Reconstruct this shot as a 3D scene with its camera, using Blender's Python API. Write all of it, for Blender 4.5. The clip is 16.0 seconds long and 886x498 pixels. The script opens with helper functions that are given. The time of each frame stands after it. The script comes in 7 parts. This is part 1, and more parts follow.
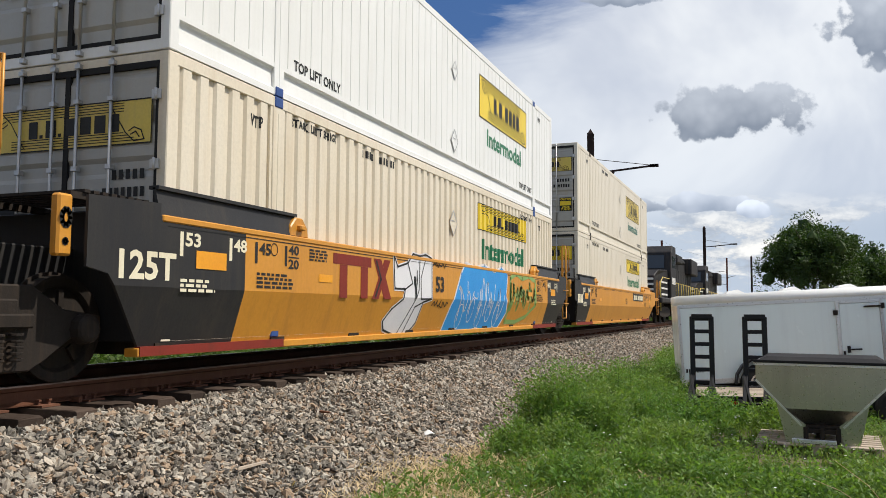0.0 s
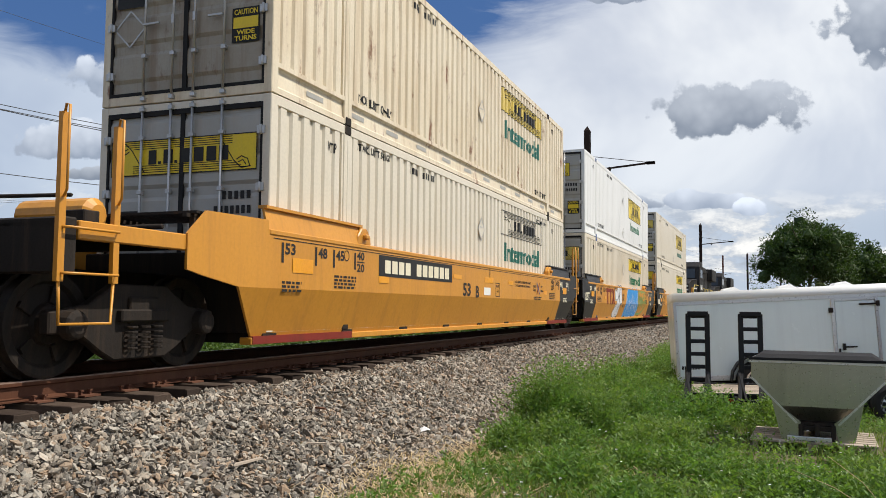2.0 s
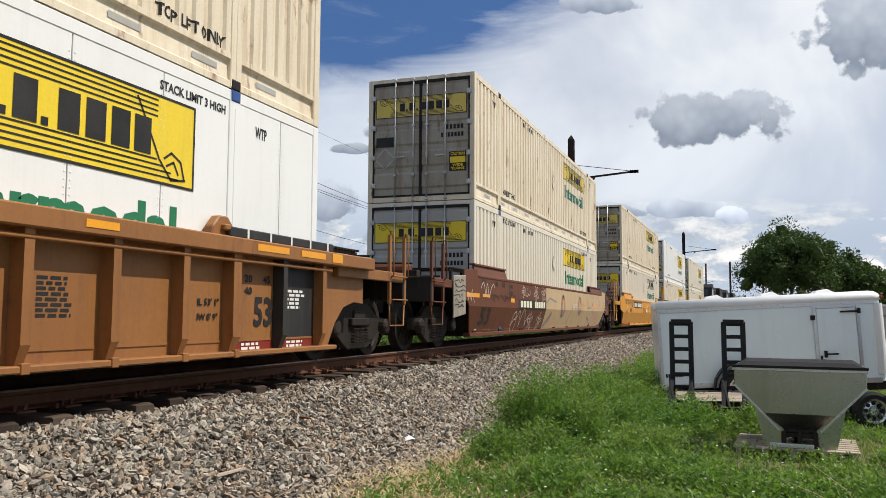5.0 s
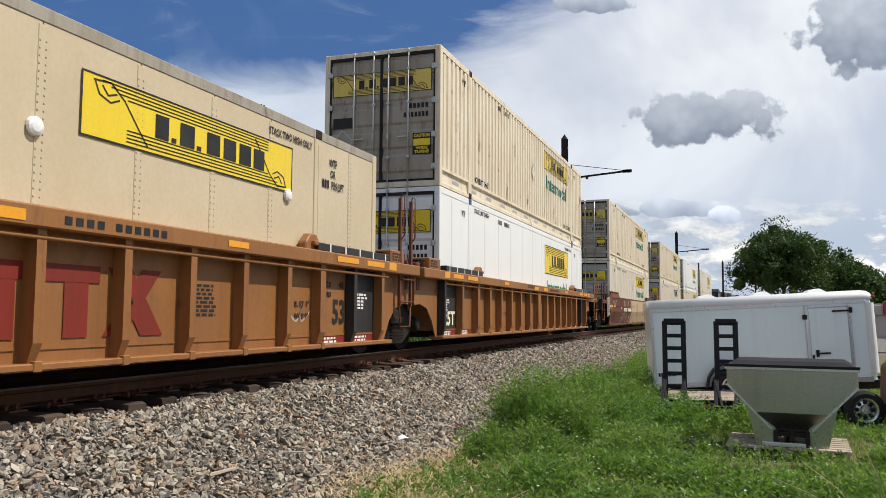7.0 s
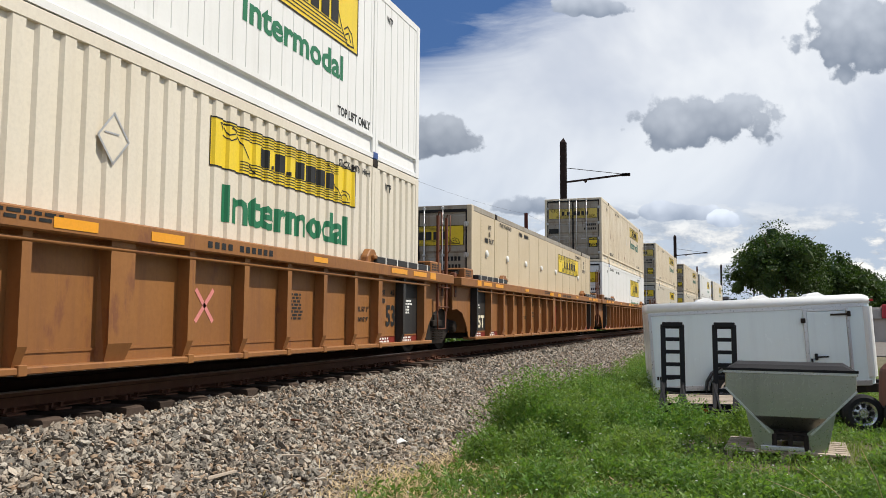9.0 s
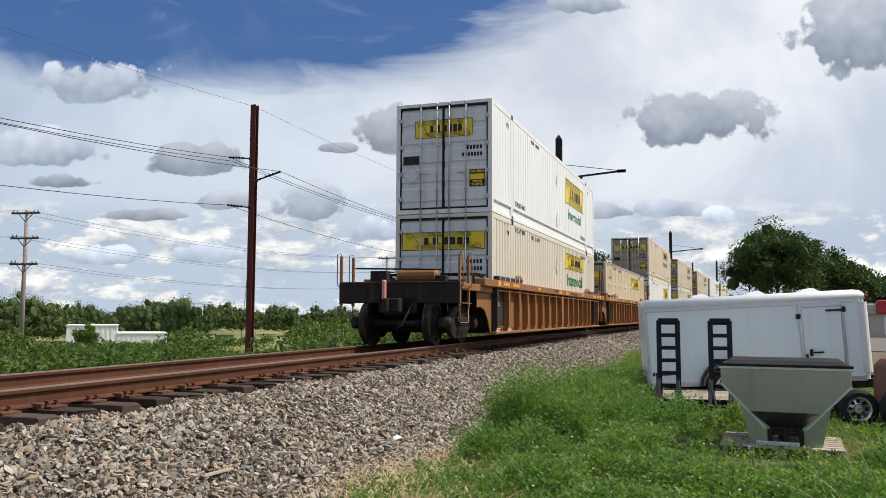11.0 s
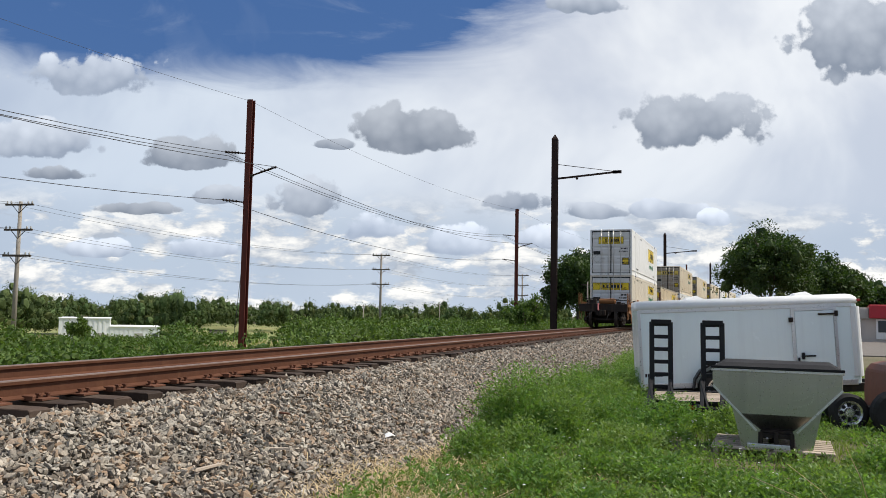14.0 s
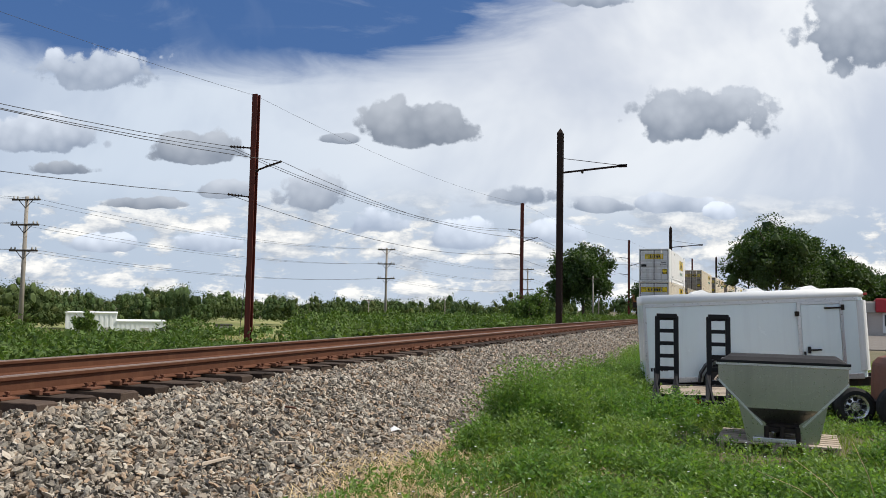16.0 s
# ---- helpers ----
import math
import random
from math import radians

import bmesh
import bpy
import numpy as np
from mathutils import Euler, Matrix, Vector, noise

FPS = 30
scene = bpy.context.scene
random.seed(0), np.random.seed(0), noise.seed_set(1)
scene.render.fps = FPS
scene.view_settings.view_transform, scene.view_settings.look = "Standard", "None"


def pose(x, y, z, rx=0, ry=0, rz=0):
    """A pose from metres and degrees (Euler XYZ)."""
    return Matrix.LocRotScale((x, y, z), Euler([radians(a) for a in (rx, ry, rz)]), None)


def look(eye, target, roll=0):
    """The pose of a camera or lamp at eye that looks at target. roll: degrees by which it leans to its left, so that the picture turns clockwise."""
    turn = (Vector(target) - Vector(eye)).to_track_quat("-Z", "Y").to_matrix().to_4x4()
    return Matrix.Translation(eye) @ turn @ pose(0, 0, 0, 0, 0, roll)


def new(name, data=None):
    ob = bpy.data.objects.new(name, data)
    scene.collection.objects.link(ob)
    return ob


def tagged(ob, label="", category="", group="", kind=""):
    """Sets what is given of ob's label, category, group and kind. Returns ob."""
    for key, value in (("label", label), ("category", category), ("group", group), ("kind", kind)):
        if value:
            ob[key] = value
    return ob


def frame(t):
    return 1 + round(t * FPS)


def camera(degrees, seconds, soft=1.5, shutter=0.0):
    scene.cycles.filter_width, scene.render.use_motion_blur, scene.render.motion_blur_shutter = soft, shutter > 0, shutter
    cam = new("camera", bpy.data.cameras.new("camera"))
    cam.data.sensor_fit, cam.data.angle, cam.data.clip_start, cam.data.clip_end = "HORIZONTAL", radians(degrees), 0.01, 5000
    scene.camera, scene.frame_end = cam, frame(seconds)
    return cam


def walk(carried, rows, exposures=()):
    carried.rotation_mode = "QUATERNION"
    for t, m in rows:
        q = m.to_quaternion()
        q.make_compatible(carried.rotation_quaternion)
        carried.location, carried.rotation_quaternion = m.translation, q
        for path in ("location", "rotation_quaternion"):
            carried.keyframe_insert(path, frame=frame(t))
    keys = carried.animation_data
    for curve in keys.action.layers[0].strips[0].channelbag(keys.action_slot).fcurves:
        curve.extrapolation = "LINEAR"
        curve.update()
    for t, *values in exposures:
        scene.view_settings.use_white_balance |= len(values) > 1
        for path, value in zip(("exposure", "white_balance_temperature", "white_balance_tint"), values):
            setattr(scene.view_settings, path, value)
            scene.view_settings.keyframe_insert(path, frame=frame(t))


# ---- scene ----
cam = camera(56.65, 16.0, soft=0.7)

# Heights: ground 0, rail head RH. The track runs along +y and bends slowly to the right.
RH = 0.88
EYE = (0.0, 0.0, RH + 0.67)
DC = 6.696           # camera to track centre
BEND, BEND_Y = 0.0006, 15.2


def aim(yaw, pitch, roll):
    """A camera pose at EYE, turned yaw degrees left of +y, up by pitch, leaning by roll."""
    return Matrix.Translation(EYE) @ pose(0, 0, 0, 0, 0, yaw) @ pose(0, 0, 0, 90 + pitch, 0, 0) @ pose(0, 0, 0, 0, 0, roll)


PATH = [
    (0, 20.993, 4.253, 0.347),
    (0.5, 20.974, 4.025, 0.426),
    (1, 20.915, 3.950, 0.512),
    (1.5, 20.886, 3.938, 0.529),
    (2, 20.748, 4.022, 0.483),
    (2.5, 20.492, 4.248, 0.487),
    (3, 20.309, 4.451, 0.583),
    (3.5, 20.141, 4.565, 0.538),
    (4, 19.993, 4.660, 0.514),
    (6.5, 19.268, 4.508, 0.219),
    (7, 19.218, 4.561, 0.379),
    (7.5, 19.193, 4.751, 0.517),
    (8, 19.181, 4.837, 0.529),
    (8.5, 19.151, 4.861, 0.490),
    (9, 19.122, 4.797, 0.415),
    (11.5, 18.749, 4.549, 0.295),
    (12, 18.654, 4.505, 0.447),
    (12.5, 18.605, 4.427, 0.558),
    (13, 18.592, 4.405, 0.734),
    (13.5, 18.543, 4.423, 0.956),
    (14, 18.459, 4.448, 1.101),
    (14.5, 18.411, 4.435, 1.043),
    (15, 18.464, 4.265, 1.045),
    (15.5, 18.645, 4.128, 1.144),
    (16, 18.820, 4.043, 1.056),
]
walk(cam, [(t, aim(a, b, c)) for t, a, b, c in PATH])


def bend(y):
    """The track's sideways offset and slope at y."""
    u = max(0.0, y - BEND_Y)
    return 0.5 * BEND * u * u, BEND * u


def bend_np(y):
    u = np.maximum(0.0, y - BEND_Y)
    return 0.5 * BEND * u * u


# ---- daylight: high sun over the right shoulder of the track, thin veil and cumulus ----
SUN_DIR = Vector((0.52, 0.17, 0.84)).normalized()
sun = new("sun", bpy.data.lights.new("sun", "SUN"))
sun.data.energy, sun.data.angle, sun.data.color = 4.7, radians(0.6), (1.0, 0.94, 0.84)
sun.matrix_world = look(SUN_DIR * 50, (0, 0, 0))
scene.view_settings.exposure = 0.10

world = bpy.data.worlds.new("world")
scene.world = world
world.use_nodes = True
wt = world.node_tree
SKY_GAIN = 0.10


class Graph:
    """Short hands for a node tree."""

    def __init__(self, tree):
        self.tree = tree

    def node(self, kind):
        return self.tree.nodes.new(kind)

    def put(self, socket, value):
        if isinstance(value, bpy.types.NodeSocket):
            self.tree.links.new(value, socket)
        else:
            socket.default_value = value

    def math(self, op, a, b=0.0, c=0.0, clamp=False):
        n = self.node("ShaderNodeMath")
        n.operation, n.use_clamp = op, clamp
        for s, v in zip(n.inputs, (a, b, c)):
            self.put(s, v)
        return n.outputs[0]

    def dot(self, v, k):
        n = self.node("ShaderNodeVectorMath")
        n.operation = "DOT_PRODUCT"
        self.put(n.inputs[0], v)
        n.inputs[1].default_value = k
        return n.outputs["Value"]

    def step(self, v, lo, hi, a=0.0, b=1.0):
        n = self.node("ShaderNodeMapRange")
        n.interpolation_type = "SMOOTHSTEP"
        for s, x in zip(n.inputs, (v, lo, hi, a, b)):
            self.put(s, x)
        return n.outputs[0]

    def mix(self, f, a, b, blend="MIX"):
        n = self.node("ShaderNodeMix")
        n.data_type, n.blend_type, n.clamp_factor = "RGBA", blend, True
        self.put(n.inputs[0], f)
        for s, x in ((n.inputs[6], a), (n.inputs[7], b)):
            self.put(s, (*x, 1.0) if isinstance(x, tuple) and len(x) == 3 else x)
        return n.outputs[2]

    def noise(self, vec, scale, detail=4.0, rough=0.55, dist=0.0, stretch=None):
        if stretch:
            m = self.node("ShaderNodeMapping")
            m.inputs["Scale"].default_value = stretch
            self.put(m.inputs[0], vec)
            vec = m.outputs[0]
        n = self.node("ShaderNodeTexNoise")
        self.put(n.inputs["Vector"], vec)
        n.inputs["Scale"].default_value, n.inputs["Detail"].default_value = scale, detail
        n.inputs["Roughness"].default_value, n.inputs["Distortion"].default_value = rough, dist
        return n.outputs["Fac"]

    def cells(self, vec, scale):
        n = self.node("ShaderNodeTexVoronoi")
        n.feature = "SMOOTH_F1"
        self.put(n.inputs["Vector"], vec)
        n.inputs["Scale"].default_value, n.inputs["Smoothness"].default_value = scale, 0.35
        return n.outputs["Distance"]

    def combine(self, x, y, z=0.0):
        n = self.node("ShaderNodeCombineXYZ")
        for s, v in zip(n.inputs, (x, y, z)):
            self.put(s, v)
        return n.outputs[0]


def build_sky():
    g = Graph(wt)
    sky = g.node("ShaderNodeTexSky")
    sky.sky_type, sky.sun_disc, sky.sun_elevation = "NISHITA", False, math.asin(SUN_DIR.z)
    sky.sun_rotation, sky.dust_density, sky.ozone_density = math.atan2(SUN_DIR.x, SUN_DIR.y), 0.6, 2.0
    d = g.node("ShaderNodeTexCoord").outputs["Generated"]
    # a flat chart of the sky to the north-west: u to the right, v up, in units of 1000
    a, b = radians(18.82), radians(4.04)
    fw = (-math.sin(a) * math.cos(b), math.cos(a) * math.cos(b), math.sin(b))
    rt = (math.cos(a), math.sin(a), 0.0)
    up = (math.sin(a) * math.sin(b), -math.cos(a) * math.sin(b), math.cos(b))
    depth = g.dot(d, fw)
    front = g.step(depth, 0.05, 0.3)
    safe = g.math("MAXIMUM", depth, 0.05)
    u = g.math("DIVIDE", g.math("MULTIPLY", g.dot(d, rt), 1.4547), safe)
    v = g.math("DIVIDE", g.math("MULTIPLY", g.dot(d, up), 1.4547), safe)
    height = g.dot(d, (0, 0, 1))
    chart = g.combine(u, v, g.math("MULTIPLY", depth, 0.3))
    fine = g.noise(chart, 9.0, 7.0, 0.6)
    puff = g.noise(chart, 24.0, 5.0, 0.6)
    broad = g.noise(chart, 2.2, 5.0, 0.55, 0.4)
    wisp = g.noise(chart, 3.0, 6.0, 0.6, 1.2, (1.0, 3.2, 1.0))
    billow = g.math("SUBTRACT", 0.42, g.cells(chart, 17.0))
    small = g.math("SUBTRACT", 0.42, g.cells(chart, 46.0))
    gain = 1.0 / SKY_GAIN
    blue = g.mix(0.80, sky.outputs[0], (0.042 * gain, 0.118 * gain, 0.325 * gain))
    pale_left = g.mix(g.step(height, 0.0, 0.35), (0.56 * gain, 0.65 * gain, 0.77 * gain), (0.64 * gain, 0.71 * gain, 0.81 * gain))
    pale_right = g.mix(g.step(height, 0.0, 0.35), (0.70 * gain, 0.76 * gain, 0.84 * gain), (0.83 * gain, 0.86 * gain, 0.90 * gain))
    veil_colour = g.mix(g.step(u, -0.55, 0.25), pale_left, pale_right)
    # the clear blue gap in the veil
    eu = g.math("DIVIDE", g.math("SUBTRACT", u, -0.42), 0.68)
    ev = g.math("DIVIDE", g.math("SUBTRACT", v, 0.53), 0.24)
    r2 = g.math("ADD", g.math("MULTIPLY", eu, eu), g.math("MULTIPLY", ev, ev))
    r2 = g.math("ADD", r2, g.math("MULTIPLY", g.math("SUBTRACT", wisp, 0.5), 0.75))
    gap = g.math("MULTIPLY", g.step(r2, 1.22, 0.42), front)
    thin = g.step(broad, 0.38, 0.68, 0.0, 0.34)
    veil = g.math("SUBTRACT", g.math("SUBTRACT", 1.0, thin), g.math("MULTIPLY", gap, 0.97), clamp=True)
    wispy = g.math("MULTIPLY", g.step(wisp, 0.52, 0.80), 0.22)
    veil = g.math("ADD", veil, g.math("MULTIPLY", wispy, gap), clamp=True)
    # overhead and to the south, unseen: hazy sky and puffs, whitened to fill shaded faces
    unseen_puffs = g.step(g.noise(d, 2.6, 6.0, 0.6), 0.50, 0.62)
    keep = g.math("MULTIPLY", front, g.step(height, 0.66, 0.40))
    veil = g.mix(keep, g.combine(*[g.math("MULTIPLY_ADD", unseen_puffs, 0.55, 0.32)] * 3), g.combine(veil, veil, veil))
    col = g.mix(veil, blue, veil_colour)
    # rows of far cumulus near the horizon: bright tops over grey flat bases, blue-grey haze between
    low = g.step(v, 0.125, 0.03)

    def rows_at(dv):
        return g.noise(g.combine(u, g.math("MULTIPLY", g.math("ADD", v, dv), 2.6), 3.0), 7.5, 7.0, 0.62, 0.15)
    rows = rows_at(0.0)
    crisp = g.math("ADD", rows, g.math("ADD", g.math("MULTIPLY", billow, 0.12), g.math("MULTIPLY", g.math("SUBTRACT", puff, 0.5), 0.16)))
    col = g.mix(g.math("MULTIPLY", low, 0.72), col, (0.45 * gain, 0.535 * gain, 0.655 * gain))
    bright = g.math("MULTIPLY", g.step(crisp, 0.44, 0.54), low)
    rise = g.math("MULTIPLY_ADD", g.math("SUBTRACT", rows, rows_at(0.022)), 4.5, 0.40)
    rise = g.math("ADD", rise, g.math("MULTIPLY", g.math("SUBTRACT", puff, 0.5), 1.2), clamp=True)
    white = g.mix(rise, (0.43 * gain, 0.485 * gain, 0.57 * gain), (0.95 * gain, 0.945 * gain, 0.92 * gain))
    col = g.mix(bright, col, white)
    # single cumulus: centre, half width, half height, darkness
    clouds = ((0.449, 0.230, 0.148, 0.074, 0.72), (0.735, 0.385, 0.135, 0.120, 0.66), (-0.054, 0.210, 0.112, 0.060, 0.85),
              (-0.610, 0.298, 0.150, 0.060, 0.30), (-0.720, 0.180, 0.125, 0.052, 0.38), (-0.449, 0.164, 0.112, 0.040, 0.80),
              (-0.229, 0.084, 0.085, 0.050, 0.55), (-0.674, 0.128, 0.070, 0.018, 0.80), (-0.534, 0.069, 0.070, 0.017, 0.80),
              (0.256, 0.446, 0.085, 0.030, 0.55), (0.146, 0.094, 0.075, 0.034, 0.55), (-0.184, 0.190, 0.045, 0.014, 0.75),
              (-0.384, 0.094, 0.060, 0.022, 0.60), (-0.12, 0.040, 0.080, 0.038, 0.06), (0.026, 0.018, 0.085, 0.042, 0.06),
              (0.400, 0.085, 0.080, 0.026, 0.25), (0.27, 0.080, 0.080, 0.022, 0.5), (0.490, 0.072, 0.030, 0.020, 0.05),
              (-0.42, 0.0, 0.07, 0.024, 0.10), (-0.60, -0.005, 0.08, 0.022, 0.15), (0.19, 0.03, 0.06, 0.030, 0.1))
    rough_edge = g.math("ADD", g.math("MULTIPLY", g.math("SUBTRACT", fine, 0.5), 3.2), g.math("MULTIPLY", g.math("SUBTRACT", puff, 0.5), 1.5))
    rough_edge = g.math("ADD", rough_edge, g.math("ADD", g.math("MULTIPLY", billow, 0.9), g.math("MULTIPLY", small, 0.55)))
    relief = g.math("ADD", g.math("MULTIPLY", billow, 0.5), g.math("ADD", g.math("MULTIPLY", small, 0.3), g.math("MULTIPLY", g.math("SUBTRACT", fine, 0.5), 0.9)))
    for cu, cv, hw, hh, dark in clouds:
        x = g.math("DIVIDE", g.math("SUBTRACT", u, cu), hw)
        y = g.math("DIVIDE", g.math("SUBTRACT", v, cv), hh)
        # flat-bottomed: the lower half is squeezed
        ys = g.math("MULTIPLY", y, g.step(y, -0.25, 0.2, 1.9, 1.0))
        rr = g.math("ADD", g.math("MULTIPLY", x, x), g.math("MULTIPLY", ys, ys))
        field = g.math("ADD", g.math("SUBTRACT", 1.0, rr), g.math("MULTIPLY", rough_edge, 0.80))
        body = g.math("MULTIPLY", g.step(field, 0.03, 0.34), front)
        lit = g.math("ADD", g.step(y, -0.75, 1.15), relief, clamp=True)
        pale = tuple(gain * (0.94 - 0.50 * dark) * k for k in (0.92, 1.0, 1.13))
        shade = tuple(gain * (0.46 - 0.27 * dark) * k for k in (0.84, 1.0, 1.28))
        col = g.mix(g.math("MULTIPLY", body, 0.95), col, g.mix(lit, shade, pale))
    ground_side = g.step(height, -0.02, 0.0)
    col = g.mix(ground_side, (0.30 * gain, 0.34 * gain, 0.34 * gain), col)
    bg = wt.nodes["Background"]
    wt.links.new(col, bg.inputs[0])
    bg.inputs[1].default_value = SKY_GAIN


build_sky()


# ---- materials ----
def surface(name, colour, other=None, rough=0.6, metal=0.0, grain=40.0, patch=1.5, amount=0.6, bump=0.15, bump_scale=None,
            streak=None, streak_amount=0.5, speck=None, vary=0.0, spec=0.5, leaf=0.0, coord="Object", vary_island=0.0, rust=None, fleck=0.22):
    """A procedural surface: a base colour that drifts to another in patches, fine grain, runs of dirt down the face,
    specks, and a fine relief. vary: light and dark from piece to piece."""
    m = bpy.data.materials.new(name)
    m.use_nodes = True
    g = Graph(m.node_tree)
    bsdf = m.node_tree.nodes["Principled BSDF"]
    tc = g.node("ShaderNodeTexCoord").outputs[coord]
    other = other or tuple(c * 0.72 for c in colour)
    n1 = g.noise(tc, patch, 5.0, 0.6)
    n2 = g.noise(tc, grain, 4.0, 0.65)
    col = g.mix(g.math("MULTIPLY", g.step(n1, 0.32, 0.72), amount), colour, other)
    col = g.mix(g.math("MULTIPLY", g.step(n2, 0.35, 0.75), fleck), col, tuple(c * 0.6 for c in colour))
    if streak:
        s = g.noise(tc, 1.0, 5.0, 0.65, 0.0, (5.0, 5.0, 0.35))
        s2 = g.noise(tc, 1.0, 5.0, 0.65, 0.0, (17.0, 17.0, 0.7))
        f = g.math("ADD", g.step(s, 0.48, 0.72), g.math("MULTIPLY", g.step(s2, 0.52, 0.75), 0.7), clamp=True)
        col = g.mix(g.math("MULTIPLY", f, streak_amount), col, streak)
    if speck:
        k = g.noise(tc, 3.2, 6.0, 0.75)
        col = g.mix(g.math("MULTIPLY", g.step(k, 0.62, 0.70), 0.85), col, speck)
    if rust:
        k = g.noise(tc, 1.0, 6.0, 0.7, 0.3, (2.2, 2.2, 0.8))
        k2 = g.noise(tc, 7.0, 4.0, 0.6, 0.0, (1.0, 1.0, 0.35))
        col = g.mix(g.math("MULTIPLY", g.step(g.math("ADD", k, g.math("MULTIPLY", k2, 0.45)), 0.80, 0.96), 0.9), col, rust)
    if vary:
        info = g.node("ShaderNodeObjectInfo").outputs["Random"]
        col = g.mix(1.0, col, g.combine(*[g.math("MULTIPLY_ADD", info, vary, 1.0 - vary * 0.6)] * 3), "MULTIPLY")
    if vary_island:
        isl = g.node("ShaderNodeNewGeometry").outputs["Random Per Island"]
        col = g.mix(1.0, col, g.combine(*[g.math("MULTIPLY_ADD", isl, vary_island, 1.0 - vary_island * 0.55)] * 3), "MULTIPLY")
        warm = g.math("FRACT", g.math("MULTIPLY", isl, 7.31))
        col = g.mix(g.math("MULTIPLY", g.step(warm, 0.7, 0.98), 0.75), col, other)
    g.put(bsdf.inputs["Base Color"], col)
    g.put(bsdf.inputs["Roughness"], g.math("ADD", g.math("MULTIPLY", n2, 0.22), rough - 0.11, clamp=True))
    bsdf.inputs["Metallic"].default_value = metal
    bsdf.inputs["Specular IOR Level"].default_value = spec
    if leaf:
        tr = g.node("ShaderNodeBsdfTranslucent")
        g.put(tr.inputs[0], g.mix(1.0, col, (1.25, 1.4, 0.55), "MULTIPLY"))
        mx = g.node("ShaderNodeMixShader")
        mx.inputs[0].default_value = leaf
        m.node_tree.links.new(bsdf.outputs[0], mx.inputs[1])
        m.node_tree.links.new(tr.outputs[0], mx.inputs[2])
        m.node_tree.links.new(mx.outputs[0], m.node_tree.nodes["Material Output"].inputs[0])
    if bump:
        b = g.node("ShaderNodeBump")
        b.inputs["Strength"].default_value, b.inputs["Distance"].default_value = bump, 0.02
        g.put(b.inputs["Height"], g.noise(tc, bump_scale or grain, 5.0, 0.6))
        m.node_tree.links.new(b.outputs[0], bsdf.inputs["Normal"])
    return m


def glass(name, tint=(0.05, 0.06, 0.07)):
    m = bpy.data.materials.new(name)
    m.use_nodes = True
    b = m.node_tree.nodes["Principled BSDF"]
    b.inputs["Base Color"].default_value = (*tint, 1)
    b.inputs["Roughness"].default_value = 0.06
    return m


CREAM = surface("cream_paint", (0.74, 0.665, 0.535), (0.66, 0.565, 0.41), 0.45, streak=(0.55, 0.43, 0.28), streak_amount=0.38, patch=0.6, grain=25, bump=0.08)
CREAM_RUST = surface("rusted_cream_paint", (0.76, 0.675, 0.52), (0.66, 0.54, 0.37), 0.5, streak=(0.46, 0.33, 0.19), streak_amount=0.5, patch=0.7, grain=25, bump=0.1, rust=(0.22, 0.075, 0.03))
OFFWHITE = surface("off_white_paint", (0.72, 0.66, 0.545), (0.65, 0.575, 0.44), 0.42, streak=(0.60, 0.52, 0.40), streak_amount=0.28, patch=0.5, grain=25, bump=0.06)
WHITE = surface("white_paint", (0.80, 0.80, 0.78), (0.74, 0.735, 0.70), 0.38, fleck=0.06, streak=(0.62, 0.61, 0.57), streak_amount=0.22, patch=0.5, grain=25, bump=0.05)
AGED = surface("aged_cream_panel", (0.60, 0.495, 0.335), (0.51, 0.395, 0.24), 0.45, streak=(0.52, 0.42, 0.27), streak_amount=0.45, patch=0.8, grain=20, bump=0.06)
DOOR = surface("door_grey", (0.42, 0.41, 0.375), (0.335, 0.32, 0.28), 0.38, 0.1, fleck=0.1, streak=(0.36, 0.31, 0.25), streak_amount=0.38, patch=1.2, bump=0.06)
DOOR_PALE = surface("pale_door_paint", (0.72, 0.72, 0.70), (0.62, 0.61, 0.58), 0.38, 0.05, fleck=0.08, streak=(0.48, 0.44, 0.38), streak_amount=0.35, patch=1.2, bump=0.05)
DOOR_OLD = surface("weathered_door", (0.37, 0.335, 0.27), (0.27, 0.22, 0.16), 0.5, 0.1, streak=(0.20, 0.13, 0.08), streak_amount=0.6, patch=1.4, bump=0.08, rust=(0.12, 0.05, 0.025))
ROD = surface("galvanised_rod", (0.55, 0.55, 0.54), (0.40, 0.38, 0.35), 0.4, 0.7, bump=0.05)
RUBBER = surface("black_rubber", (0.02, 0.02, 0.021), (0.035, 0.033, 0.03), 0.75, bump=0.05, spec=0.16)
ORANGE = surface("orange_car_paint", (0.62, 0.275, 0.028), (0.52, 0.22, 0.025), 0.45, streak=(0.34, 0.145, 0.025), streak_amount=0.35, patch=0.5, grain=20, bump=0.05)
OCHRE = surface("weathered_orange_paint", (0.285, 0.118, 0.029), (0.215, 0.084, 0.023), 0.6, streak=(0.19, 0.075, 0.025), streak_amount=0.6, patch=0.9, grain=20, bump=0.08, rust=(0.17, 0.06, 0.025))
BROWN = surface("brown_oxide_paint", (0.145, 0.052, 0.027), (0.11, 0.042, 0.023), 0.55, streak=(0.07, 0.028, 0.016), streak_amount=0.5, patch=0.7, grain=20, bump=0.06, spec=0.16)
TAN = surface("sun_faded_tan_paint", (0.50, 0.36, 0.20), (0.43, 0.29, 0.15), 0.55, streak=(0.33, 0.21, 0.11), streak_amount=0.5, patch=0.8, grain=20, bump=0.06)
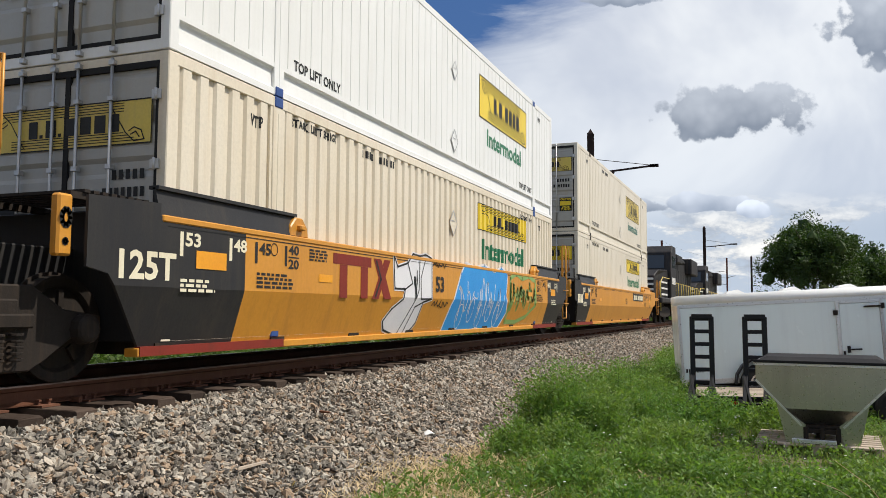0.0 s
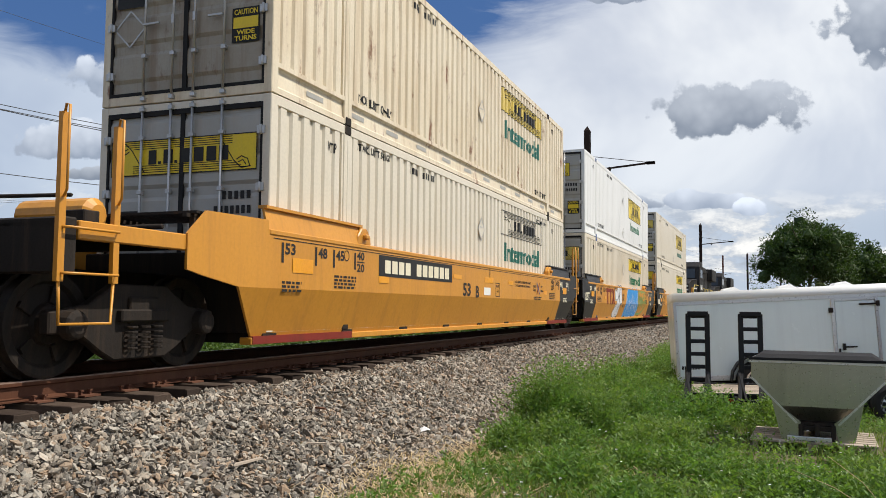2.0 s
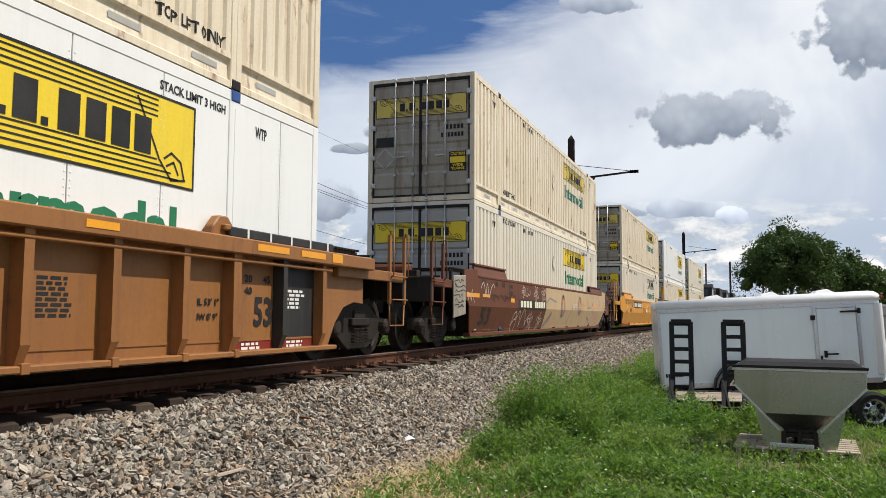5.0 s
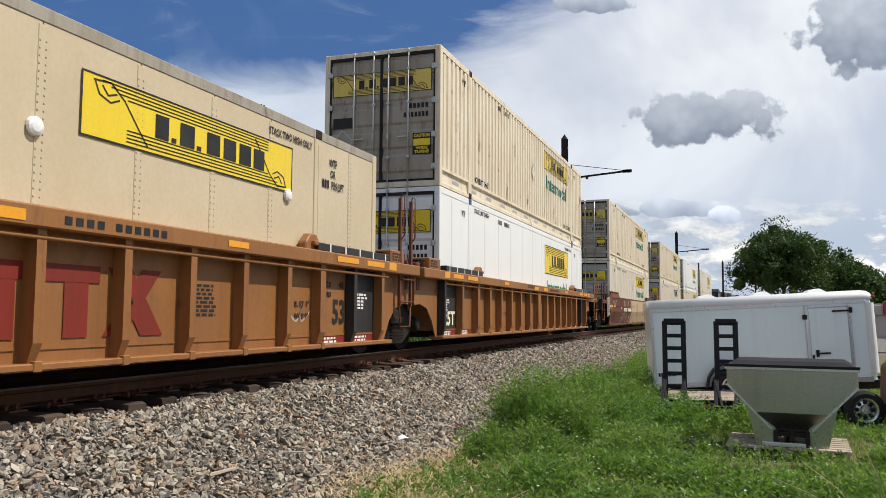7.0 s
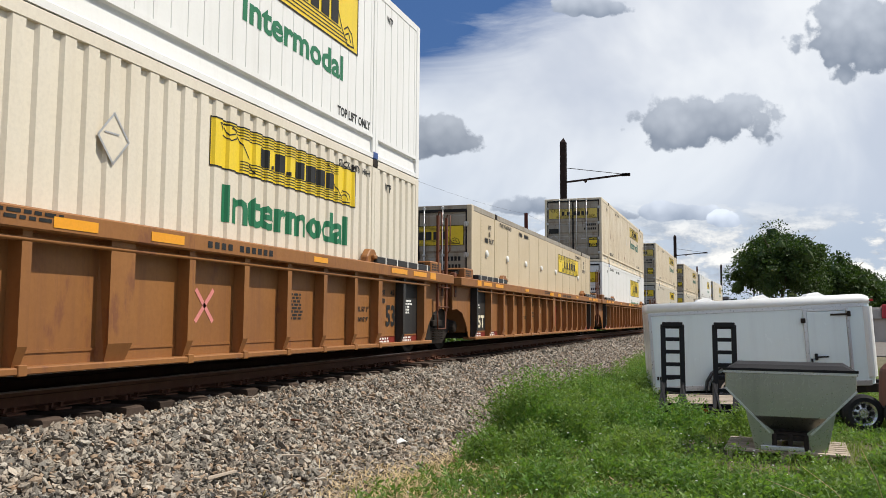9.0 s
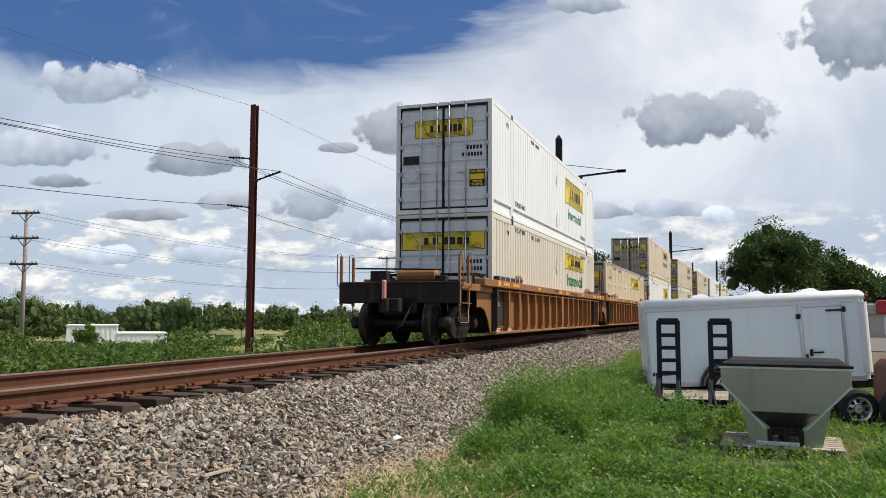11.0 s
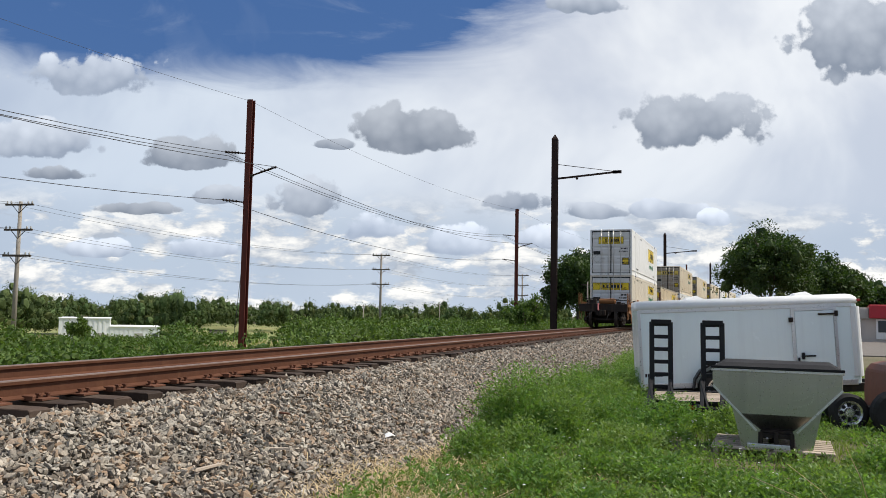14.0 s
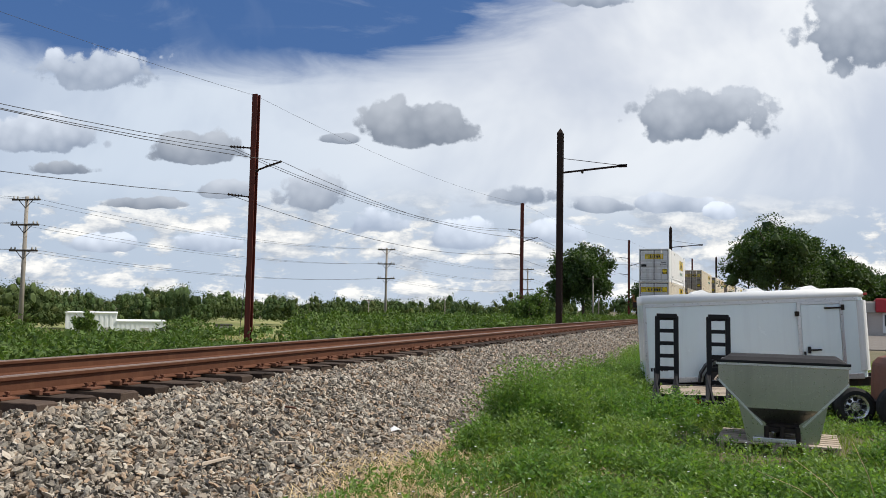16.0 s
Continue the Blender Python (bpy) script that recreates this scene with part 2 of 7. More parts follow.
BLACK = surface("black_car_paint", (0.028, 0.028, 0.030), (0.045, 0.042, 0.038), 0.45, streak=(0.06, 0.05, 0.04), streak_amount=0.4, patch=1.0, bump=0.05, spec=0.16)
MAROON = surface("maroon_paint", (0.22, 0.032, 0.022), (0.17, 0.03, 0.02), 0.55, streak=(0.10, 0.03, 0.02), streak_amount=0.4, bump=0.04, spec=0.16)
GRIME = surface("grimy_steel", (0.032, 0.026, 0.022), (0.020, 0.017, 0.015), 0.7, 0.2, streak=(0.085, 0.055, 0.035), streak_amount=0.5, bump=0.15, spec=0.16)
TREAD = surface("worn_wheel_steel", (0.30, 0.28, 0.26), (0.20, 0.17, 0.15), 0.35, 0.9, bump=0.03)
YELLOW = surface("yellow_decal", (0.82, 0.60, 0.015), (0.78, 0.55, 0.02), 0.42, streak=(0.60, 0.42, 0.05), streak_amount=0.3, bump=0.02)
YELLOW_OLD = surface("faded_yellow_decal", (0.70, 0.53, 0.09), (0.62, 0.46, 0.13), 0.5, streak=(0.45, 0.33, 0.13), streak_amount=0.4, bump=0.02)
INK = surface("black_lettering", (0.022, 0.022, 0.022), (0.05, 0.048, 0.045), 0.5, bump=0.0, spec=0.16)
GREEN_INK = surface("green_lettering", (0.008, 0.15, 0.060), (0.015, 0.18, 0.08), 0.5, bump=0.0)
TEAL_INK = surface("faded_green_lettering", (0.02, 0.14, 0.105), (0.04, 0.19, 0.14), 0.5, bump=0.0)
PALE_INK = surface("cream_lettering", (0.80, 0.74, 0.55), (0.68, 0.60, 0.42), 0.5, bump=0.0)
WHITE_INK = surface("white_lettering", (0.80, 0.79, 0.75), (0.65, 0.62, 0.56), 0.5, bump=0.0)
AMBER = surface("amber_reflector", (0.80, 0.34, 0.01), (0.72, 0.28, 0.01), 0.35, bump=0.0)
PINK = surface("pink_spray_paint", (0.70, 0.26, 0.24), (0.60, 0.18, 0.16), 0.55, bump=0.0)
BLUE = surface("blue_spray_paint", (0.02, 0.25, 0.62), (0.03, 0.32, 0.70), 0.5, bump=0.0)
SPRAY_GREEN = surface("green_spray_paint", (0.22, 0.36, 0.10), (0.28, 0.40, 0.12), 0.5, bump=0.0)
SPRAY_GREY = surface("grey_spray_paint", (0.20, 0.19, 0.18), (0.26, 0.24, 0.22), 0.55, bump=0.0)
SPRAY_WHITE = surface("white_spray_paint", (0.72, 0.71, 0.72), (0.62, 0.62, 0.65), 0.55, bump=0.0)
SPRAY_LINE = surface("pale_spray_line", (0.62, 0.52, 0.45), (0.50, 0.40, 0.34), 0.55, bump=0.0)
LUG = surface("blue_casting", (0.02, 0.07, 0.26), (0.03, 0.05, 0.15), 0.5, bump=0.1)
RAIL = surface("rusty_rail", (0.125, 0.053, 0.030), (0.085, 0.038, 0.024), 0.6, 0.25, streak=(0.17, 0.08, 0.045), streak_amount=0.4, patch=0.5, bump=0.1, spec=0.16)
RAILTOP = surface("worn_rail_head", (0.27, 0.185, 0.14), (0.21, 0.13, 0.095), 0.40, 0.6, patch=0.6, bump=0.02)
TIE = surface("creosoted_timber", (0.055, 0.038, 0.029), (0.11, 0.082, 0.062), 0.85, patch=2.0, grain=30, vary=0.9, bump=0.5, bump_scale=18, spec=0.16)
PLATE = surface("rusty_tie_plate", (0.17, 0.078, 0.048), (0.11, 0.05, 0.034), 0.7, 0.2, vary=0.4, bump=0.2, spec=0.16)
STONE = surface("crushed_stone", (0.29, 0.265, 0.222), (0.30, 0.195, 0.115), 0.85, patch=5.0, grain=60, amount=0.35, bump=0.45, vary_island=1.25)
BED = surface("stone_bed", (0.15, 0.135, 0.12), (0.12, 0.095, 0.075), 0.9, patch=0.9, grain=22, bump=1.0, bump_scale=16)
SOIL = surface("dry_soil_and_thatch", (0.095, 0.090, 0.042), (0.17, 0.125, 0.075), 0.95, patch=0.7, grain=14, bump=0.9, bump_scale=12)
GRASS = surface("green_grass", (0.140, 0.220, 0.045), (0.25, 0.265, 0.090), 0.6, patch=0.8, grain=4, vary_island=0.6, leaf=0.42, bump=0.0, spec=0.3)
WEED = surface("weed_leaves", (0.118, 0.225, 0.055), (0.215, 0.275, 0.078), 0.55, patch=0.7, grain=4, vary_island=0.7, leaf=0.44, bump=0.0, spec=0.35)
STRAW = surface("dry_straw", (0.52, 0.40, 0.24), (0.40, 0.29, 0.17), 0.8, vary_island=0.5, leaf=0.2, bump=0.0)
BUSH = surface("bush_leaves", (0.070, 0.128, 0.028), (0.125, 0.170, 0.038), 0.6, patch=0.12, grain=2, vary_island=0.8, leaf=0.3, bump=0.0, spec=0.25)
CROWN = surface("tree_leaves", (0.038, 0.074, 0.018), (0.066, 0.102, 0.022), 0.55, patch=0.15, grain=2, vary_island=0.75, leaf=0.26, bump=0.0, spec=0.3)
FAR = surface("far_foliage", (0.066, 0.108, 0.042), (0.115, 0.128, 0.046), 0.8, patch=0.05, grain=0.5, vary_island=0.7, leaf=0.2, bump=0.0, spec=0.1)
BARK = surface("bark", (0.10, 0.075, 0.055), (0.06, 0.045, 0.035), 0.9, patch=3, bump=0.6, bump_scale=15)
POLE_RED = surface("red_oxide_pole_steel", (0.13, 0.032, 0.022), (0.085, 0.028, 0.020), 0.6, 0.1, streak=(0.05, 0.025, 0.02), streak_amount=0.5, patch=0.5, bump=0.1, spec=0.16)
POLE_DARK = surface("dark_rusted_pole_steel", (0.040, 0.024, 0.019), (0.022, 0.016, 0.015), 0.65, 0.2, bump=0.1, spec=0.16)
WOOD_POLE = surface("grey_weathered_pole", (0.30, 0.27, 0.23), (0.21, 0.185, 0.155), 0.9, streak=(0.14, 0.12, 0.10), streak_amount=0.5, bump=0.3)
WIRE = surface("dark_wire", (0.05, 0.05, 0.055), (0.04, 0.04, 0.04), 0.6, bump=0.0)
TRAILER_SKIN = surface("white_aluminium_skin", (0.80, 0.885, 0.885), (0.74, 0.83, 0.83), 0.24, 0.0, patch=0.8, grain=3, fleck=0.03, streak=(0.55, 0.58, 0.60), streak_amount=0.15, bump=0.05, bump_scale=2.0)
TRIM = surface("aluminium_trim", (0.72, 0.73, 0.74), (0.60, 0.60, 0.60), 0.3, 0.6, bump=0.04)
STAINLESS = surface("dull_stainless_sheet", (0.47, 0.465, 0.41), (0.36, 0.355, 0.305), 0.30, 0.9, fleck=0.08, patch=1.2, streak=(0.25, 0.25, 0.22), streak_amount=0.3, bump=0.06, bump_scale=4)
TARP = surface("black_tarpaulin", (0.022, 0.022, 0.024), (0.035, 0.034, 0.034), 0.9, spec=0.15, bump=0.3, bump_scale=10)
BLACK_STEEL = surface("black_painted_steel", (0.018, 0.018, 0.020), (0.03, 0.028, 0.026), 0.45, patch=2, bump=0.08, spec=0.16)
PLANK = surface("weathered_plank", (0.40, 0.33, 0.26), (0.27, 0.215, 0.16), 0.85, grain=30, vary=0.5, streak=None, bump=0.4)
TYRE = surface("tyre_rubber", (0.022, 0.022, 0.022), (0.045, 0.042, 0.04), 0.8, bump=0.2, spec=0.16)
RIM = surface("chrome_rim", (0.70, 0.70, 0.71), (0.55, 0.54, 0.52), 0.25, 0.85, bump=0.03)
SKID = surface("faded_brown_red_paint", (0.17, 0.050, 0.022), (0.12, 0.035, 0.018), 0.55, patch=3, streak=(0.08, 0.03, 0.02), bump=0.1)
RED = surface("red_roof_sheet", (0.42, 0.018, 0.03), (0.34, 0.016, 0.025), 0.45, bump=0.1)
STUCCO = surface("pale_wall", (0.52, 0.47, 0.42), (0.44, 0.39, 0.34), 0.9, bump=0.2)
SHED = surface("white_metal_cladding", (0.80, 0.81, 0.82), (0.72, 0.73, 0.74), 0.5, coord="Generated", bump=0.05)
LOCO = surface("black_locomotive_paint", (0.022, 0.022, 0.024), (0.045, 0.040, 0.036), 0.5, streak=(0.075, 0.055, 0.04), streak_amount=0.5, bump=0.06, spec=0.16)
GLASS = glass("dark_window_glass")
LITTER = surface("white_litter", (0.85, 0.85, 0.84), (0.75, 0.75, 0.73), 0.6, bump=0.1)
LENS_RED = surface("red_lens", (0.45, 0.02, 0.015), (0.35, 0.02, 0.015), 0.25, bump=0.0)
PASTURE = surface("pasture", (0.17, 0.20, 0.055), (0.30, 0.24, 0.10), 0.95, patch=0.02, grain=0.6, bump=0.5, bump_scale=2)


# ---- mesh helpers ----
class Shape:
    """Collects corners and faces of one part."""

    def __init__(self):
        self.v, self.f, self.smooth = [], [], []

    def add(self, verts, faces, smooth=False):
        n = len(self.v)
        self.v += [tuple(p) for p in verts]
        self.f += [tuple(i + n for i in f) for f in faces]
        self.smooth += [smooth] * len(faces)
        return self

    def box(self, lo, hi, m=None):
        (a, b, c), (d, e, f) = lo, hi
        vs = [(a, b, c), (d, b, c), (d, e, c), (a, e, c), (a, b, f), (d, b, f), (d, e, f), (a, e, f)]
        if m is not None:
            vs = [m @ Vector(p) for p in vs]
        return self.add(vs, [(3, 2, 1, 0), (4, 5, 6, 7), (0, 1, 5, 4), (1, 2, 6, 5), (2, 3, 7, 6), (3, 0, 4, 7)])

    def bar(self, p, q, w, h=None, up=(0, 0, 1)):
        """A square bar from p to q."""
        p, q = Vector(p), Vector(q)
        d = (q - p).normalized()
        s = d.cross(Vector(up))
        s = d.cross(Vector((1, 0, 0))) if s.length < 1e-3 else s
        s.normalize()
        t = s.cross(d)
        h = h or w
        vs = [e + s * (a * w / 2) + t * (b * h / 2) for e in (p, q) for a, b in ((-1, -1), (1, -1), (1, 1), (-1, 1))]
        return self.add(vs, [(3, 2, 1, 0), (4, 5, 6, 7), (0, 1, 5, 4), (1, 2, 6, 5), (2, 3, 7, 6), (3, 0, 4, 7)])

    def tube(self, pts, r, n=8, cap=True, r2=None):
        """A round tube along the points."""
        pts = [Vector(p) for p in pts]
        vs, last = [], len(pts) - 1
        side = None
        for i, p in enumerate(pts):
            d = (pts[min(i + 1, last)] - pts[max(i - 1, 0)]).normalized()
            if side is None:
                side = d.cross(Vector((0, 0, 1)))
                side = d.cross(Vector((1, 0, 0))) if side.length < 1e-3 else side
            side = (side - d * side.dot(d)).normalized()
            t = d.cross(side)
            rr = r if r2 is None else r + (r2 - r) * i / last
            vs += [p + (side * math.cos(2 * math.pi * k / n) + t * math.sin(2 * math.pi * k / n)) * rr for k in range(n)]
        fs = [(i * n + k, i * n + (k + 1) % n, (i + 1) * n + (k + 1) % n, (i + 1) * n + k) for i in range(last) for k in range(n)]
        self.add(vs, fs, True)
        if cap:
            m = len(self.v) - len(vs)
            self.f += [tuple(m + k for k in reversed(range(n))), tuple(m + last * n + k for k in range(n))]
            self.smooth += [False, False]
        return self

    def lathe(self, profile, centre=(0, 0, 0), axis="x", n=20):
        """A turned form: profile rows (along the axis, radius)."""
        c, vs = Vector(centre), []
        for a, r in profile:
            for k in range(n):
                s, t = r * math.cos(2 * math.pi * k / n), r * math.sin(2 * math.pi * k / n)
                vs.append(c + Vector((a, s, t) if axis == "x" else (s, a, t) if axis == "y" else (s, t, a)))
        fs = [(i * n + k, i * n + (k + 1) % n, (i + 1) * n + (k + 1) % n, (i + 1) * n + k) for i in range(len(profile) - 1) for k in range(n)]
        return self.add(vs, fs, False)

    def plate(self, outline, x, thick):
        """A sheet in the y-z plane: outline of (y, z); x is a number or a function of z; thick towards -x."""
        fx = x if callable(x) else (lambda z: x)
        n = len(outline)
        vs = [(fx(z), y, z) for y, z in outline] + [(fx(z) - thick, y, z) for y, z in outline]
        fs = [tuple(range(n)), tuple(reversed(range(n, 2 * n)))] + [(i, i + n, (i + 1) % n + n, (i + 1) % n) for i in range(n)]
        return self.add(vs, fs)

    def mesh(self, name, material, bevel=0.0):
        me = bpy.data.meshes.new(name)
        me.from_pydata(self.v, [], self.f)
        me.polygons.foreach_set("use_smooth", self.smooth)
        if self.f:
            bm = bmesh.new()
            bm.from_mesh(me)
            if name.startswith("side_wall"):
                bmesh.ops.remove_doubles(bm, verts=bm.verts, dist=1e-5)
            bmesh.ops.recalc_face_normals(bm, faces=bm.faces)
            if bevel:
                es = [e for e in bm.edges if len(e.link_faces) == 2 and e.calc_face_angle(0) > 0.6]
                bmesh.ops.bevel(bm, geom=es, offset=bevel, segments=1, affect="EDGES", clamp_overlap=True)
            bm.to_mesh(me)
            bm.free()
        me.materials.append(material)
        return me

    def part(self, name, material, parent=None, label="", bevel=0.0):
        return part(name, self.mesh(name, material, bevel), None, parent, label)


def part(name, me, material=None, parent=None, label=""):
    """Links a mesh as one object under a thing or a part."""
    ob = new(name, me)
    if material is not None and not me.materials:
        me.materials.append(material)
    if parent is not None:
        ob.parent = parent
    if label:
        ob["label"] = label
    return ob


def cloud_mesh(name, verts, faces_size, material):
    """A mesh of many loose faces of one size from numpy corners, in order."""
    me = bpy.data.meshes.new(name)
    n = len(verts)
    me.vertices.add(n)
    me.vertices.foreach_set("co", verts.astype(np.float32).ravel())
    k = n // faces_size
    me.loops.add(n)
    me.loops.foreach_set("vertex_index", np.arange(n, dtype=np.int32))
    me.polygons.add(k)
    me.polygons.foreach_set("loop_start", np.arange(0, n, faces_size, dtype=np.int32))
    me.update(calc_edges=True)
    me.materials.append(material)
    return me


def tri_mesh(name, verts, tris, material, smooth=True):
    me = bpy.data.meshes.new(name)
    me.vertices.add(len(verts))
    me.vertices.foreach_set("co", verts.astype(np.float32).ravel())
    me.loops.add(tris.size)
    me.loops.foreach_set("vertex_index", tris.astype(np.int32).ravel())
    me.polygons.add(len(tris))
    me.polygons.foreach_set("loop_start", np.arange(0, tris.size, 3, dtype=np.int32))
    me.polygons.foreach_set("use_smooth", np.full(len(tris), smooth))
    me.update(calc_edges=True)
    me.materials.append(material)
    return me


def thing(name, label, category, group="", kind="", at=None):
    ob = tagged(new(name), label, category, group, kind)
    if at is not None:
        ob.matrix_basis = at
    return ob


# ---- ground: level by the track, falling away to a low valley beyond it ----
def smooth01(x):
    x = np.clip(x, 0.0, 1.0)
    return x * x * (3 - 2 * x)


def land(x, y):
    """Height of the ground."""
    x, y = np.asarray(x, float), np.asarray(y, float)
    off = x - bend_np(np.minimum(y, 260.0))
    z = -1.35 * smooth01((-10.8 - off) / 3.5) - 5.6 * smooth01((-24.0 - off) / 110.0)
    return z + 0.05 * np.sin(x * 0.9 + 1.3) * np.sin(y * 0.7) * smooth01((off + 3.2) / 2.0)


def build_ground():
    def axis(parts):
        return np.concatenate([np.linspace(a, b, n, endpoint=False) for a, b, n in parts] + [[parts[-1][1]]])
    xs = axis([(-3500, -400, 12), (-400, -40, 40), (-40, -12, 20), (-12, 14, 60), (14, 400, 20), (400, 3500, 8)])
    ys = axis([(-3500, -40, 10), (-40, 0, 12), (0, 40, 80), (40, 300, 60), (300, 4500, 16)])
    gx, gy = np.meshgrid(xs, ys)
    v = np.stack([gx, gy, land(gx, gy)], -1).reshape(-1, 3)
    nx, ny = len(xs), len(ys)
    i = (np.arange(ny - 1)[:, None] * nx + np.arange(nx - 1)[None]).ravel()
    t = np.concatenate([np.stack([i, i + 1, i + nx + 1], 1), np.stack([i, i + nx + 1, i + nx], 1)])
    ob = new("ground", tri_mesh("ground", v, t, SOIL))
    tagged(ob, "weedy ground of soil and dry thatch beside railway", "ground", kind="structure")
    # the mown field far beyond the track lies just above the soil
    px, py = np.meshgrid(np.linspace(-420, -34, 30), np.linspace(40, 420, 30))
    v = np.stack([px, py, land(px, py) + 0.10], -1).reshape(-1, 3)
    i = (np.arange(29)[:, None] * 30 + np.arange(29)[None]).ravel()
    t = np.concatenate([np.stack([i, i + 1, i + 31], 1), np.stack([i, i + 31, i + 30], 1)])
    tagged(new("field", tri_mesh("field", v, t, PASTURE)), "green and straw-coloured open field below railway", "field", kind="structure")


build_ground()


# ---- the track ----
TOP = RH - 0.172          # rail foot
TIE_TOP = TOP - 0.015


def swept(name, section, y0, y1, step, material, parent, label=""):
    """A closed section (sideways, height) carried along the track."""
    ys = [y0 + i * step for i in range(int((y1 - y0) / step) + 1)]
    n, v, f = len(section), [], []
    for y in ys:
        o = bend(y)[0] - DC
        v += [(o + a, y, h) for a, h in section]
    for i in range(len(ys) - 1):
        f += [(i * n + k, i * n + (k + 1) % n, (i + 1) * n + (k + 1) % n, (i + 1) * n + k) for k in range(n)]
    return Shape().add(v, f).part(name, material, parent, label)


def build_track():
    track = thing("railway_track", "single railway track with rusty rails on timber sleepers", "railway track", kind="structure")
    web = [(-.07, 0), (.07, 0), (.07, .012), (.012, .034), (.011, .118), (.036, .132), (.037, .160), (-.037, .160), (-.036, .132), (-.011, .118), (-.012, .034), (-.07, .012)]
    head = [(-.037, .1605), (.037, .1605), (.033, .172), (-.033, .172)]
    for side in (-0.755, 0.755):
        rail = swept("rail", [(side + a, TOP + h) for a, h in web], -126, 330, 2.0, RAIL, track, "rust-brown steel rail")
        swept("running_surface", [(side + a, TOP + h) for a, h in head], -126, 330, 2.0, RAILTOP, rail, "polished rail head")
    rng = random.Random(4)
    ties = []
    for k in range(3):
        s = Shape().box((-1.30, -.115, -.18), (1.30, .115, 0))
        me = s.mesh("sleeper", TIE, 0.012)
        for v in me.vertices:
            v.co.x += rng.uniform(-.03, .03)
            v.co.z += rng.uniform(-.008, .004)
            v.co.y += rng.uniform(-.012, .012)
        ties.append(me)
    pl = Shape().box((-.19, -.1, 0), (.19, .1, .016))
    for a in (-.10, .10):
        for b in (-.055, .055):
            pl.box((a - .012, b - .012, .012), (a + .012, b + .012, .052))
            pl.box((a - .022, b - .016, .046), (a + .022, b + .016, .060))
    plate = pl.mesh("tie_plate", PLATE)
    # rail anchors stand beside the sleepers
    anchor = Shape().box((-.05, -.02, 0), (.085, .02, .05)).mesh("rail_anchor", PLATE, 0.006)
    far = Shape()
    y, i = -8.0, 0
    while y < 150:
        o, sl = bend(y)
        m = pose(o - DC, y, TIE_TOP, 0, 0, -math.degrees(math.atan(sl)) + rng.uniform(-.8, .8))
        if y < 110:
            t = part("sleeper", ties[i % 3], None, track)
            t.matrix_basis = m @ pose(rng.uniform(-.05, .05), 0, rng.uniform(-.012, .0))
        else:
            far.box((-1.3, -.11, -.18), (1.3, .11, 0), m)
        if 1 < y < 62:
            p = part("tie_plate", plate, None, track)
            p.matrix_basis = m @ pose(.755, 0, 0.001)
            if i % 2:
                p = part("rail_anchor", anchor, None, track)
                p.matrix_basis = m @ pose(.755 + .07, -.16, .0)
        y += 0.52
        i += 1
    tagged(far.part("far_sleepers", TIE, track), kind="stuff")


build_track()

BED_HALF = 1.72


def bed_height(off):
    """Height of the ballast at a distance from the track's centre."""
    a = np.abs(off)
    shoulder = TIE_TOP - 0.115 - 0.02 * smooth01((a - 1.25) / 0.4)
    near = shoulder - (a - BED_HALF) * 0.36
    return np.where(a < BED_HALF, shoulder, near)


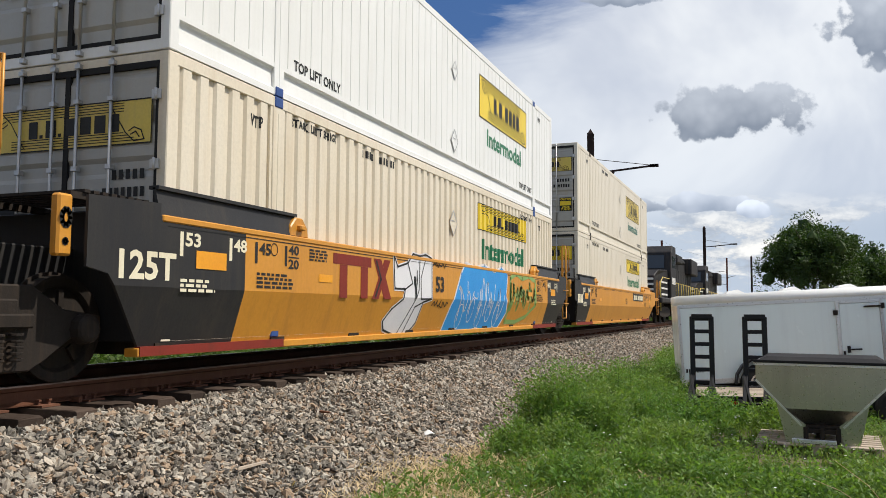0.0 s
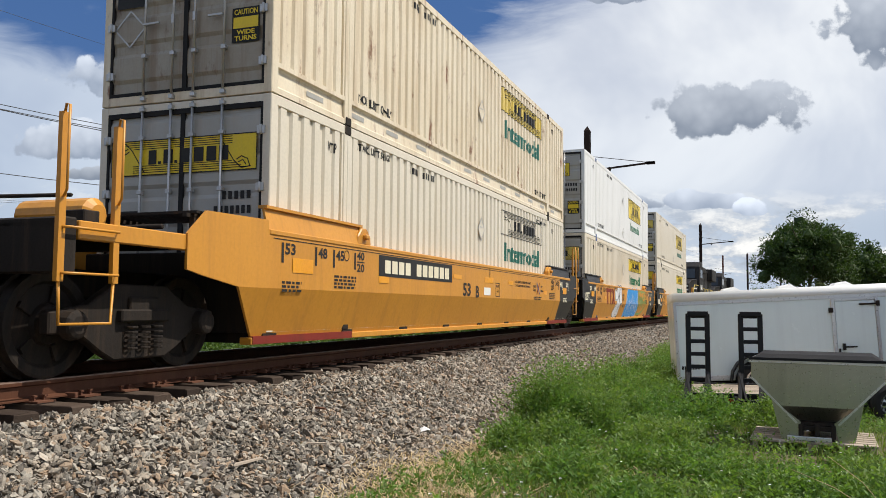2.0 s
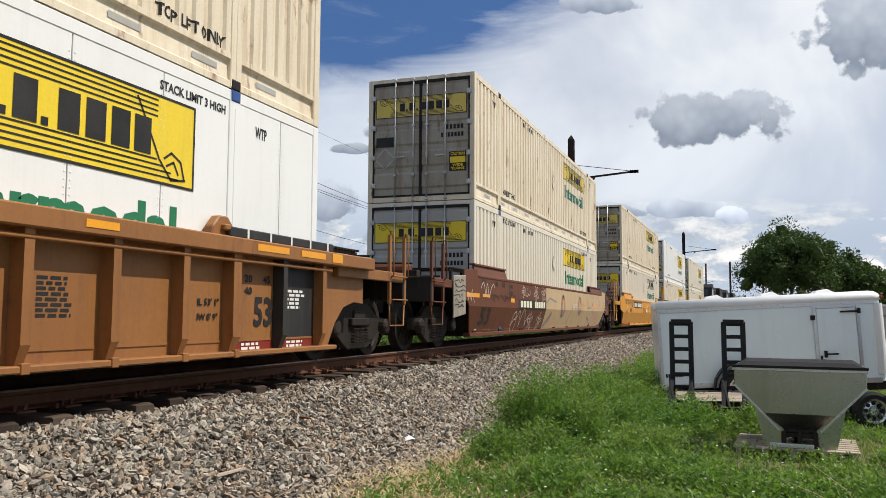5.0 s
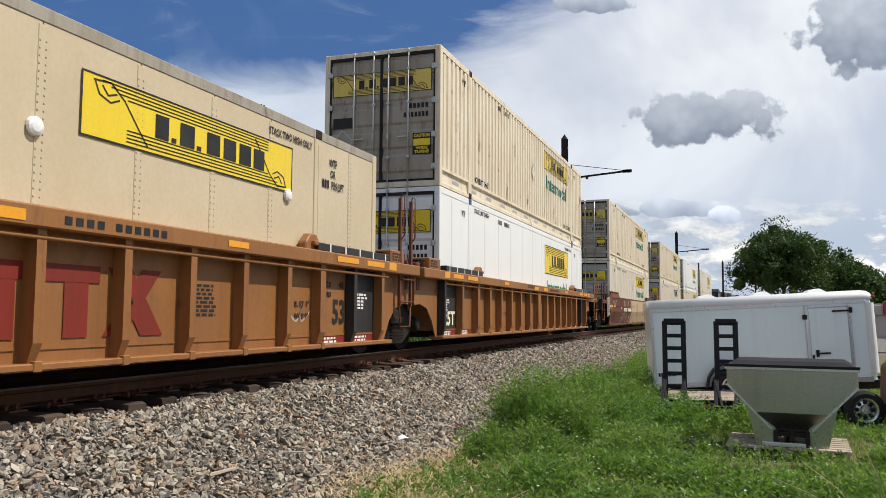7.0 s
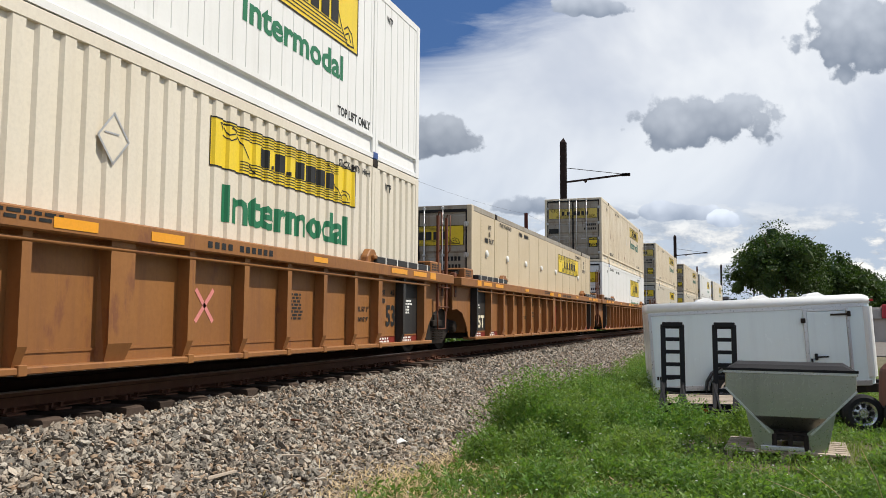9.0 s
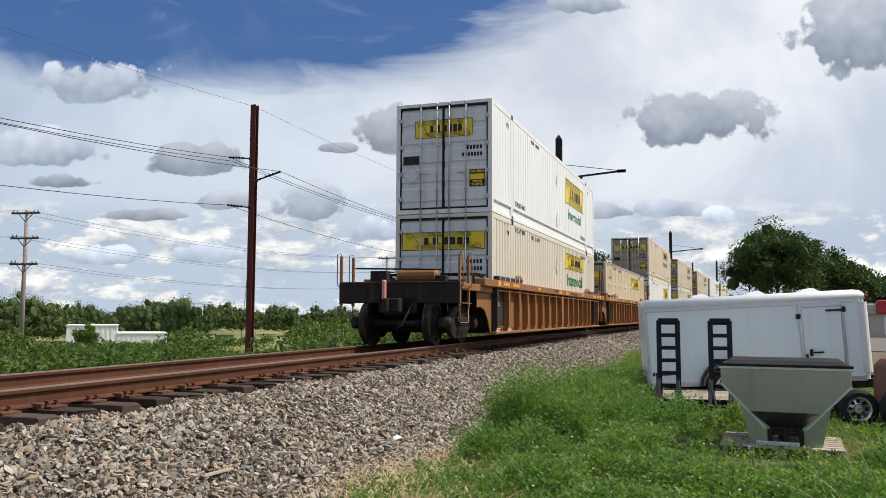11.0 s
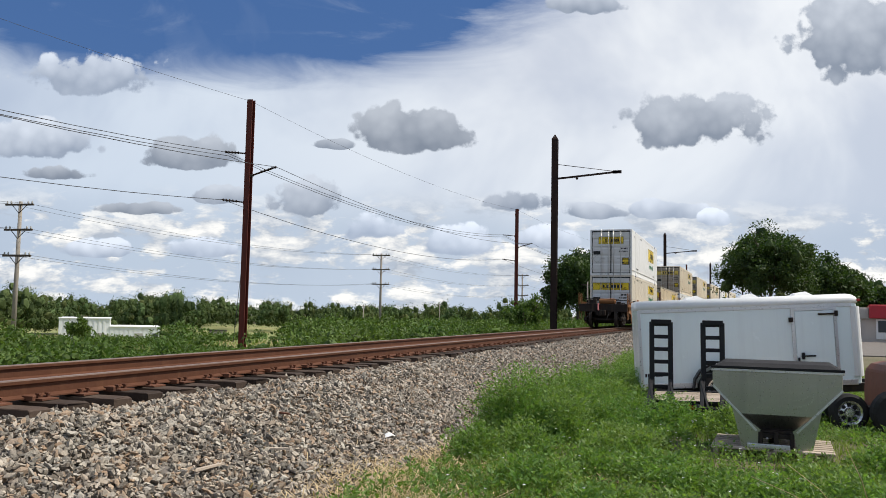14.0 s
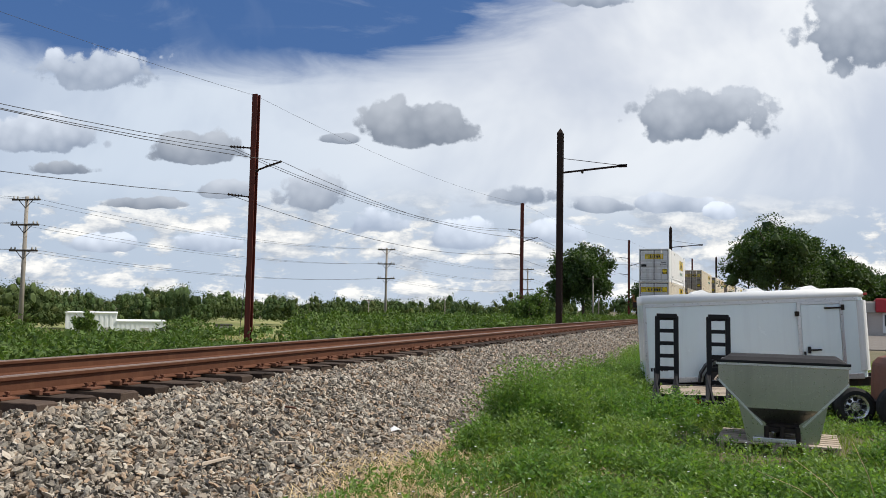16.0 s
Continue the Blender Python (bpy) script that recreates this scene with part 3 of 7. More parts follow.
def build_bed():
    offs = np.array([-6.2, -5.2, -4.3, -3.6, -2.9, -2.3, -1.72, -1.3, 0, 1.3, 1.72, 2.1, 2.6, 3.1, 3.5, 3.8, 4.1])
    ys = np.concatenate([np.arange(-126, -20, 6.0), np.arange(-20, 60, 1.0), np.arange(60, 340, 5.0)])
    gy, go = np.meshgrid(ys, offs, indexing="ij")
    z = bed_height(go) + 0.02 * np.sin(gy * 3.1 + go * 2.2)
    z = np.maximum(z, land(go - DC, gy) - 0.06)
    v = np.stack([go - DC + bend_np(gy), gy, z], -1).reshape(-1, 3)
    n, k = len(ys), len(offs)
    i = (np.arange(n - 1)[:, None] * k + np.arange(k - 1)[None]).ravel()
    t = np.concatenate([np.stack([i, i + 1, i + k + 1], 1), np.stack([i, i + k + 1, i + k], 1)])
    bed = new("ballast_bed", tri_mesh("ballast_bed", v, t, BED))
    tagged(bed, "grey crushed-stone ballast bed under the track", "ballast", kind="structure")
    # loose stones
    r = np.random.default_rng(11)
    gold = (1 + 5 ** .5) / 2
    ico = np.array([(-1, gold, 0), (1, gold, 0), (-1, -gold, 0), (1, -gold, 0), (0, -1, gold), (0, 1, gold), (0, -1, -gold), (0, 1, -gold),
                    (gold, 0, -1), (gold, 0, 1), (-gold, 0, -1), (-gold, 0, 1)]) / math.hypot(1, gold)
    tri = np.array([(0, 11, 5), (0, 5, 1), (0, 1, 7), (0, 7, 10), (0, 10, 11), (1, 5, 9), (5, 11, 4), (11, 10, 2), (10, 7, 6), (7, 1, 8),
                    (3, 9, 4), (3, 4, 2), (3, 2, 6), (3, 6, 8), (3, 8, 9), (4, 9, 5), (2, 4, 11), (6, 2, 10), (8, 6, 7), (9, 8, 1)])
    shapes = []
    for _ in range(24):
        p = ico.copy()
        for _ in range(9):       # chop flat faces
            n_ = r.normal(size=3)
            n_ /= np.linalg.norm(n_)
            d = p @ n_
            cut = r.uniform(.22, .6)
            p = p - np.outer(np.maximum(d - cut, 0), n_)
        shapes.append(p * r.uniform(.6, 1.4, 3) * np.array([1.35, 1.15, .75]))
    shapes = np.array(shapes)

    def stones(name, count, y0, y1, o0, o1, s0, s1, lift, power=1.0):
        y = y0 + (y1 - y0) * r.random(count) ** power
        o = r.uniform(o0, o1, count)
        z = bed_height(o) + 0.02 * np.sin(y * 3.1 + o * 2.2)
        z = np.maximum(z, land(o - DC, y) - 0.02)
        size = r.uniform(s0, s1, count) * r.choice([.7, 1, 1, 1.25], count)
        under = (np.abs(o) < 1.33) & (((y + 8.0) % 0.52 < .14) | ((y + 8.0) % 0.52 > .38))
        z = z + lift * r.random(count) - np.where(under, .05, 0)
        q = r.normal(size=(count, 4)) * np.array([1, .45, .45, 1])
        q /= np.linalg.norm(q, axis=1)[:, None]
        w, a, b, c = q.T
        m = np.stack([1 - 2 * (b * b + c * c), 2 * (a * b - c * w), 2 * (a * c + b * w), 2 * (a * b + c * w), 1 - 2 * (a * a + c * c), 2 * (b * c - a * w),
                      2 * (a * c - b * w), 2 * (b * c + a * w), 1 - 2 * (a * a + b * b)], 1).reshape(-1, 3, 3)
        v = np.einsum("nij,nkj->nki", m, shapes[r.integers(0, 24, count)]) * size[:, None, None]
        v += np.stack([o - DC + bend_np(y), y, z], 1)[:, None]
        t = tri[None] + (np.arange(count) * 12)[:, None, None]
        ob = new(name, tri_mesh(name, v.reshape(-1, 3), t.reshape(-1, 3), STONE, False))
        tagged(ob, "loose grey and tan crushed ballast stones", "gravel", kind="stuff")

    stones("ballast_stones", 36000, 2.6, 14, 1.15, 3.75, .022, .042, .055)
    stones("ballast_stones", 24000, 14, 34, 1.2, 3.7, .028, .047, .05, 1.3)
    stones("ballast_stones", 10000, 34, 90, 1.2, 3.6, .04, .07, .05, 1.4)
    stones("ballast_stones", 5000, 3, 34, -1.2, 1.25, .03, .05, .03)


build_bed()


# ---- plants ----
def rotz(a):
    c, s = np.cos(a), np.sin(a)
    z, o = np.zeros_like(a), np.ones_like(a)
    return np.stack([c, -s, z, s, c, z, z, z, o], -1).reshape(-1, 3, 3)


def blades(r, x, y, height, width, lean):
    """Bent grass blades as two quads each."""
    n = len(x)
    a = r.uniform(0, 2 * math.pi, n)
    d = np.stack([np.cos(a), np.sin(a), np.zeros(n)], 1)
    s = np.stack([-np.sin(a), np.cos(a), np.zeros(n)], 1) * (width / 2)[:, None]
    base = np.stack([x, y, land(x, y) - .01], 1)
    mid = base + d * (height * lean * .35)[:, None] + np.array([0, 0, 1]) * (height * .6)[:, None]
    tip = base + d * (height * lean)[:, None] + np.array([0, 0, 1]) * (height * (1 - .25 * lean))[:, None]
    return np.stack([base - s, base + s, mid + s * .8, mid - s * .8, mid - s * .8, mid + s * .8, tip + s * .12, tip - s * .12], 1).reshape(-1, 3)


def leaves(r, centre, out, size, ratio=0.45):
    """Pointed leaves as kite quads, growing along out from centre."""
    n = len(centre)
    out = out / np.maximum(np.linalg.norm(out, axis=1), 1e-6)[:, None]
    side = np.cross(out, r.normal(size=(n, 3)))
    side /= np.maximum(np.linalg.norm(side, axis=1), 1e-6)[:, None]
    L, W = size[:, None], (size * ratio)[:, None]
    return np.stack([centre, centre + out * L * .45 + side * W * .5, centre + out * L, centre + out * L * .45 - side * W * .5], 1).reshape(-1, 3)


def toe(y):
    """Where the ballast ends and the weeds begin."""
    return -3.15 + 0.22 * np.sin(y * .9) + 0.12 * np.sin(y * 2.3 + 1) + bend_np(np.asarray(y, float)) * .8


def build_grass():
    r = np.random.default_rng(5)

    def spread(n, y0, y1, x1):
        y = y0 + (y1 - y0) * r.random(n) ** 1.5
        x = toe(y) + 0.05 + (x1 + y * .16 - toe(y)) * r.random(n)
        return x, y
    x, y = spread(105000, 2.6, 30, 1.0)
    patchy = np.sin(x * 2.1 + .5) * np.sin(y * 1.7 + 1) + .6 * np.sin(x * 4.7 + y * 3.1)
    keep = r.random(len(x)) < np.clip(.62 + .5 * patchy, .05, 1) * np.where(x - toe(y) < .5, .35, 1)
    x, y = x[keep], y[keep]
    h = r.uniform(.05, .17, len(x)) * (1 + .25 * np.sin(x * 1.3) * np.sin(y * .8))
    tagged(new("grass", cloud_mesh("grass", blades(r, x, y, h, r.uniform(.005, .012, len(x)), r.uniform(.2, .9, len(x))), 4, GRASS)),
           "patchy green grass in the weedy verge", "grass", kind="stuff")
    # dry straw lying at the edge of the stones and in bare spots
    cx = np.array([-2.80, -2.95, -2.65, -2.35, -2.75, -1.2])
    cy = np.array([6.6, 7.4, 8.5, 6.1, 5.6, 7.6])
    k = r.choice(len(cx), 3600, p=[.2, .24, .2, .16, .14, .06])
    x, y = cx[k] + r.normal(0, .34, len(k)), cy[k] + r.normal(0, .5, len(k))
    n = len(x)
    a = r.uniform(0, 2 * math.pi, n)
    L = r.uniform(.08, .28, n)
    d = np.stack([np.cos(a) * L, np.sin(a) * L, r.uniform(-.02, .09, n)], 1)
    s = np.stack([-np.sin(a), np.cos(a), np.zeros(n)], 1) * .004
    zb = np.maximum(land(x, y), bed_height(x + DC)) * (x < -2.6) + land(x, y) * (x >= -2.6)
    b = np.stack([x, y, np.maximum(zb, 0) + .02], 1)
    tagged(new("dry_straw", cloud_mesh("dry_straw", np.stack([b - s, b + s, b + d + s, b + d - s], 1).reshape(-1, 3), 4, STRAW)),
           "dry straw-coloured dead grass on bare soil", "straw", kind="stuff")


build_grass()


def weed_batch(r, x, y, h, per, leaf, spread_, ratio):
    """Upright leafy weeds: stems and many small leaves."""
    n = len(x)
    base = np.stack([x, y, land(x, y) - .02], 1)
    a = r.uniform(0, 2 * math.pi, n)
    tilt = r.uniform(.05, .35, n)
    axis = np.stack([np.cos(a) * tilt, np.sin(a) * tilt, np.ones(n)], 1)
    s = np.stack([-np.sin(a), np.cos(a), np.zeros(n)], 1) * .005
    top = base + axis * h[:, None]
    stems = np.stack([base - s, base + s, top + s * .4, top - s * .4], 1).reshape(-1, 3)
    f = r.uniform(.12, 1.0, (n, per))
    c = base[:, None] + axis[:, None] * (h[:, None] * f)[..., None]
    b = r.uniform(0, 2 * math.pi, (n, per))
    reach = spread_ * h[:, None] * (1.1 - f * .75) * r.random((n, per))
    c = c + np.stack([np.cos(b) * reach, np.sin(b) * reach, np.zeros_like(b)], -1)
    out = np.stack([np.cos(b), np.sin(b), r.uniform(.1, 1.1, (n, per))], -1)
    size = leaf * r.uniform(.6, 1.35, n * per)
    return np.concatenate([stems, leaves(r, c.reshape(-1, 3), out.reshape(-1, 3), size, ratio)])


def build_weeds():
    r = np.random.default_rng(8)
    made = []
    # tall clumps along the foot of the ballast: centre, spread, height
    clumps = ((-2.35, 10.6, .42, .72, 230), (-2.0, 12.2, .6, .62, 280), (-1.6, 13.6, .55, .46, 220), (-2.3, 14.6, .5, .52, 220), (-1.5, 11.2, .45, .42, 170),
              (-2.0, 17.5, .7, .36, 200), (-1.9, 21.0, .7, .36, 180), (-2.2, 25.0, .8, .40, 180), (-2.0, 29.0, .9, .45, 150), (-1.9, 16.0, .5, .42, 150),
              (-2.45, 8.5, .24, .32, 80), (-2.05, 9.0, .25, .36, 80), (-1.6, 18.8, .8, .34, 150), (-1.9, 33.0, 1.1, .5, 140),
              (-1.0, 9.6, .5, .26, 120), (1.6, 9.2, .30, .26, 60), (-1.2, 8.2, .3, .26, 60), (.9, 8.3, .4, .22, 80), (-.5, 8.0, .45, .26, 130),
              (.3, 7.6, .45, .24, 120), (1.1, 7.3, .4, .28, 120), (-1.55, 7.2, .35, .26, 100), (-.7, 6.6, .45, .22, 120), (.2, 6.3, .4, .2, 110),
              (-1.35, 15.6, .5, .50, 140), (-1.3, 12.6, .5, .40, 150), (-.7, 11.6, .45, .38, 140), (.2, 11.5, .4, .34, 110), (-2.5, 10.3, .25, .62, 120), (-1.85, 10.2, .3, .50, 110))
    for cx, cy, sp, h, n in clumps:
        x, y = r.normal(cx, sp * .62, n), r.normal(cy, sp * .75, n)
        fall = np.exp(-(((x - cx) ** 2 + (y - cy) ** 2) / (sp * sp) * .45))
        m = weed_batch(r, x, y, h * 1.02 * (.28 + .92 * fall) * r.uniform(.5, 1.25, n), 48, .046, .42, .40)
        tagged(new("weed_clump", cloud_mesh("weed_clump", m, 4, WEED)), "tall leafy green weeds at the ballast edge", "weeds", "weeds along the track", kind="stuff")
    # low broad-leaved weeds over the whole verge, fewer round the pallets
    n = 9500
    y = 3.2 + 20 * r.random(n) ** 1.5
    x = toe(y) + .35 + (1.6 + y * .14 - toe(y)) * r.random(n)
    keep = r.random(n) < np.clip(.62 + .75 * np.sin(x * 1.9 + 2) * np.sin(y * 1.4) + .4 * np.sin(x * 5.1 + y * 3.7), .08, 1)
    keep &= ~((x > -.3) & (x < 1.6) & (y > 9.75) & (y < 11.0))
    x, y = x[keep], y[keep]
    m = weed_batch(r, x, y, r.uniform(.05, .24, len(x)) * (1 + .35 * np.sin(x * 2.7 + 1) * np.sin(y * 2.3)), 20, .044, .62, .45)
    tagged(new("low_weeds", cloud_mesh("low_weeds", m, 4, WEED)), "low broad-leaved green weeds across the verge", "weeds", kind="stuff")
    # small white flowers
    n = 150
    y = 4.5 + 8 * r.random(n)
    x = toe(y) + .8 + 3.0 * r.random(n)
    c = np.repeat(np.stack([x, y, land(x, y) + r.uniform(.12, .26, n)], 1), 5, 0)
    a = np.tile(np.arange(5) * 2 * math.pi / 5, n)
    out = np.stack([np.cos(a), np.sin(a), np.full(len(a), .35)], 1)
    tagged(new("wildflowers", cloud_mesh("wildflowers", leaves(r, c, out, np.full(len(c), .014), .7), 4, LITTER)),
           "tiny white wildflowers scattered in the grass", "flowers", kind="stuff")
    # a few long bare stalks
    s = Shape()
    for cx, cy, dx, dz in ((.95, 6.9, -.45, .45), (1.1, 6.8, -.2, .62), (.85, 7.1, -.6, .3)):
        s.tube([(cx, cy, 0), (cx + dx * .5, cy, dz * .62), (cx + dx, cy, dz)], .004, 5, r2=.002)
    tagged(s.part("dry_stalks", STRAW), "long dry pale grass stalks in the verge", "grass", kind="stuff")


build_weeds()


GOLD = (1 + 5 ** .5) / 2
ICO = np.array([(-1, GOLD, 0), (1, GOLD, 0), (-1, -GOLD, 0), (1, -GOLD, 0), (0, -1, GOLD), (0, 1, GOLD), (0, -1, -GOLD), (0, 1, -GOLD),
                (GOLD, 0, -1), (GOLD, 0, 1), (-GOLD, 0, -1), (-GOLD, 0, 1)]) / math.hypot(1, GOLD)
ICO_TRI = np.array([(0, 11, 5), (0, 5, 1), (0, 1, 7), (0, 7, 10), (0, 10, 11), (1, 5, 9), (5, 11, 4), (11, 10, 2), (10, 7, 6), (7, 1, 8),
                    (3, 9, 4), (3, 4, 2), (3, 2, 6), (3, 6, 8), (3, 8, 9), (4, 9, 5), (2, 4, 11), (6, 2, 10), (8, 6, 7), (9, 8, 1)])


def crown(r, centre, radii, lumps, n, leaf, lump=(.22, .36), fill=0.35, core_size=1.0):
    """Boughs of leaves: uneven dense cores within an ellipsoid, each wrapped in many small leaves.
    Gives corners and triangles."""
    radii = np.asarray(radii, float)
    d = r.normal(size=(lumps, 3))
    d /= np.linalg.norm(d, axis=1)[:, None]
    d[:, 2] = np.where(d[:, 2] < -.45, -d[:, 2] * .7, d[:, 2])
    cc = d * r.uniform(fill, .86, lumps)[:, None]
    size = r.uniform(lump[0], lump[1], lumps)
    core = cc[:, None] + ICO[None] * size[:, None, None] * r.uniform(.40, .74, (lumps, 12, 1)) * core_size
    core = core.reshape(-1, 3) * radii + centre
    ct = (ICO_TRI[None] + 12 * np.arange(lumps)[:, None, None]).reshape(-1, 3)
    k = r.integers(0, lumps, n)
    q = r.normal(size=(n, 3)) + np.array([0, 0, .25])
    q /= np.linalg.norm(q, axis=1)[:, None]
    p = cc[k] + q * size[k][:, None] * np.array([1, 1, .85]) * (.5 + .85 * r.random(n) ** .8)[:, None]
    quads = leaves(r, p * radii + centre, q + r.normal(size=(n, 3)) * .9, leaf * r.uniform(.55, 1.4, n), .62)
    i = len(core) + 4 * np.arange(n)[:, None]
    return np.concatenate([core, quads]), np.concatenate([ct, i + np.array([[0, 1, 2]]), i + np.array([[0, 2, 3]])])


def gather(rows):
    """Many crowns as one list of corners and triangles."""
    vs, ts, k = [], [], 0
    for v, t in rows:
        vs.append(v)
        ts.append(t + k)
        k += len(v)
    return np.concatenate(vs), np.concatenate(ts)


def tree(label, x, y, height, radii, leaf, count, seed, material=CROWN, clumps=60, trunk=0.28):
    r = np.random.default_rng(seed)
    z = float(land(x, y))
    ob = thing("tree", label, "tree", at=pose(x, y, z))
    s = Shape()
    mid = height - radii[2]
    s.tube([(0, 0, -.2), (.05, 0, height * .22), (-.05, .08, height * .45), (0, 0, height * .8)], trunk, 9, r2=trunk * .2)
    for k in range(9):
        a, b = k * 2.4, height * (.22 + .05 * k)
        e = Vector((math.cos(a) * radii[0] * .75, math.sin(a) * radii[1] * .75, b + radii[2] * .55))
        s.tube([(0, 0, b), (e.x * .5, e.y * .5, b + (e.z - b) * .4), e], trunk * .4, 6, r2=.03)
    s.part("trunk", BARK, ob)
    v, t = crown(r, (0, 0, mid), np.array(radii) * 1.08, clumps, count, leaf, (.10, .25), .30)
    part("crown", tri_mesh("crown", v, t, material, False), None, ob)
    return ob


tree("broad dark-green deciduous tree beside the track", 5.6, 97, 12.4, (5.2, 5.2, 5.7), .25, 46000, 21, clumps=150)
tree("lower green deciduous tree behind the taller one", 11.6, 106, 9.4, (5.0, 5.0, 4.7), .30, 22000, 22, clumps=100)
tree("lower green deciduous tree behind the taller one", 17.5, 112, 6.6, (4.5, 5.0, 3.4), .36, 9000, 23, clumps=50)
tree("tall spreading dark-green tree beyond the track", -21.0, 131, 14.0, (5.6, 5.6, 7.2), .38, 24000, 24, clumps=100)
tree("young bright-green bushy tree beyond the track", -16.6, 74, 5.0, (2.0, 2.0, 2.7), .20, 5200, 25, BUSH, 40, .1)
tree("dark-green tree at the wood's edge", -12.5, 152, 9.5, (5.0, 5.0, 4.8), .42, 8000, 26)
tree("slender young tree standing before the warehouse", -117.5, 129.7, 7.0, (2.6, 2.6, 3.4), .42, 2600, 27, BUSH, 30, .12)


def build_brush():
    """Thick bushes on the far side of the track, with an open field between them."""
    r = np.random.default_rng(31)
    rows = []
    for k in range(640):
        y = r.uniform(2, 150)
        off = r.uniform(-75, -13.5) if k % 3 else r.uniform(-26, -13)
        x = off + float(bend_np(np.array(y)))
        d, a = math.hypot(x, y), math.degrees(math.atan2(-x, y))
        z = float(land(x, y))
        # the valley floor shows between the thickets
        if 28.5 < a < 34.8:
            top = 1.55 - d * r.uniform(.043, .058)
        elif 36.8 < a < 44.5:
            top = 1.55 - d * r.uniform(.031, .046)
        elif a >= 34.8:
            top = 1.55 - d * (r.uniform(.008, .026) if d < 50 and k % 3 else r.uniform(.034, .048))
        else:
            top = 1.55 - d * r.uniform(.004, .018)
        hgt = min(top - z, r.uniform(2.2, 3.6))
        if hgt < .3:
            continue
        w = min(2.6, .6 + hgt * r.uniform(.45, .8))
        rows.append(crown(r, (x, y, z + hgt * .42), (w, w, hgt * .60), 14, int(1500 * min(1.0, 40 / d) ** .5), .11 + d * .0011, (.24, .46), .2, .55))
    third = len(rows) // 3 + 1
    for i in range(3):
        v, t = gather(rows[i * third:(i + 1) * third])
        tagged(new("bushes", tri_mesh("bushes", v, t, BUSH, False)), "dense green bushes and saplings beyond the track", "bushes", kind="stuff")
    # sumac-like shoots right behind the rails, with long leaflets, in loose groups
    n = 1500
    y = r.uniform(4, 52, n)
    x = -13.2 - r.random(n) ** 1.3 * 9 + bend_np(y)
    h = r.uniform(.8, 2.0, n)
    d, a = np.hypot(x, y), np.degrees(np.arctan2(-x, y))
    group = np.sin(x * .9 + 1) + np.sin(y * .55 + 2) + r.normal(0, .3, n)
    top = 1.55 - d * np.where((group > .2) & ((a > 44.5) | (np.abs(a - 35.8) < 1)), .012, .034)
    top = np.where((a > 28.5) & (a < 34.8), 1.55 - d * .046, top)
    h = np.minimum(h, top - land(x, y))
    ok = h > .35
    x, y, h = x[ok], y[ok], h[ok]
    m = weed_batch(r, x, y, h, 44, .17, .4, .24)
    tagged(new("tall_weeds", cloud_mesh("tall_weeds", m, 4, BUSH)), "tall leafy shoots behind the far rail", "weeds", kind="stuff")
    n = 12000
    y, off = r.uniform(22, 75, n), r.uniform(-62, -16, n)
    m = blades(r, off, y, r.uniform(.25, .6, n), r.uniform(.03, .06, n), r.uniform(.2, .8, n))
    tagged(new("tall_grass", cloud_mesh("tall_grass", m[:len(m) // 16 * 8], 4, GRASS)), "tall green grass beyond the track", "grass", kind="stuff")
    tagged(new("tall_grass", cloud_mesh("tall_grass", m[len(m) // 16 * 8:], 4, STRAW)), "tall straw-coloured grass beyond the track", "grass", kind="stuff")


build_brush()


def build_woods():
    """The belt of woodland that closes the view."""
    r = np.random.default_rng(41)
    belts = ((225, 275, 60, -68, -36, 10, 16), (240, 280, 24, -68, -45, 13, 17.5), (175, 200, 7, -66, -60, 12, 15), (300, 360, 70, -40, -10, 9.5, 13.5), (380, 480, 110, -68, 24, 10, 15.5), (540, 700, 90, -66, 28, 13, 19),
             (130, 220, 40, 5, 40, 7.5, 11.0), (100, 160, 26, 22, 60, 7.0, 10.0))
    for d0, d1, n, a0, a1, h0, h1 in belts:
        rows = []
        for _ in range(n):
            d, a = r.uniform(d0, d1), radians(r.uniform(a0, a1))
            x, y = d * math.sin(a), d * math.cos(a)
            if abs(x - float(bend_np(np.array(y))) + DC) < 10:
                continue
            h = r.uniform(h0, h1) * (.72 if r.random() < .3 else 1)
            w = h * r.uniform(.36, .55)
            z = float(land(x, y))
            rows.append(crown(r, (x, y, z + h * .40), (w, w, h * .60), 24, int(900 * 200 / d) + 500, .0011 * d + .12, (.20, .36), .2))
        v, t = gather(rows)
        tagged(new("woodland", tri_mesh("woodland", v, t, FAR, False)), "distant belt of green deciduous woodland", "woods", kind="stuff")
    # a low hedge of scrub at the field's far side
    rows = []
    for _ in range(70):
        d, a = r.uniform(150, 215), radians(r.uniform(-66, -24))
        x, y = d * math.sin(a), d * math.cos(a)
        if 36.5 < math.degrees(math.atan2(-x, y)) < 46.0:
            continue
        h = r.uniform(1.6, 3.4)
        rows.append(crown(r, (x, y, float(land(x, y)) + h * .4), (h * r.uniform(.7, 1.2), h, h * .6), 10, 420, .40, (.28, .45), .25))
    v, t = gather(rows)
    tagged(new("hedge", tri_mesh("hedge", v, t, BUSH, False)), "low green scrub at the edge of a field", "bushes", kind="stuff")


build_woods()


# ---- flat markings: lettering, bars and signs laid on a side (+x) or a rear end (-y) ----
SIDE_X = 1.287            # container skin
PITCH = 0.28
TEXTS = {}
MARKS = {}


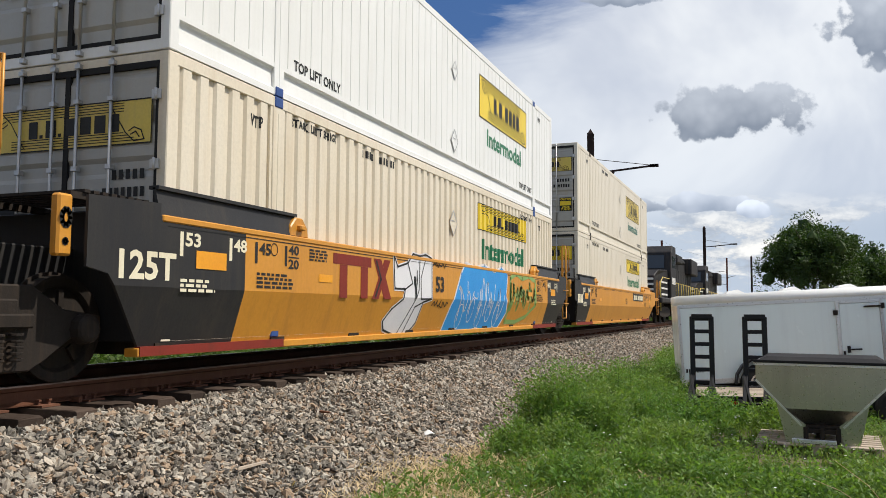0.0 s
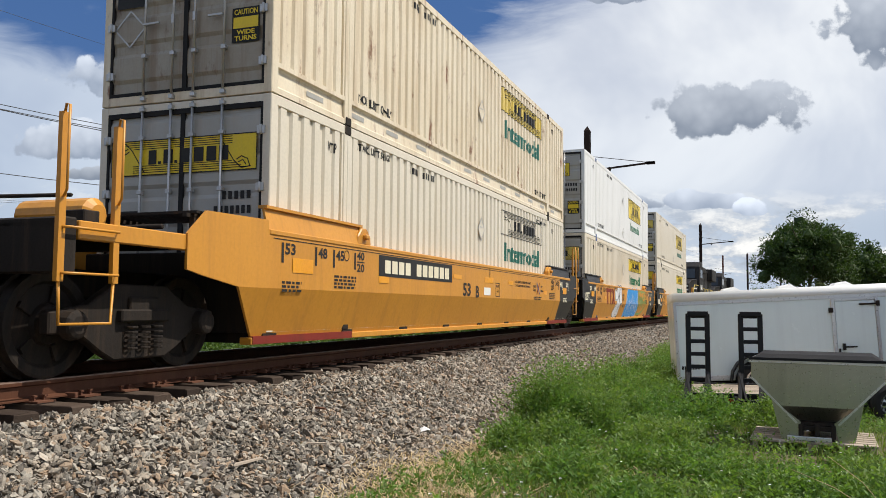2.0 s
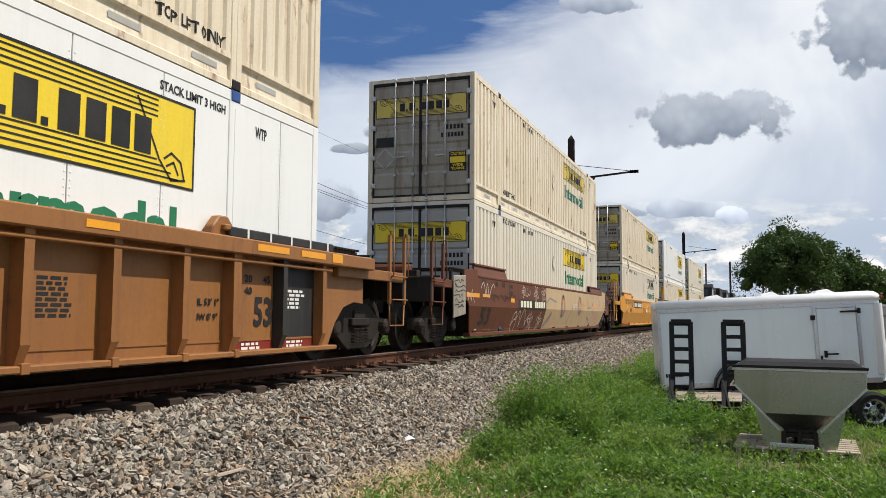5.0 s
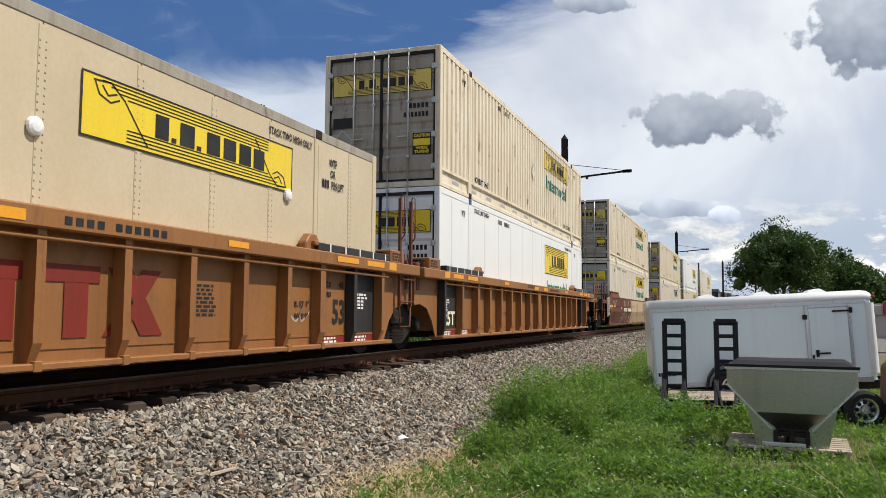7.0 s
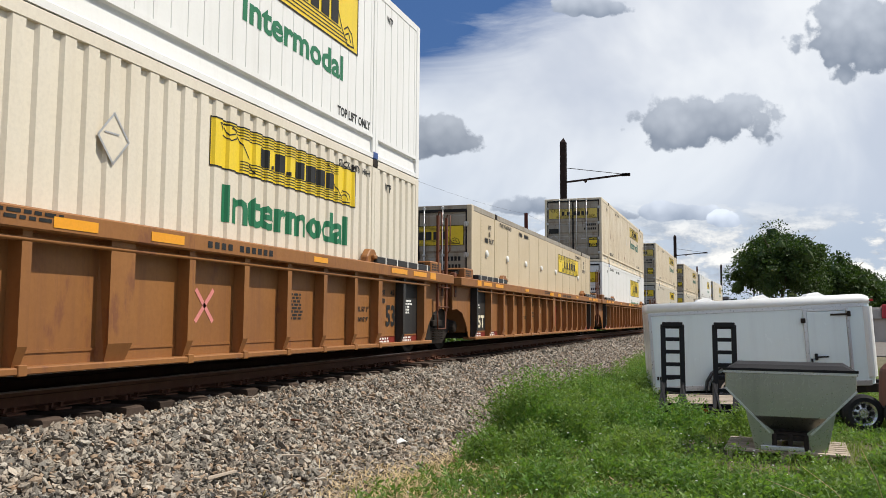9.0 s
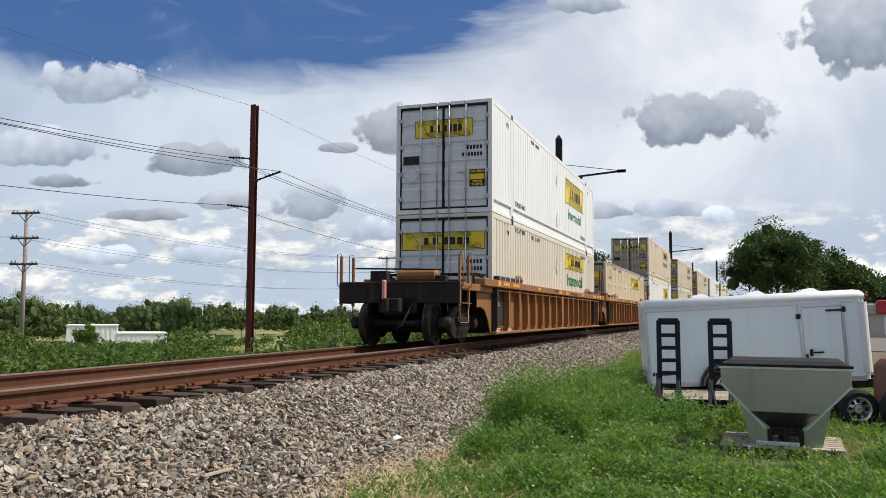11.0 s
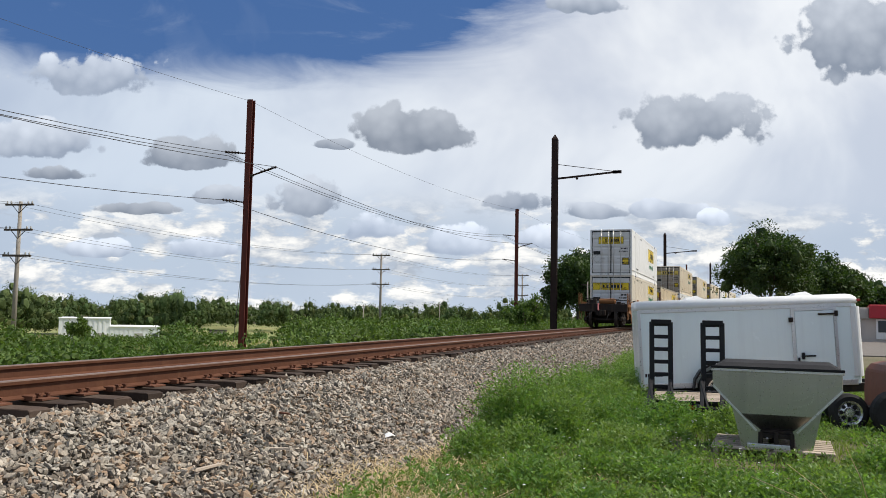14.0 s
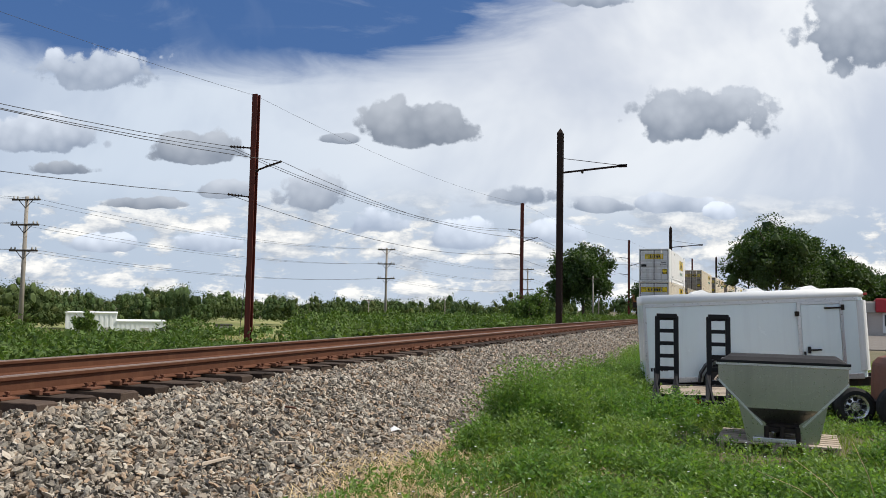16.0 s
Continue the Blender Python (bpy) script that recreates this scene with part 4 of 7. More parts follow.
def text_flat(txt):
    """Corners and faces of a word, scaled to a unit square."""
    if txt not in TEXTS:
        cu = bpy.data.curves.new("word", "FONT")
        cu.body, cu.resolution_u, cu.offset = txt, 2, 0.03
        ob = new("word", cu)
        me = bpy.data.meshes.new_from_object(ob)
        co = np.array([v.co[:2] for v in me.vertices])
        co = (co - co.min(0)) / (co.max(0) - co.min(0))
        TEXTS[txt] = (co, [tuple(p.vertices) for p in me.polygons])
        bpy.data.objects.remove(ob)
        bpy.data.curves.remove(cu)
        bpy.data.meshes.remove(me)
    return TEXTS[txt]


class Flat:
    """Flat marks drawn with coordinates (along, height)."""

    def __init__(self):
        self.v, self.f, self.g, self.tiny = [], [], [], False

    def word(self, txt, a0, a1, b0, b1):
        co, fs = text_flat(txt)
        n = len(self.v)
        self.v += [(a0 + u * (a1 - a0), b0 + v * (b1 - b0)) for u, v in co]
        self.f += [tuple(i + n for i in f) for f in fs]
        self.g += [max(self.g, default=0) + 1] * len(fs)
        return self

    def poly(self, pts):
        n = len(self.v)
        self.v += list(pts)
        self.f.append(tuple(range(n, n + len(pts))))
        self.g.append(0)
        return self

    def rect(self, a0, a1, b0, b1):
        return self.poly([(a0, b0), (a1, b0), (a1, b1), (a0, b1)])

    def border(self, a0, a1, b0, b1, w):
        self.rect(a0, a1, b0, b0 + w).rect(a0, a1, b1 - w, b1)
        return self.rect(a0, a0 + w, b0 + w, b1 - w).rect(a1 - w, a1, b0 + w, b1 - w)

    def line(self, pts, w, closed=False):
        pts = [Vector(p) for p in pts]
        if closed:
            pts.append(pts[0])
        for p, q in zip(pts, pts[1:]):
            d = (q - p)
            if d.length < 1e-6:
                continue
            d.normalize()
            s = Vector((-d.y, d.x)) * w / 2
            e = d * w * .25
            self.poly([tuple(p - s - e), tuple(q - s + e), tuple(q + s + e), tuple(p + s - e)])
        return self

    def bars(self, a0, a1, b0, b1, n, gap=0.35):
        """Plain bars in place of writing."""
        w = (a1 - a0) / n
        for i in range(n):
            self.rect(a0 + i * w, a0 + (i + 1 - gap) * w, b0, b1)
        return self

    def ring(self, a, b, r, w, n=16, k=1.0):
        return self.line([(a + r * math.cos(2 * math.pi * i / n), b + r * k * math.sin(2 * math.pi * i / n)) for i in range(n)], w, True)

    def lay(self, name, material, parent, where, lift=0.004, label="", key=None, corr=False, base=None):
        """where 'side': on the +x face at base (a number or a function of height); 'rear': on the -y face at base."""
        if name == "reflector":
            self.g = list(range(len(self.f)))
        groups = sorted(set(self.g))
        if len(groups) > 1:
            for k in groups:
                one = Flat()
                one.tiny = self.tiny and k == 0
                for f in (f for f, i in zip(self.f, self.g) if i == k):
                    one.poly([self.v[i] for i in f])
                ob = one.lay(name, material, parent, where, lift, label, key and key + (k,), corr, base)
            return ob
        if key is None or key not in MARKS:
            bm = bmesh.new()
            vs = [bm.verts.new((a, b, 0)) for a, b in self.v]
            for f in self.f:
                try:
                    bm.faces.new([vs[i] for i in f])
                except ValueError:
                    pass
            if corr:
                lo, hi = min(a for a, b in self.v), max(a for a, b in self.v)
                for y in corr_breaks():
                    if lo < y < hi:
                        bmesh.ops.bisect_plane(bm, geom=bm.verts[:] + bm.edges[:] + bm.faces[:], plane_co=(y, 0, 0), plane_no=(1, 0, 0))
            if callable(base):
                bmesh.ops.bisect_plane(bm, geom=bm.verts[:] + bm.edges[:] + bm.faces[:], plane_co=(0, .87, 0), plane_no=(0, 1, 0))
            bmesh.ops.triangulate(bm, faces=bm.faces[:])
            me = bpy.data.meshes.new(name)
            bm.to_mesh(me)
            bm.free()
            for v in me.vertices:
                a, b = v.co.x, v.co.y
                if where == "side":
                    x = base(b) if callable(base) else base
                    v.co = (x + lift + (corr_depth(a) if corr else 0), a, b)
                else:
                    v.co = (a, base - lift, b)
            me.update()
            if where == "side" and len(me.polygons) and me.polygons[0].normal.x < 0:
                me.flip_normals()
            me.materials.append(material)
            if key is None:
                ob = part(name, me, None, parent, label)
                return tagged(ob, label, kind="stuff") if self.tiny else ob
            MARKS[key] = me
        me = MARKS[key]
        if me.materials[0] != material:
            k2 = (key, material.name)
            if k2 not in MARKS:
                MARKS[k2] = me.copy()
                MARKS[k2].materials.clear()
                MARKS[k2].materials.append(material)
            me = MARKS[k2]
        return part(name, me, None, parent, label)


def smooth_spot(y):
    return abs(y) > 7.90 or abs(abs(y) - 6.08) < 0.16


def corr_depth(y):
    if smooth_spot(y):
        return 0.0
    u = (y + 50 * PITCH) % PITCH
    if u < .135:
        return 0.0
    if u < .165:
        return -.034 * (u - .135) / .03
    if u < .25:
        return -.034
    return -.034 * (PITCH - u) / .03


def corr_breaks():
    ys = {-8.0, 8.0}
    for k in range(-30, 30):
        for u in (0, .135, .165, .25):
            y = k * PITCH + u
            if abs(y) < 7.90:
                ys.add(round(y, 4))
    for e in (5.92, 6.24, 7.90):
        ys |= {e - .001, e + .001, -e - .001, -e + .001}
    return sorted(ys)


CH = 2.896                # container height


def side_corrugated(z0, z1, sign):
    s = Shape()
    ys = corr_breaks()
    v = [(sign * (SIDE_X + corr_depth(y)), y, z) for y in ys for z in (z0, z1)]
    n = len(ys)
    s.add(v, [(2 * i, 2 * i + 2, 2 * i + 3, 2 * i + 1) for i in range(n - 1)])
    # the closing ledges of the folds at top and bottom
    for z in (z0, z1):
        s.add([(sign * (SIDE_X + corr_depth(y)), y, z) for y in ys] + [(sign * (SIDE_X - .05), y, z) for y in ys],
              [(i, i + 1, n + i + 1, n + i) for i in range(n - 1)])
    return s


BODY = {}


def body_mesh(key, make, material, bevel=0.0):
    k = (key, material.name)
    if k not in BODY:
        BODY[k] = make().mesh(key, material, bevel)
    return BODY[k]


def door_shape(x0, x1):
    """One door leaf with pressed horizontal swells, on the -y end."""
    s = Shape()
    zs = [(.16, 0)]
    for k in range(5):
        z = .30 + k * .50
        zs += [(z, 0), (z + .05, -.022), (z + .34, -.022), (z + .39, 0)]
    zs += [(2.74, 0)]
    v = [(x, -8.035 + d, z) for z, d in zs for x in (x0, x1)]
    s.add(v, [(2 * i, 2 * i + 1, 2 * i + 3, 2 * i + 2) for i in range(len(zs) - 1)])
    s.box((x0 - .0, -8.03, .16), (x1, -7.99, 2.74))
    return s


def logo_block(c, a0, a1, b0, b1, where, base, corr, plate_mat, key, line_mat=None):
    """A sign of plain shapes: plate, border, pinstripes, scrolls and blocks."""
    line_mat = line_mat or INK
    p = c
    if plate_mat is not None:
        p = Flat().rect(a0, a1, b0, b1).lay("sign_plate", plate_mat, c, where, .003, "yellow sign plate" if "yellow" in plate_mat.name else "", key + ("p",), corr, base)
    W, H = a1 - a0, b1 - b0
    f = Flat().border(a0, a1, b0, b1, H * .03)
    for v in (.74, .80, .86, .92):
        f.rect(a0 + W * (.07 + (.92 - v) * .5), a0 + W * .84, b0 + H * v, b0 + H * (v + .02))
        f.rect(a0 + W * .16, a0 + W * (.93 - (.92 - v) * .5), b0 + H * (1 - v), b0 + H * (1.02 - v))
    for m in (0, 1):
        q = [(.04, .90), (.10, .93), (.15, .72), (.21, .30), (.24, .10)]
        e = [(.045, .88), (.06, .70), (.10, .62), (.13, .70)]
        k2 = [(.07, .85), (.09, .72), (.12, .78)]
        for line in (q, e, k2):
            f.line([(a0 + W * ((1 - u) if m else u), b0 + H * ((1 - v) if m else v)) for u, v in line], H * .028)
    f.lay("pinstriping", line_mat, p, where, .006, "", key + ("l",), corr, base)
    for u0, u1 in ((.27, .325), (.375, .44), (.50, .565), (.585, .65), (.67, .735), (.752, .815)):
        Flat().rect(a0 + W * u0, a0 + W * u1, b0 + H * .30, b0 + H * .70).lay("sign_block", line_mat, p, where, .008, "", key + (u0,), corr, base)
    for u in (.338, .452):
        Flat().rect(a0 + W * u, a0 + W * (u + .02), b0 + H * .30, b0 + H * .38).lay("sign_block", line_mat, p, where, .008, "", key + (u,), corr, base)


def diamond(c, y, z, r, base, mat):
    f = Flat().poly([(y - r * .85, z), (y, z - r), (y + r * .85, z), (y, z + r)])
    p = f.lay("placard", mat, c, "side", .012, "diamond placard holder", ("dia", y, z), False, base)
    Flat().line([(y - r * .85, z), (y, z - r), (y + r * .85, z), (y, z + r)], .022, True).rect(y - r * .5, y + r * .3, z + r * .15, z + r * .22) \
        .lay("placard_frame", ROD, p, "side", .018, "", ("diaf", y, z), False, base)


def container(label, style, upper, skin, door, logo="yellow", ink=None, lug=False, small_sign=False):
    """A 53-foot container: floor at z 0, length along y, doors at the -y end."""
    c = thing("shipping_container", label, "container", "stacked containers")
    ink = ink or GREEN_INK
    corr = style == "corr"
    if corr:
        part("side_wall", body_mesh("side_wall_c", lambda: side_corrugated(.40, 2.77, 1), skin), None, c)
        base = SIDE_X
    elif style == "fine":
        def fine():
            s = Shape()
            ys = [-8.0]
            y = -7.84
            while y < 7.9:
                ys += [y - .012, y - .006, y + .006, y + .012]
                y += .28
            ys.append(8.0)
            dep = [0.0] + [0, -.009, -.009, 0] * ((len(ys) - 2) // 4) + [0.0]
            s.add([(SIDE_X + d, y, z) for y, d in zip(ys, dep) for z in (.40, 2.77)], [(2 * i, 2 * i + 2, 2 * i + 3, 2 * i + 1) for i in range(len(ys) - 1)])
            return s
        part("side_wall", body_mesh("side_wall_f", fine, skin), None, c)
        base = SIDE_X
    else:
        edges = [-8.0, -7.3, -6.1, -4.9, -3.7, -2.5, -1.27, -.04, 1.18, 2.4, 3.62, 4.84, 6.06, 7.1, 8.0]

        def panel(k):
            s = Shape().box((SIDE_X - .03, edges[k] + .006, .30), (SIDE_X, edges[k + 1] - .006, 2.77))
            if style == "rivet" and k:
                s.box((SIDE_X - .01, edges[k] - .05, .34), (SIDE_X + .006, edges[k] + .05, 2.74))
            return s
        for k in range(14):
            part("side_panel", body_mesh("side_panel_%s%d" % (style, k), lambda: panel(k), skin, .004), None, c)
        base = SIDE_X + (.006 if style == "rivet" else 0)

        def rivets():
            s = Shape()
            for e in (-7.3, -6.1, -4.9, -3.7, -2.5, -1.27, -.04, 1.18, 2.4, 3.62, 4.84, 6.06, 7.1):
                for k in range(26):
                    z = .95 + k * .066
                    for dy in (-.034, .034):
                        x = base
                        s.add([(x, e + dy - .009, z - .009), (x, e + dy + .009, z - .009), (x, e + dy + .009, z + .009), (x, e + dy - .009, z + .009), (x + .008, e + dy, z)],
                              [(0, 1, 4), (1, 2, 4), (2, 3, 4), (3, 0, 4)])
            return s
        rv = part("rivets", body_mesh("rivets_" + style, rivets, DOOR_OLD if style == "rivet" else skin), None, c)
        tagged(rv, kind="stuff")
    # frame: rails, posts, roof, floor and far wall
    for sx in (1, -1):
        part("top_rail", body_mesh("top_rail%d" % sx, lambda: Shape().box((sx * 1.295 - .06 * (sx > 0), -7.98, 2.765), (sx * 1.295 + .06 * (sx < 0), 7.98, CH)), DOOR_OLD if style == "rivet" else skin, .008), None, c)
        part("bottom_rail", body_mesh("bottom_rail%d" % sx, lambda: Shape().add(
            [(sx * x, y, z) for y in (-7.98, 7.98) for x, z in ((1.295, .012), (1.295, .085), (1.262, .11), (1.248, .30), (1.262, .33), (1.295, .345), (1.295, .405), (1.15, .405), (1.15, .012))],
            [tuple(range(9)), tuple(reversed(range(9, 18)))] + [(i, (i + 1) % 9, (i + 1) % 9 + 9, i + 9) for i in range(9)]), skin), None, c)
    for sy in (1, -1):
        for sx in (1, -1):
            part("corner_post", body_mesh("corner_post%d%d" % (sx, sy), lambda: Shape().box((min(sx * 1.30, sx * 1.18), min(sy * 8.078, sy * 7.93), .004), (max(sx * 1.30, sx * 1.18), max(sy * 8.078, sy * 7.93), CH - .004)), skin, .01), None, c)
        part("lift_post", body_mesh("lift_post%d" % sy, lambda: Shape().box((1.22, sy * 6.08 - .11, .02), (1.300, sy * 6.08 + .11, CH - .006))
                                    .box((1.22, sy * 6.08 - .014, .06), (1.306, sy * 6.08 + .014, CH - .2)), skin, .008), None, c)
        cast = part("lift_casting", body_mesh("lift_casting%d" % sy, lambda: Shape().box((1.15, sy * 6.08 - .09, CH - .13), (1.312, sy * 6.08 + .09, CH + .0)).box((1.15, sy * 6.08 - .085, .0), (1.312, sy * 6.08 + .085, .12)), LUG if lug else GRIME, .012), None, c)
    part("far_wall", body_mesh("far_wall", lambda: Shape().box((-1.28, -7.95, .3), (-1.25, 7.95, 2.80)), skin), None, c)
    part("roof", body_mesh("roof", lambda: Shape().box((-1.25, -7.98, 2.84), (1.25, 7.98, 2.88)), skin), None, c)
    part("floor", body_mesh("floor", lambda: Shape().box((-1.2, -7.95, .03), (1.2, 7.95, .15)), GRIME), None, c)
    part("front_wall", body_mesh("front_wall", lambda: Shape().box((-1.2, 7.99, .1), (1.2, 8.06, 2.85)), skin), None, c)
    # door end
    part("door_header", body_mesh("door_header", lambda: Shape().box((-1.2, -8.07, 2.77), (1.2, -7.95, CH - .006)), skin if style != "rivet" else DOOR_OLD, .006), None, c)
    part("door_sill", body_mesh("door_sill", lambda: Shape().box((-1.2, -8.07, .006), (1.2, -7.95, .13)), skin if style != "rivet" else DOOR_OLD, .006), None, c)
    part("door_seal", body_mesh("door_seal", lambda: Shape().box((-1.19, -8.073, .12), (1.19, -8.0, .165)).box((-1.19, -8.073, 2.735), (1.19, -8.0, 2.80)).box((-.032, -8.07, .13), (.032, -8.0, 2.77))
                                .box((-1.20, -8.073, .165), (-1.15, -8.0, 2.735)).box((1.15, -8.073, .165), (1.20, -8.0, 2.735)), RUBBER), None, c, "black rubber seal")
    for k, (x0, x1) in enumerate(((-1.155, -.022), (.022, 1.155))):
        d = part("door", body_mesh("door%d" % k, lambda: door_shape(x0, x1), door), None, c)
        for x in ((-.61, -.165) if k == 0 else (.165, .61)):
            part("lock_rod", body_mesh("rod%.2f" % x, lambda: Shape().tube([(x, -8.10, .03), (x, -8.10, 2.87)], .017, 8), ROD), None, d, "galvanised lock rod")
            for z in (.06, .62, 1.75, 2.45, 2.82):
                part("rod_bracket", body_mesh("rb%.2f%.2f" % (x, z), lambda: Shape().box((x - .034, -8.124, z - .026), (x + .034, -8.056, z + .026)), ROD, .005), None, d)
            s = Shape()
            s.box((x - .02, -8.13, 1.02), (x + .26 * (1 if x < 0 else -1) * (1 if abs(x) > .3 else -1) * .9, -8.105, 1.05)) if abs(x) > .3 else s.box((x - .02, -8.13, 1.0), (x + .02, -8.1, 1.12))
            part("lock_handle", body_mesh("lh%.2f" % x, lambda: s, ROD, .005), None, d)
        hx = -1.17 if k == 0 else 1.17
        for z in (.4, 1.05, 1.75, 2.45):
            part("hinge", body_mesh("hinge%d%.2f" % (k, z), lambda: Shape().box((hx - .055, -8.10, z - .05), (hx + .055, -8.045, z + .05)).tube([(hx, -8.10, z - .06), (hx, -8.10, z + .06)], .018, 6), ROD, .004), None, d)
    plate = YELLOW_OLD if logo == "old" or skin in (CREAM_RUST, CREAM) else YELLOW
    hw = .78 if small_sign else 1.11
    logo_block(c, -hw, hw, 1.97, 2.43, "rear", -8.066, False, plate, ("end", hw))
    Flat().bars(.62, 1.06, 1.62, 1.72, 5).bars(.50, 1.06, 1.44, 1.54, 7).lay("container_number", INK, c, "rear", .004, "", ("cn",), False, -8.062)
    if upper or not corr:
        st = Flat().rect(.70, 1.10, .66, 1.10).lay("caution_sticker", INK, c, "rear", .004, "black and yellow caution sticker", ("cs",), False, -8.062)
        Flat().rect(.72, 1.08, .84, .98).rect(.72, 1.08, 1.0, 1.0001).lay("sticker_panel", YELLOW, st, "rear", .007, "", ("cs2",), False, -8.062)
        Flat().word("CAUTION", .73, 1.07, 1.01, 1.08).word("WIDE", .77, 1.03, .76, .82).word("TURNS", .74, 1.06, .68, .745).lay("sticker_words", YELLOW, st, "rear", .007, "", ("cs3",), False, -8.062)
    Flat().rect(-1.10, -.66, 1.30, 1.52).lay("black_notice", INK, c, "rear", .004, "", ("bn",), False, -8.062)
    Flat().line([(-1.12, 1.02), (-.88, .78), (-.64, 1.02), (-.88, 1.26)], .02, True).lay("placard_frame", ROD, c, "rear", .006, "", ("pf",), False, -8.062)
    # near side
    key = (style, upper)
    if style == "fine" and upper:
        la, lb, ia, ib, iy0, iy1 = 1.50, 2.42, .96, 1.34, 2.15, 4.86
    elif style == "smooth":
        la, lb, ia, ib, iy0, iy1 = 1.62, 2.52, 1.02, 1.42, 1.9, 5.1
    elif style == "rivet":
        la, lb, ia, ib, iy0, iy1 = 1.90, 2.50, None, None, 0, 0
    else:
        la, lb, ia, ib, iy0, iy1 = 2.01, 2.58, 1.40, 1.84, 1.88, 5.10
    pm = {"yellow": YELLOW, "old": YELLOW_OLD, "white": None}[logo]
    logo_block(c, 1.62, 5.36, la, lb, "side", base, corr, pm, ("side",) + key + (la,))
    if ia:
        Flat().word("Intermodal", iy0, iy1, ia, ib).lay("lettering", ink, c, "side", .004, "green lettering", ("int",) + key + (la,), corr, base)
    f = Flat()
    if upper:
        f.word("TOP LIFT ONLY", -5.74, -4.50, .43, .57).word("TOP LIFT ONLY", 4.70, 5.88, .43, .57)
    else:
        f.word("STACK TWO HIGH ONLY" if style == "rivet" else "STACK LIMIT 3 HIGH", -5.72, -4.56, 2.62, 2.73)
        f.word("STACK TWO HIGH ONLY" if style == "rivet" else "STACK LIMIT 3 HIGH", 4.78, 5.90, 2.58, 2.68)
    for y in (-6.85, 6.32):
        if style == "rivet":
            f.word("WTP", y + .1, y + .35, 2.44, 2.56).word("OR", y + .14, y + .30, 2.28, 2.40).bars(y - .18, y + .12, 2.12, 2.24, 4).word("PIN LIFT", y + .18, y + .58, 2.12, 2.24)
        else:
            f.word("WTP", y + .2, y + .45, 2.44, 2.58)
    f.bars(-3.76, -3.35, 2.58, 2.69, 4).bars(-3.15, -2.63, 2.58, 2.69, 6)
    f.lay("lettering", INK, c, "side", .004, "black lettering", ("sm",) + key, corr, base)
    if style == "corr":
        diamond(c, .06, 1.98 if not upper else 1.62, .24, base, skin)
    elif style == "fine":
        diamond(c, .10, .68, .22, base, skin)
        diamond(c, .10, 2.06, .18, base, skin)
    elif style == "rivet":
        for k, y in enumerate((-6.9, -5.0, -3.0, -1.0, 1.12, 5.25)):
            part("vent_cap", body_mesh("vent_cap%d" % k, lambda: Shape().lathe([(.0, .085), (.03, .08), (.045, .05), (.05, .0)], (base, y, 1.86), "x", 14), WHITE), None, c, "round white vent cap")
    if upper and style == "corr":
        f = Flat()
        for k in range(12):
            f.rect(-7.2 + k * 1.25, -6.75 + k * 1.25, .17, .24)
        f.lay("pocket_strips", DOOR, c, "side", .002, "", ("ps",), False, 1.262)
    return c


# ---- well cars ----
WHEELSETS = []


def wheelset_mesh():
    s = Shape()
    s.tube([(-1.0, 0, 0), (1.0, 0, 0)], .085, 10)
    for sx in (1, -1):
        c = sx * .755
        prof = [(.075, .10), (.075, .17), (.03, .19), (.015, .36), (.055, .39), (.065, .455), (.06, .48), (-.055, .483), (-.06, .515), (-.085, .515), (-.085, .40), (-.03, .37), (-.05, .17), (-.075, .10)]
        s.lathe([(sx * a, r) for a, r in prof], (c, 0, 0), "x", 28)
        for k in range(5):                     # marks that show the turning
            a = k * 1.2566
            s.box((c + sx * .02, -.03, .20), (c + sx * .055, .03, .35), Matrix.Translation((0, 0, 0)) @ Matrix.Rotation(a, 4, "X"))
    return s


def bogie(car, y):
    s = Shape()
    out = [(-1.14, .40), (-1.14, .60), (-.70, .66), (-.36, .86), (.36, .86), (.70, .66), (1.14, .60), (1.14, .40), (.80, .40), (.52, .22), (.36, .14), (-.36, .14), (-.52, .22), (-.80, .40)]
    for sx in (1, -1):
        s.plate(out, 1.06 if sx > 0 else -.94, .12)
        for k in (-.18, 0, .18):
            for i in range(5):
                s.lathe([(-.012, .055), (.0, .075), (.012, .055)], (sx * 1.10, k, .25 + i * .05), "z", 10)
        for k in (-.91, .91):
            s.lathe([(0, .14), (.1, .13), (.12, .08), (.12, .0)] if sx > 0 else [(0, .14), (-.1, .13), (-.12, .08), (-.12, .0)], (sx * 1.06, k, .483), "x", 12)
        s.box((sx * 1.08 - .05, -.34, .50), (sx * 1.08 + .05, .34, .62))
    s.box((-1.1, -.2, .48), (1.1, .2, .74))
    s.box((-.8, -.55, .3), (.8, -.45, .4)).box((-.8, .45, .3), (.8, .55, .4))
    b = part("bogie", body_mesh("bogie", lambda: s, GRIME, .015), None, car, "dark grimy steel bogie")
    b.matrix_basis = pose(0, y, 0)
    for k in (-.91, .91):
        w = part("wheelset", body_mesh("wheelset", wheelset_mesh, GRIME), None, b, "steel wheelset with worn treads")
        w.matrix_basis = pose(0, k, .483)
        WHEELSETS.append((w, k))


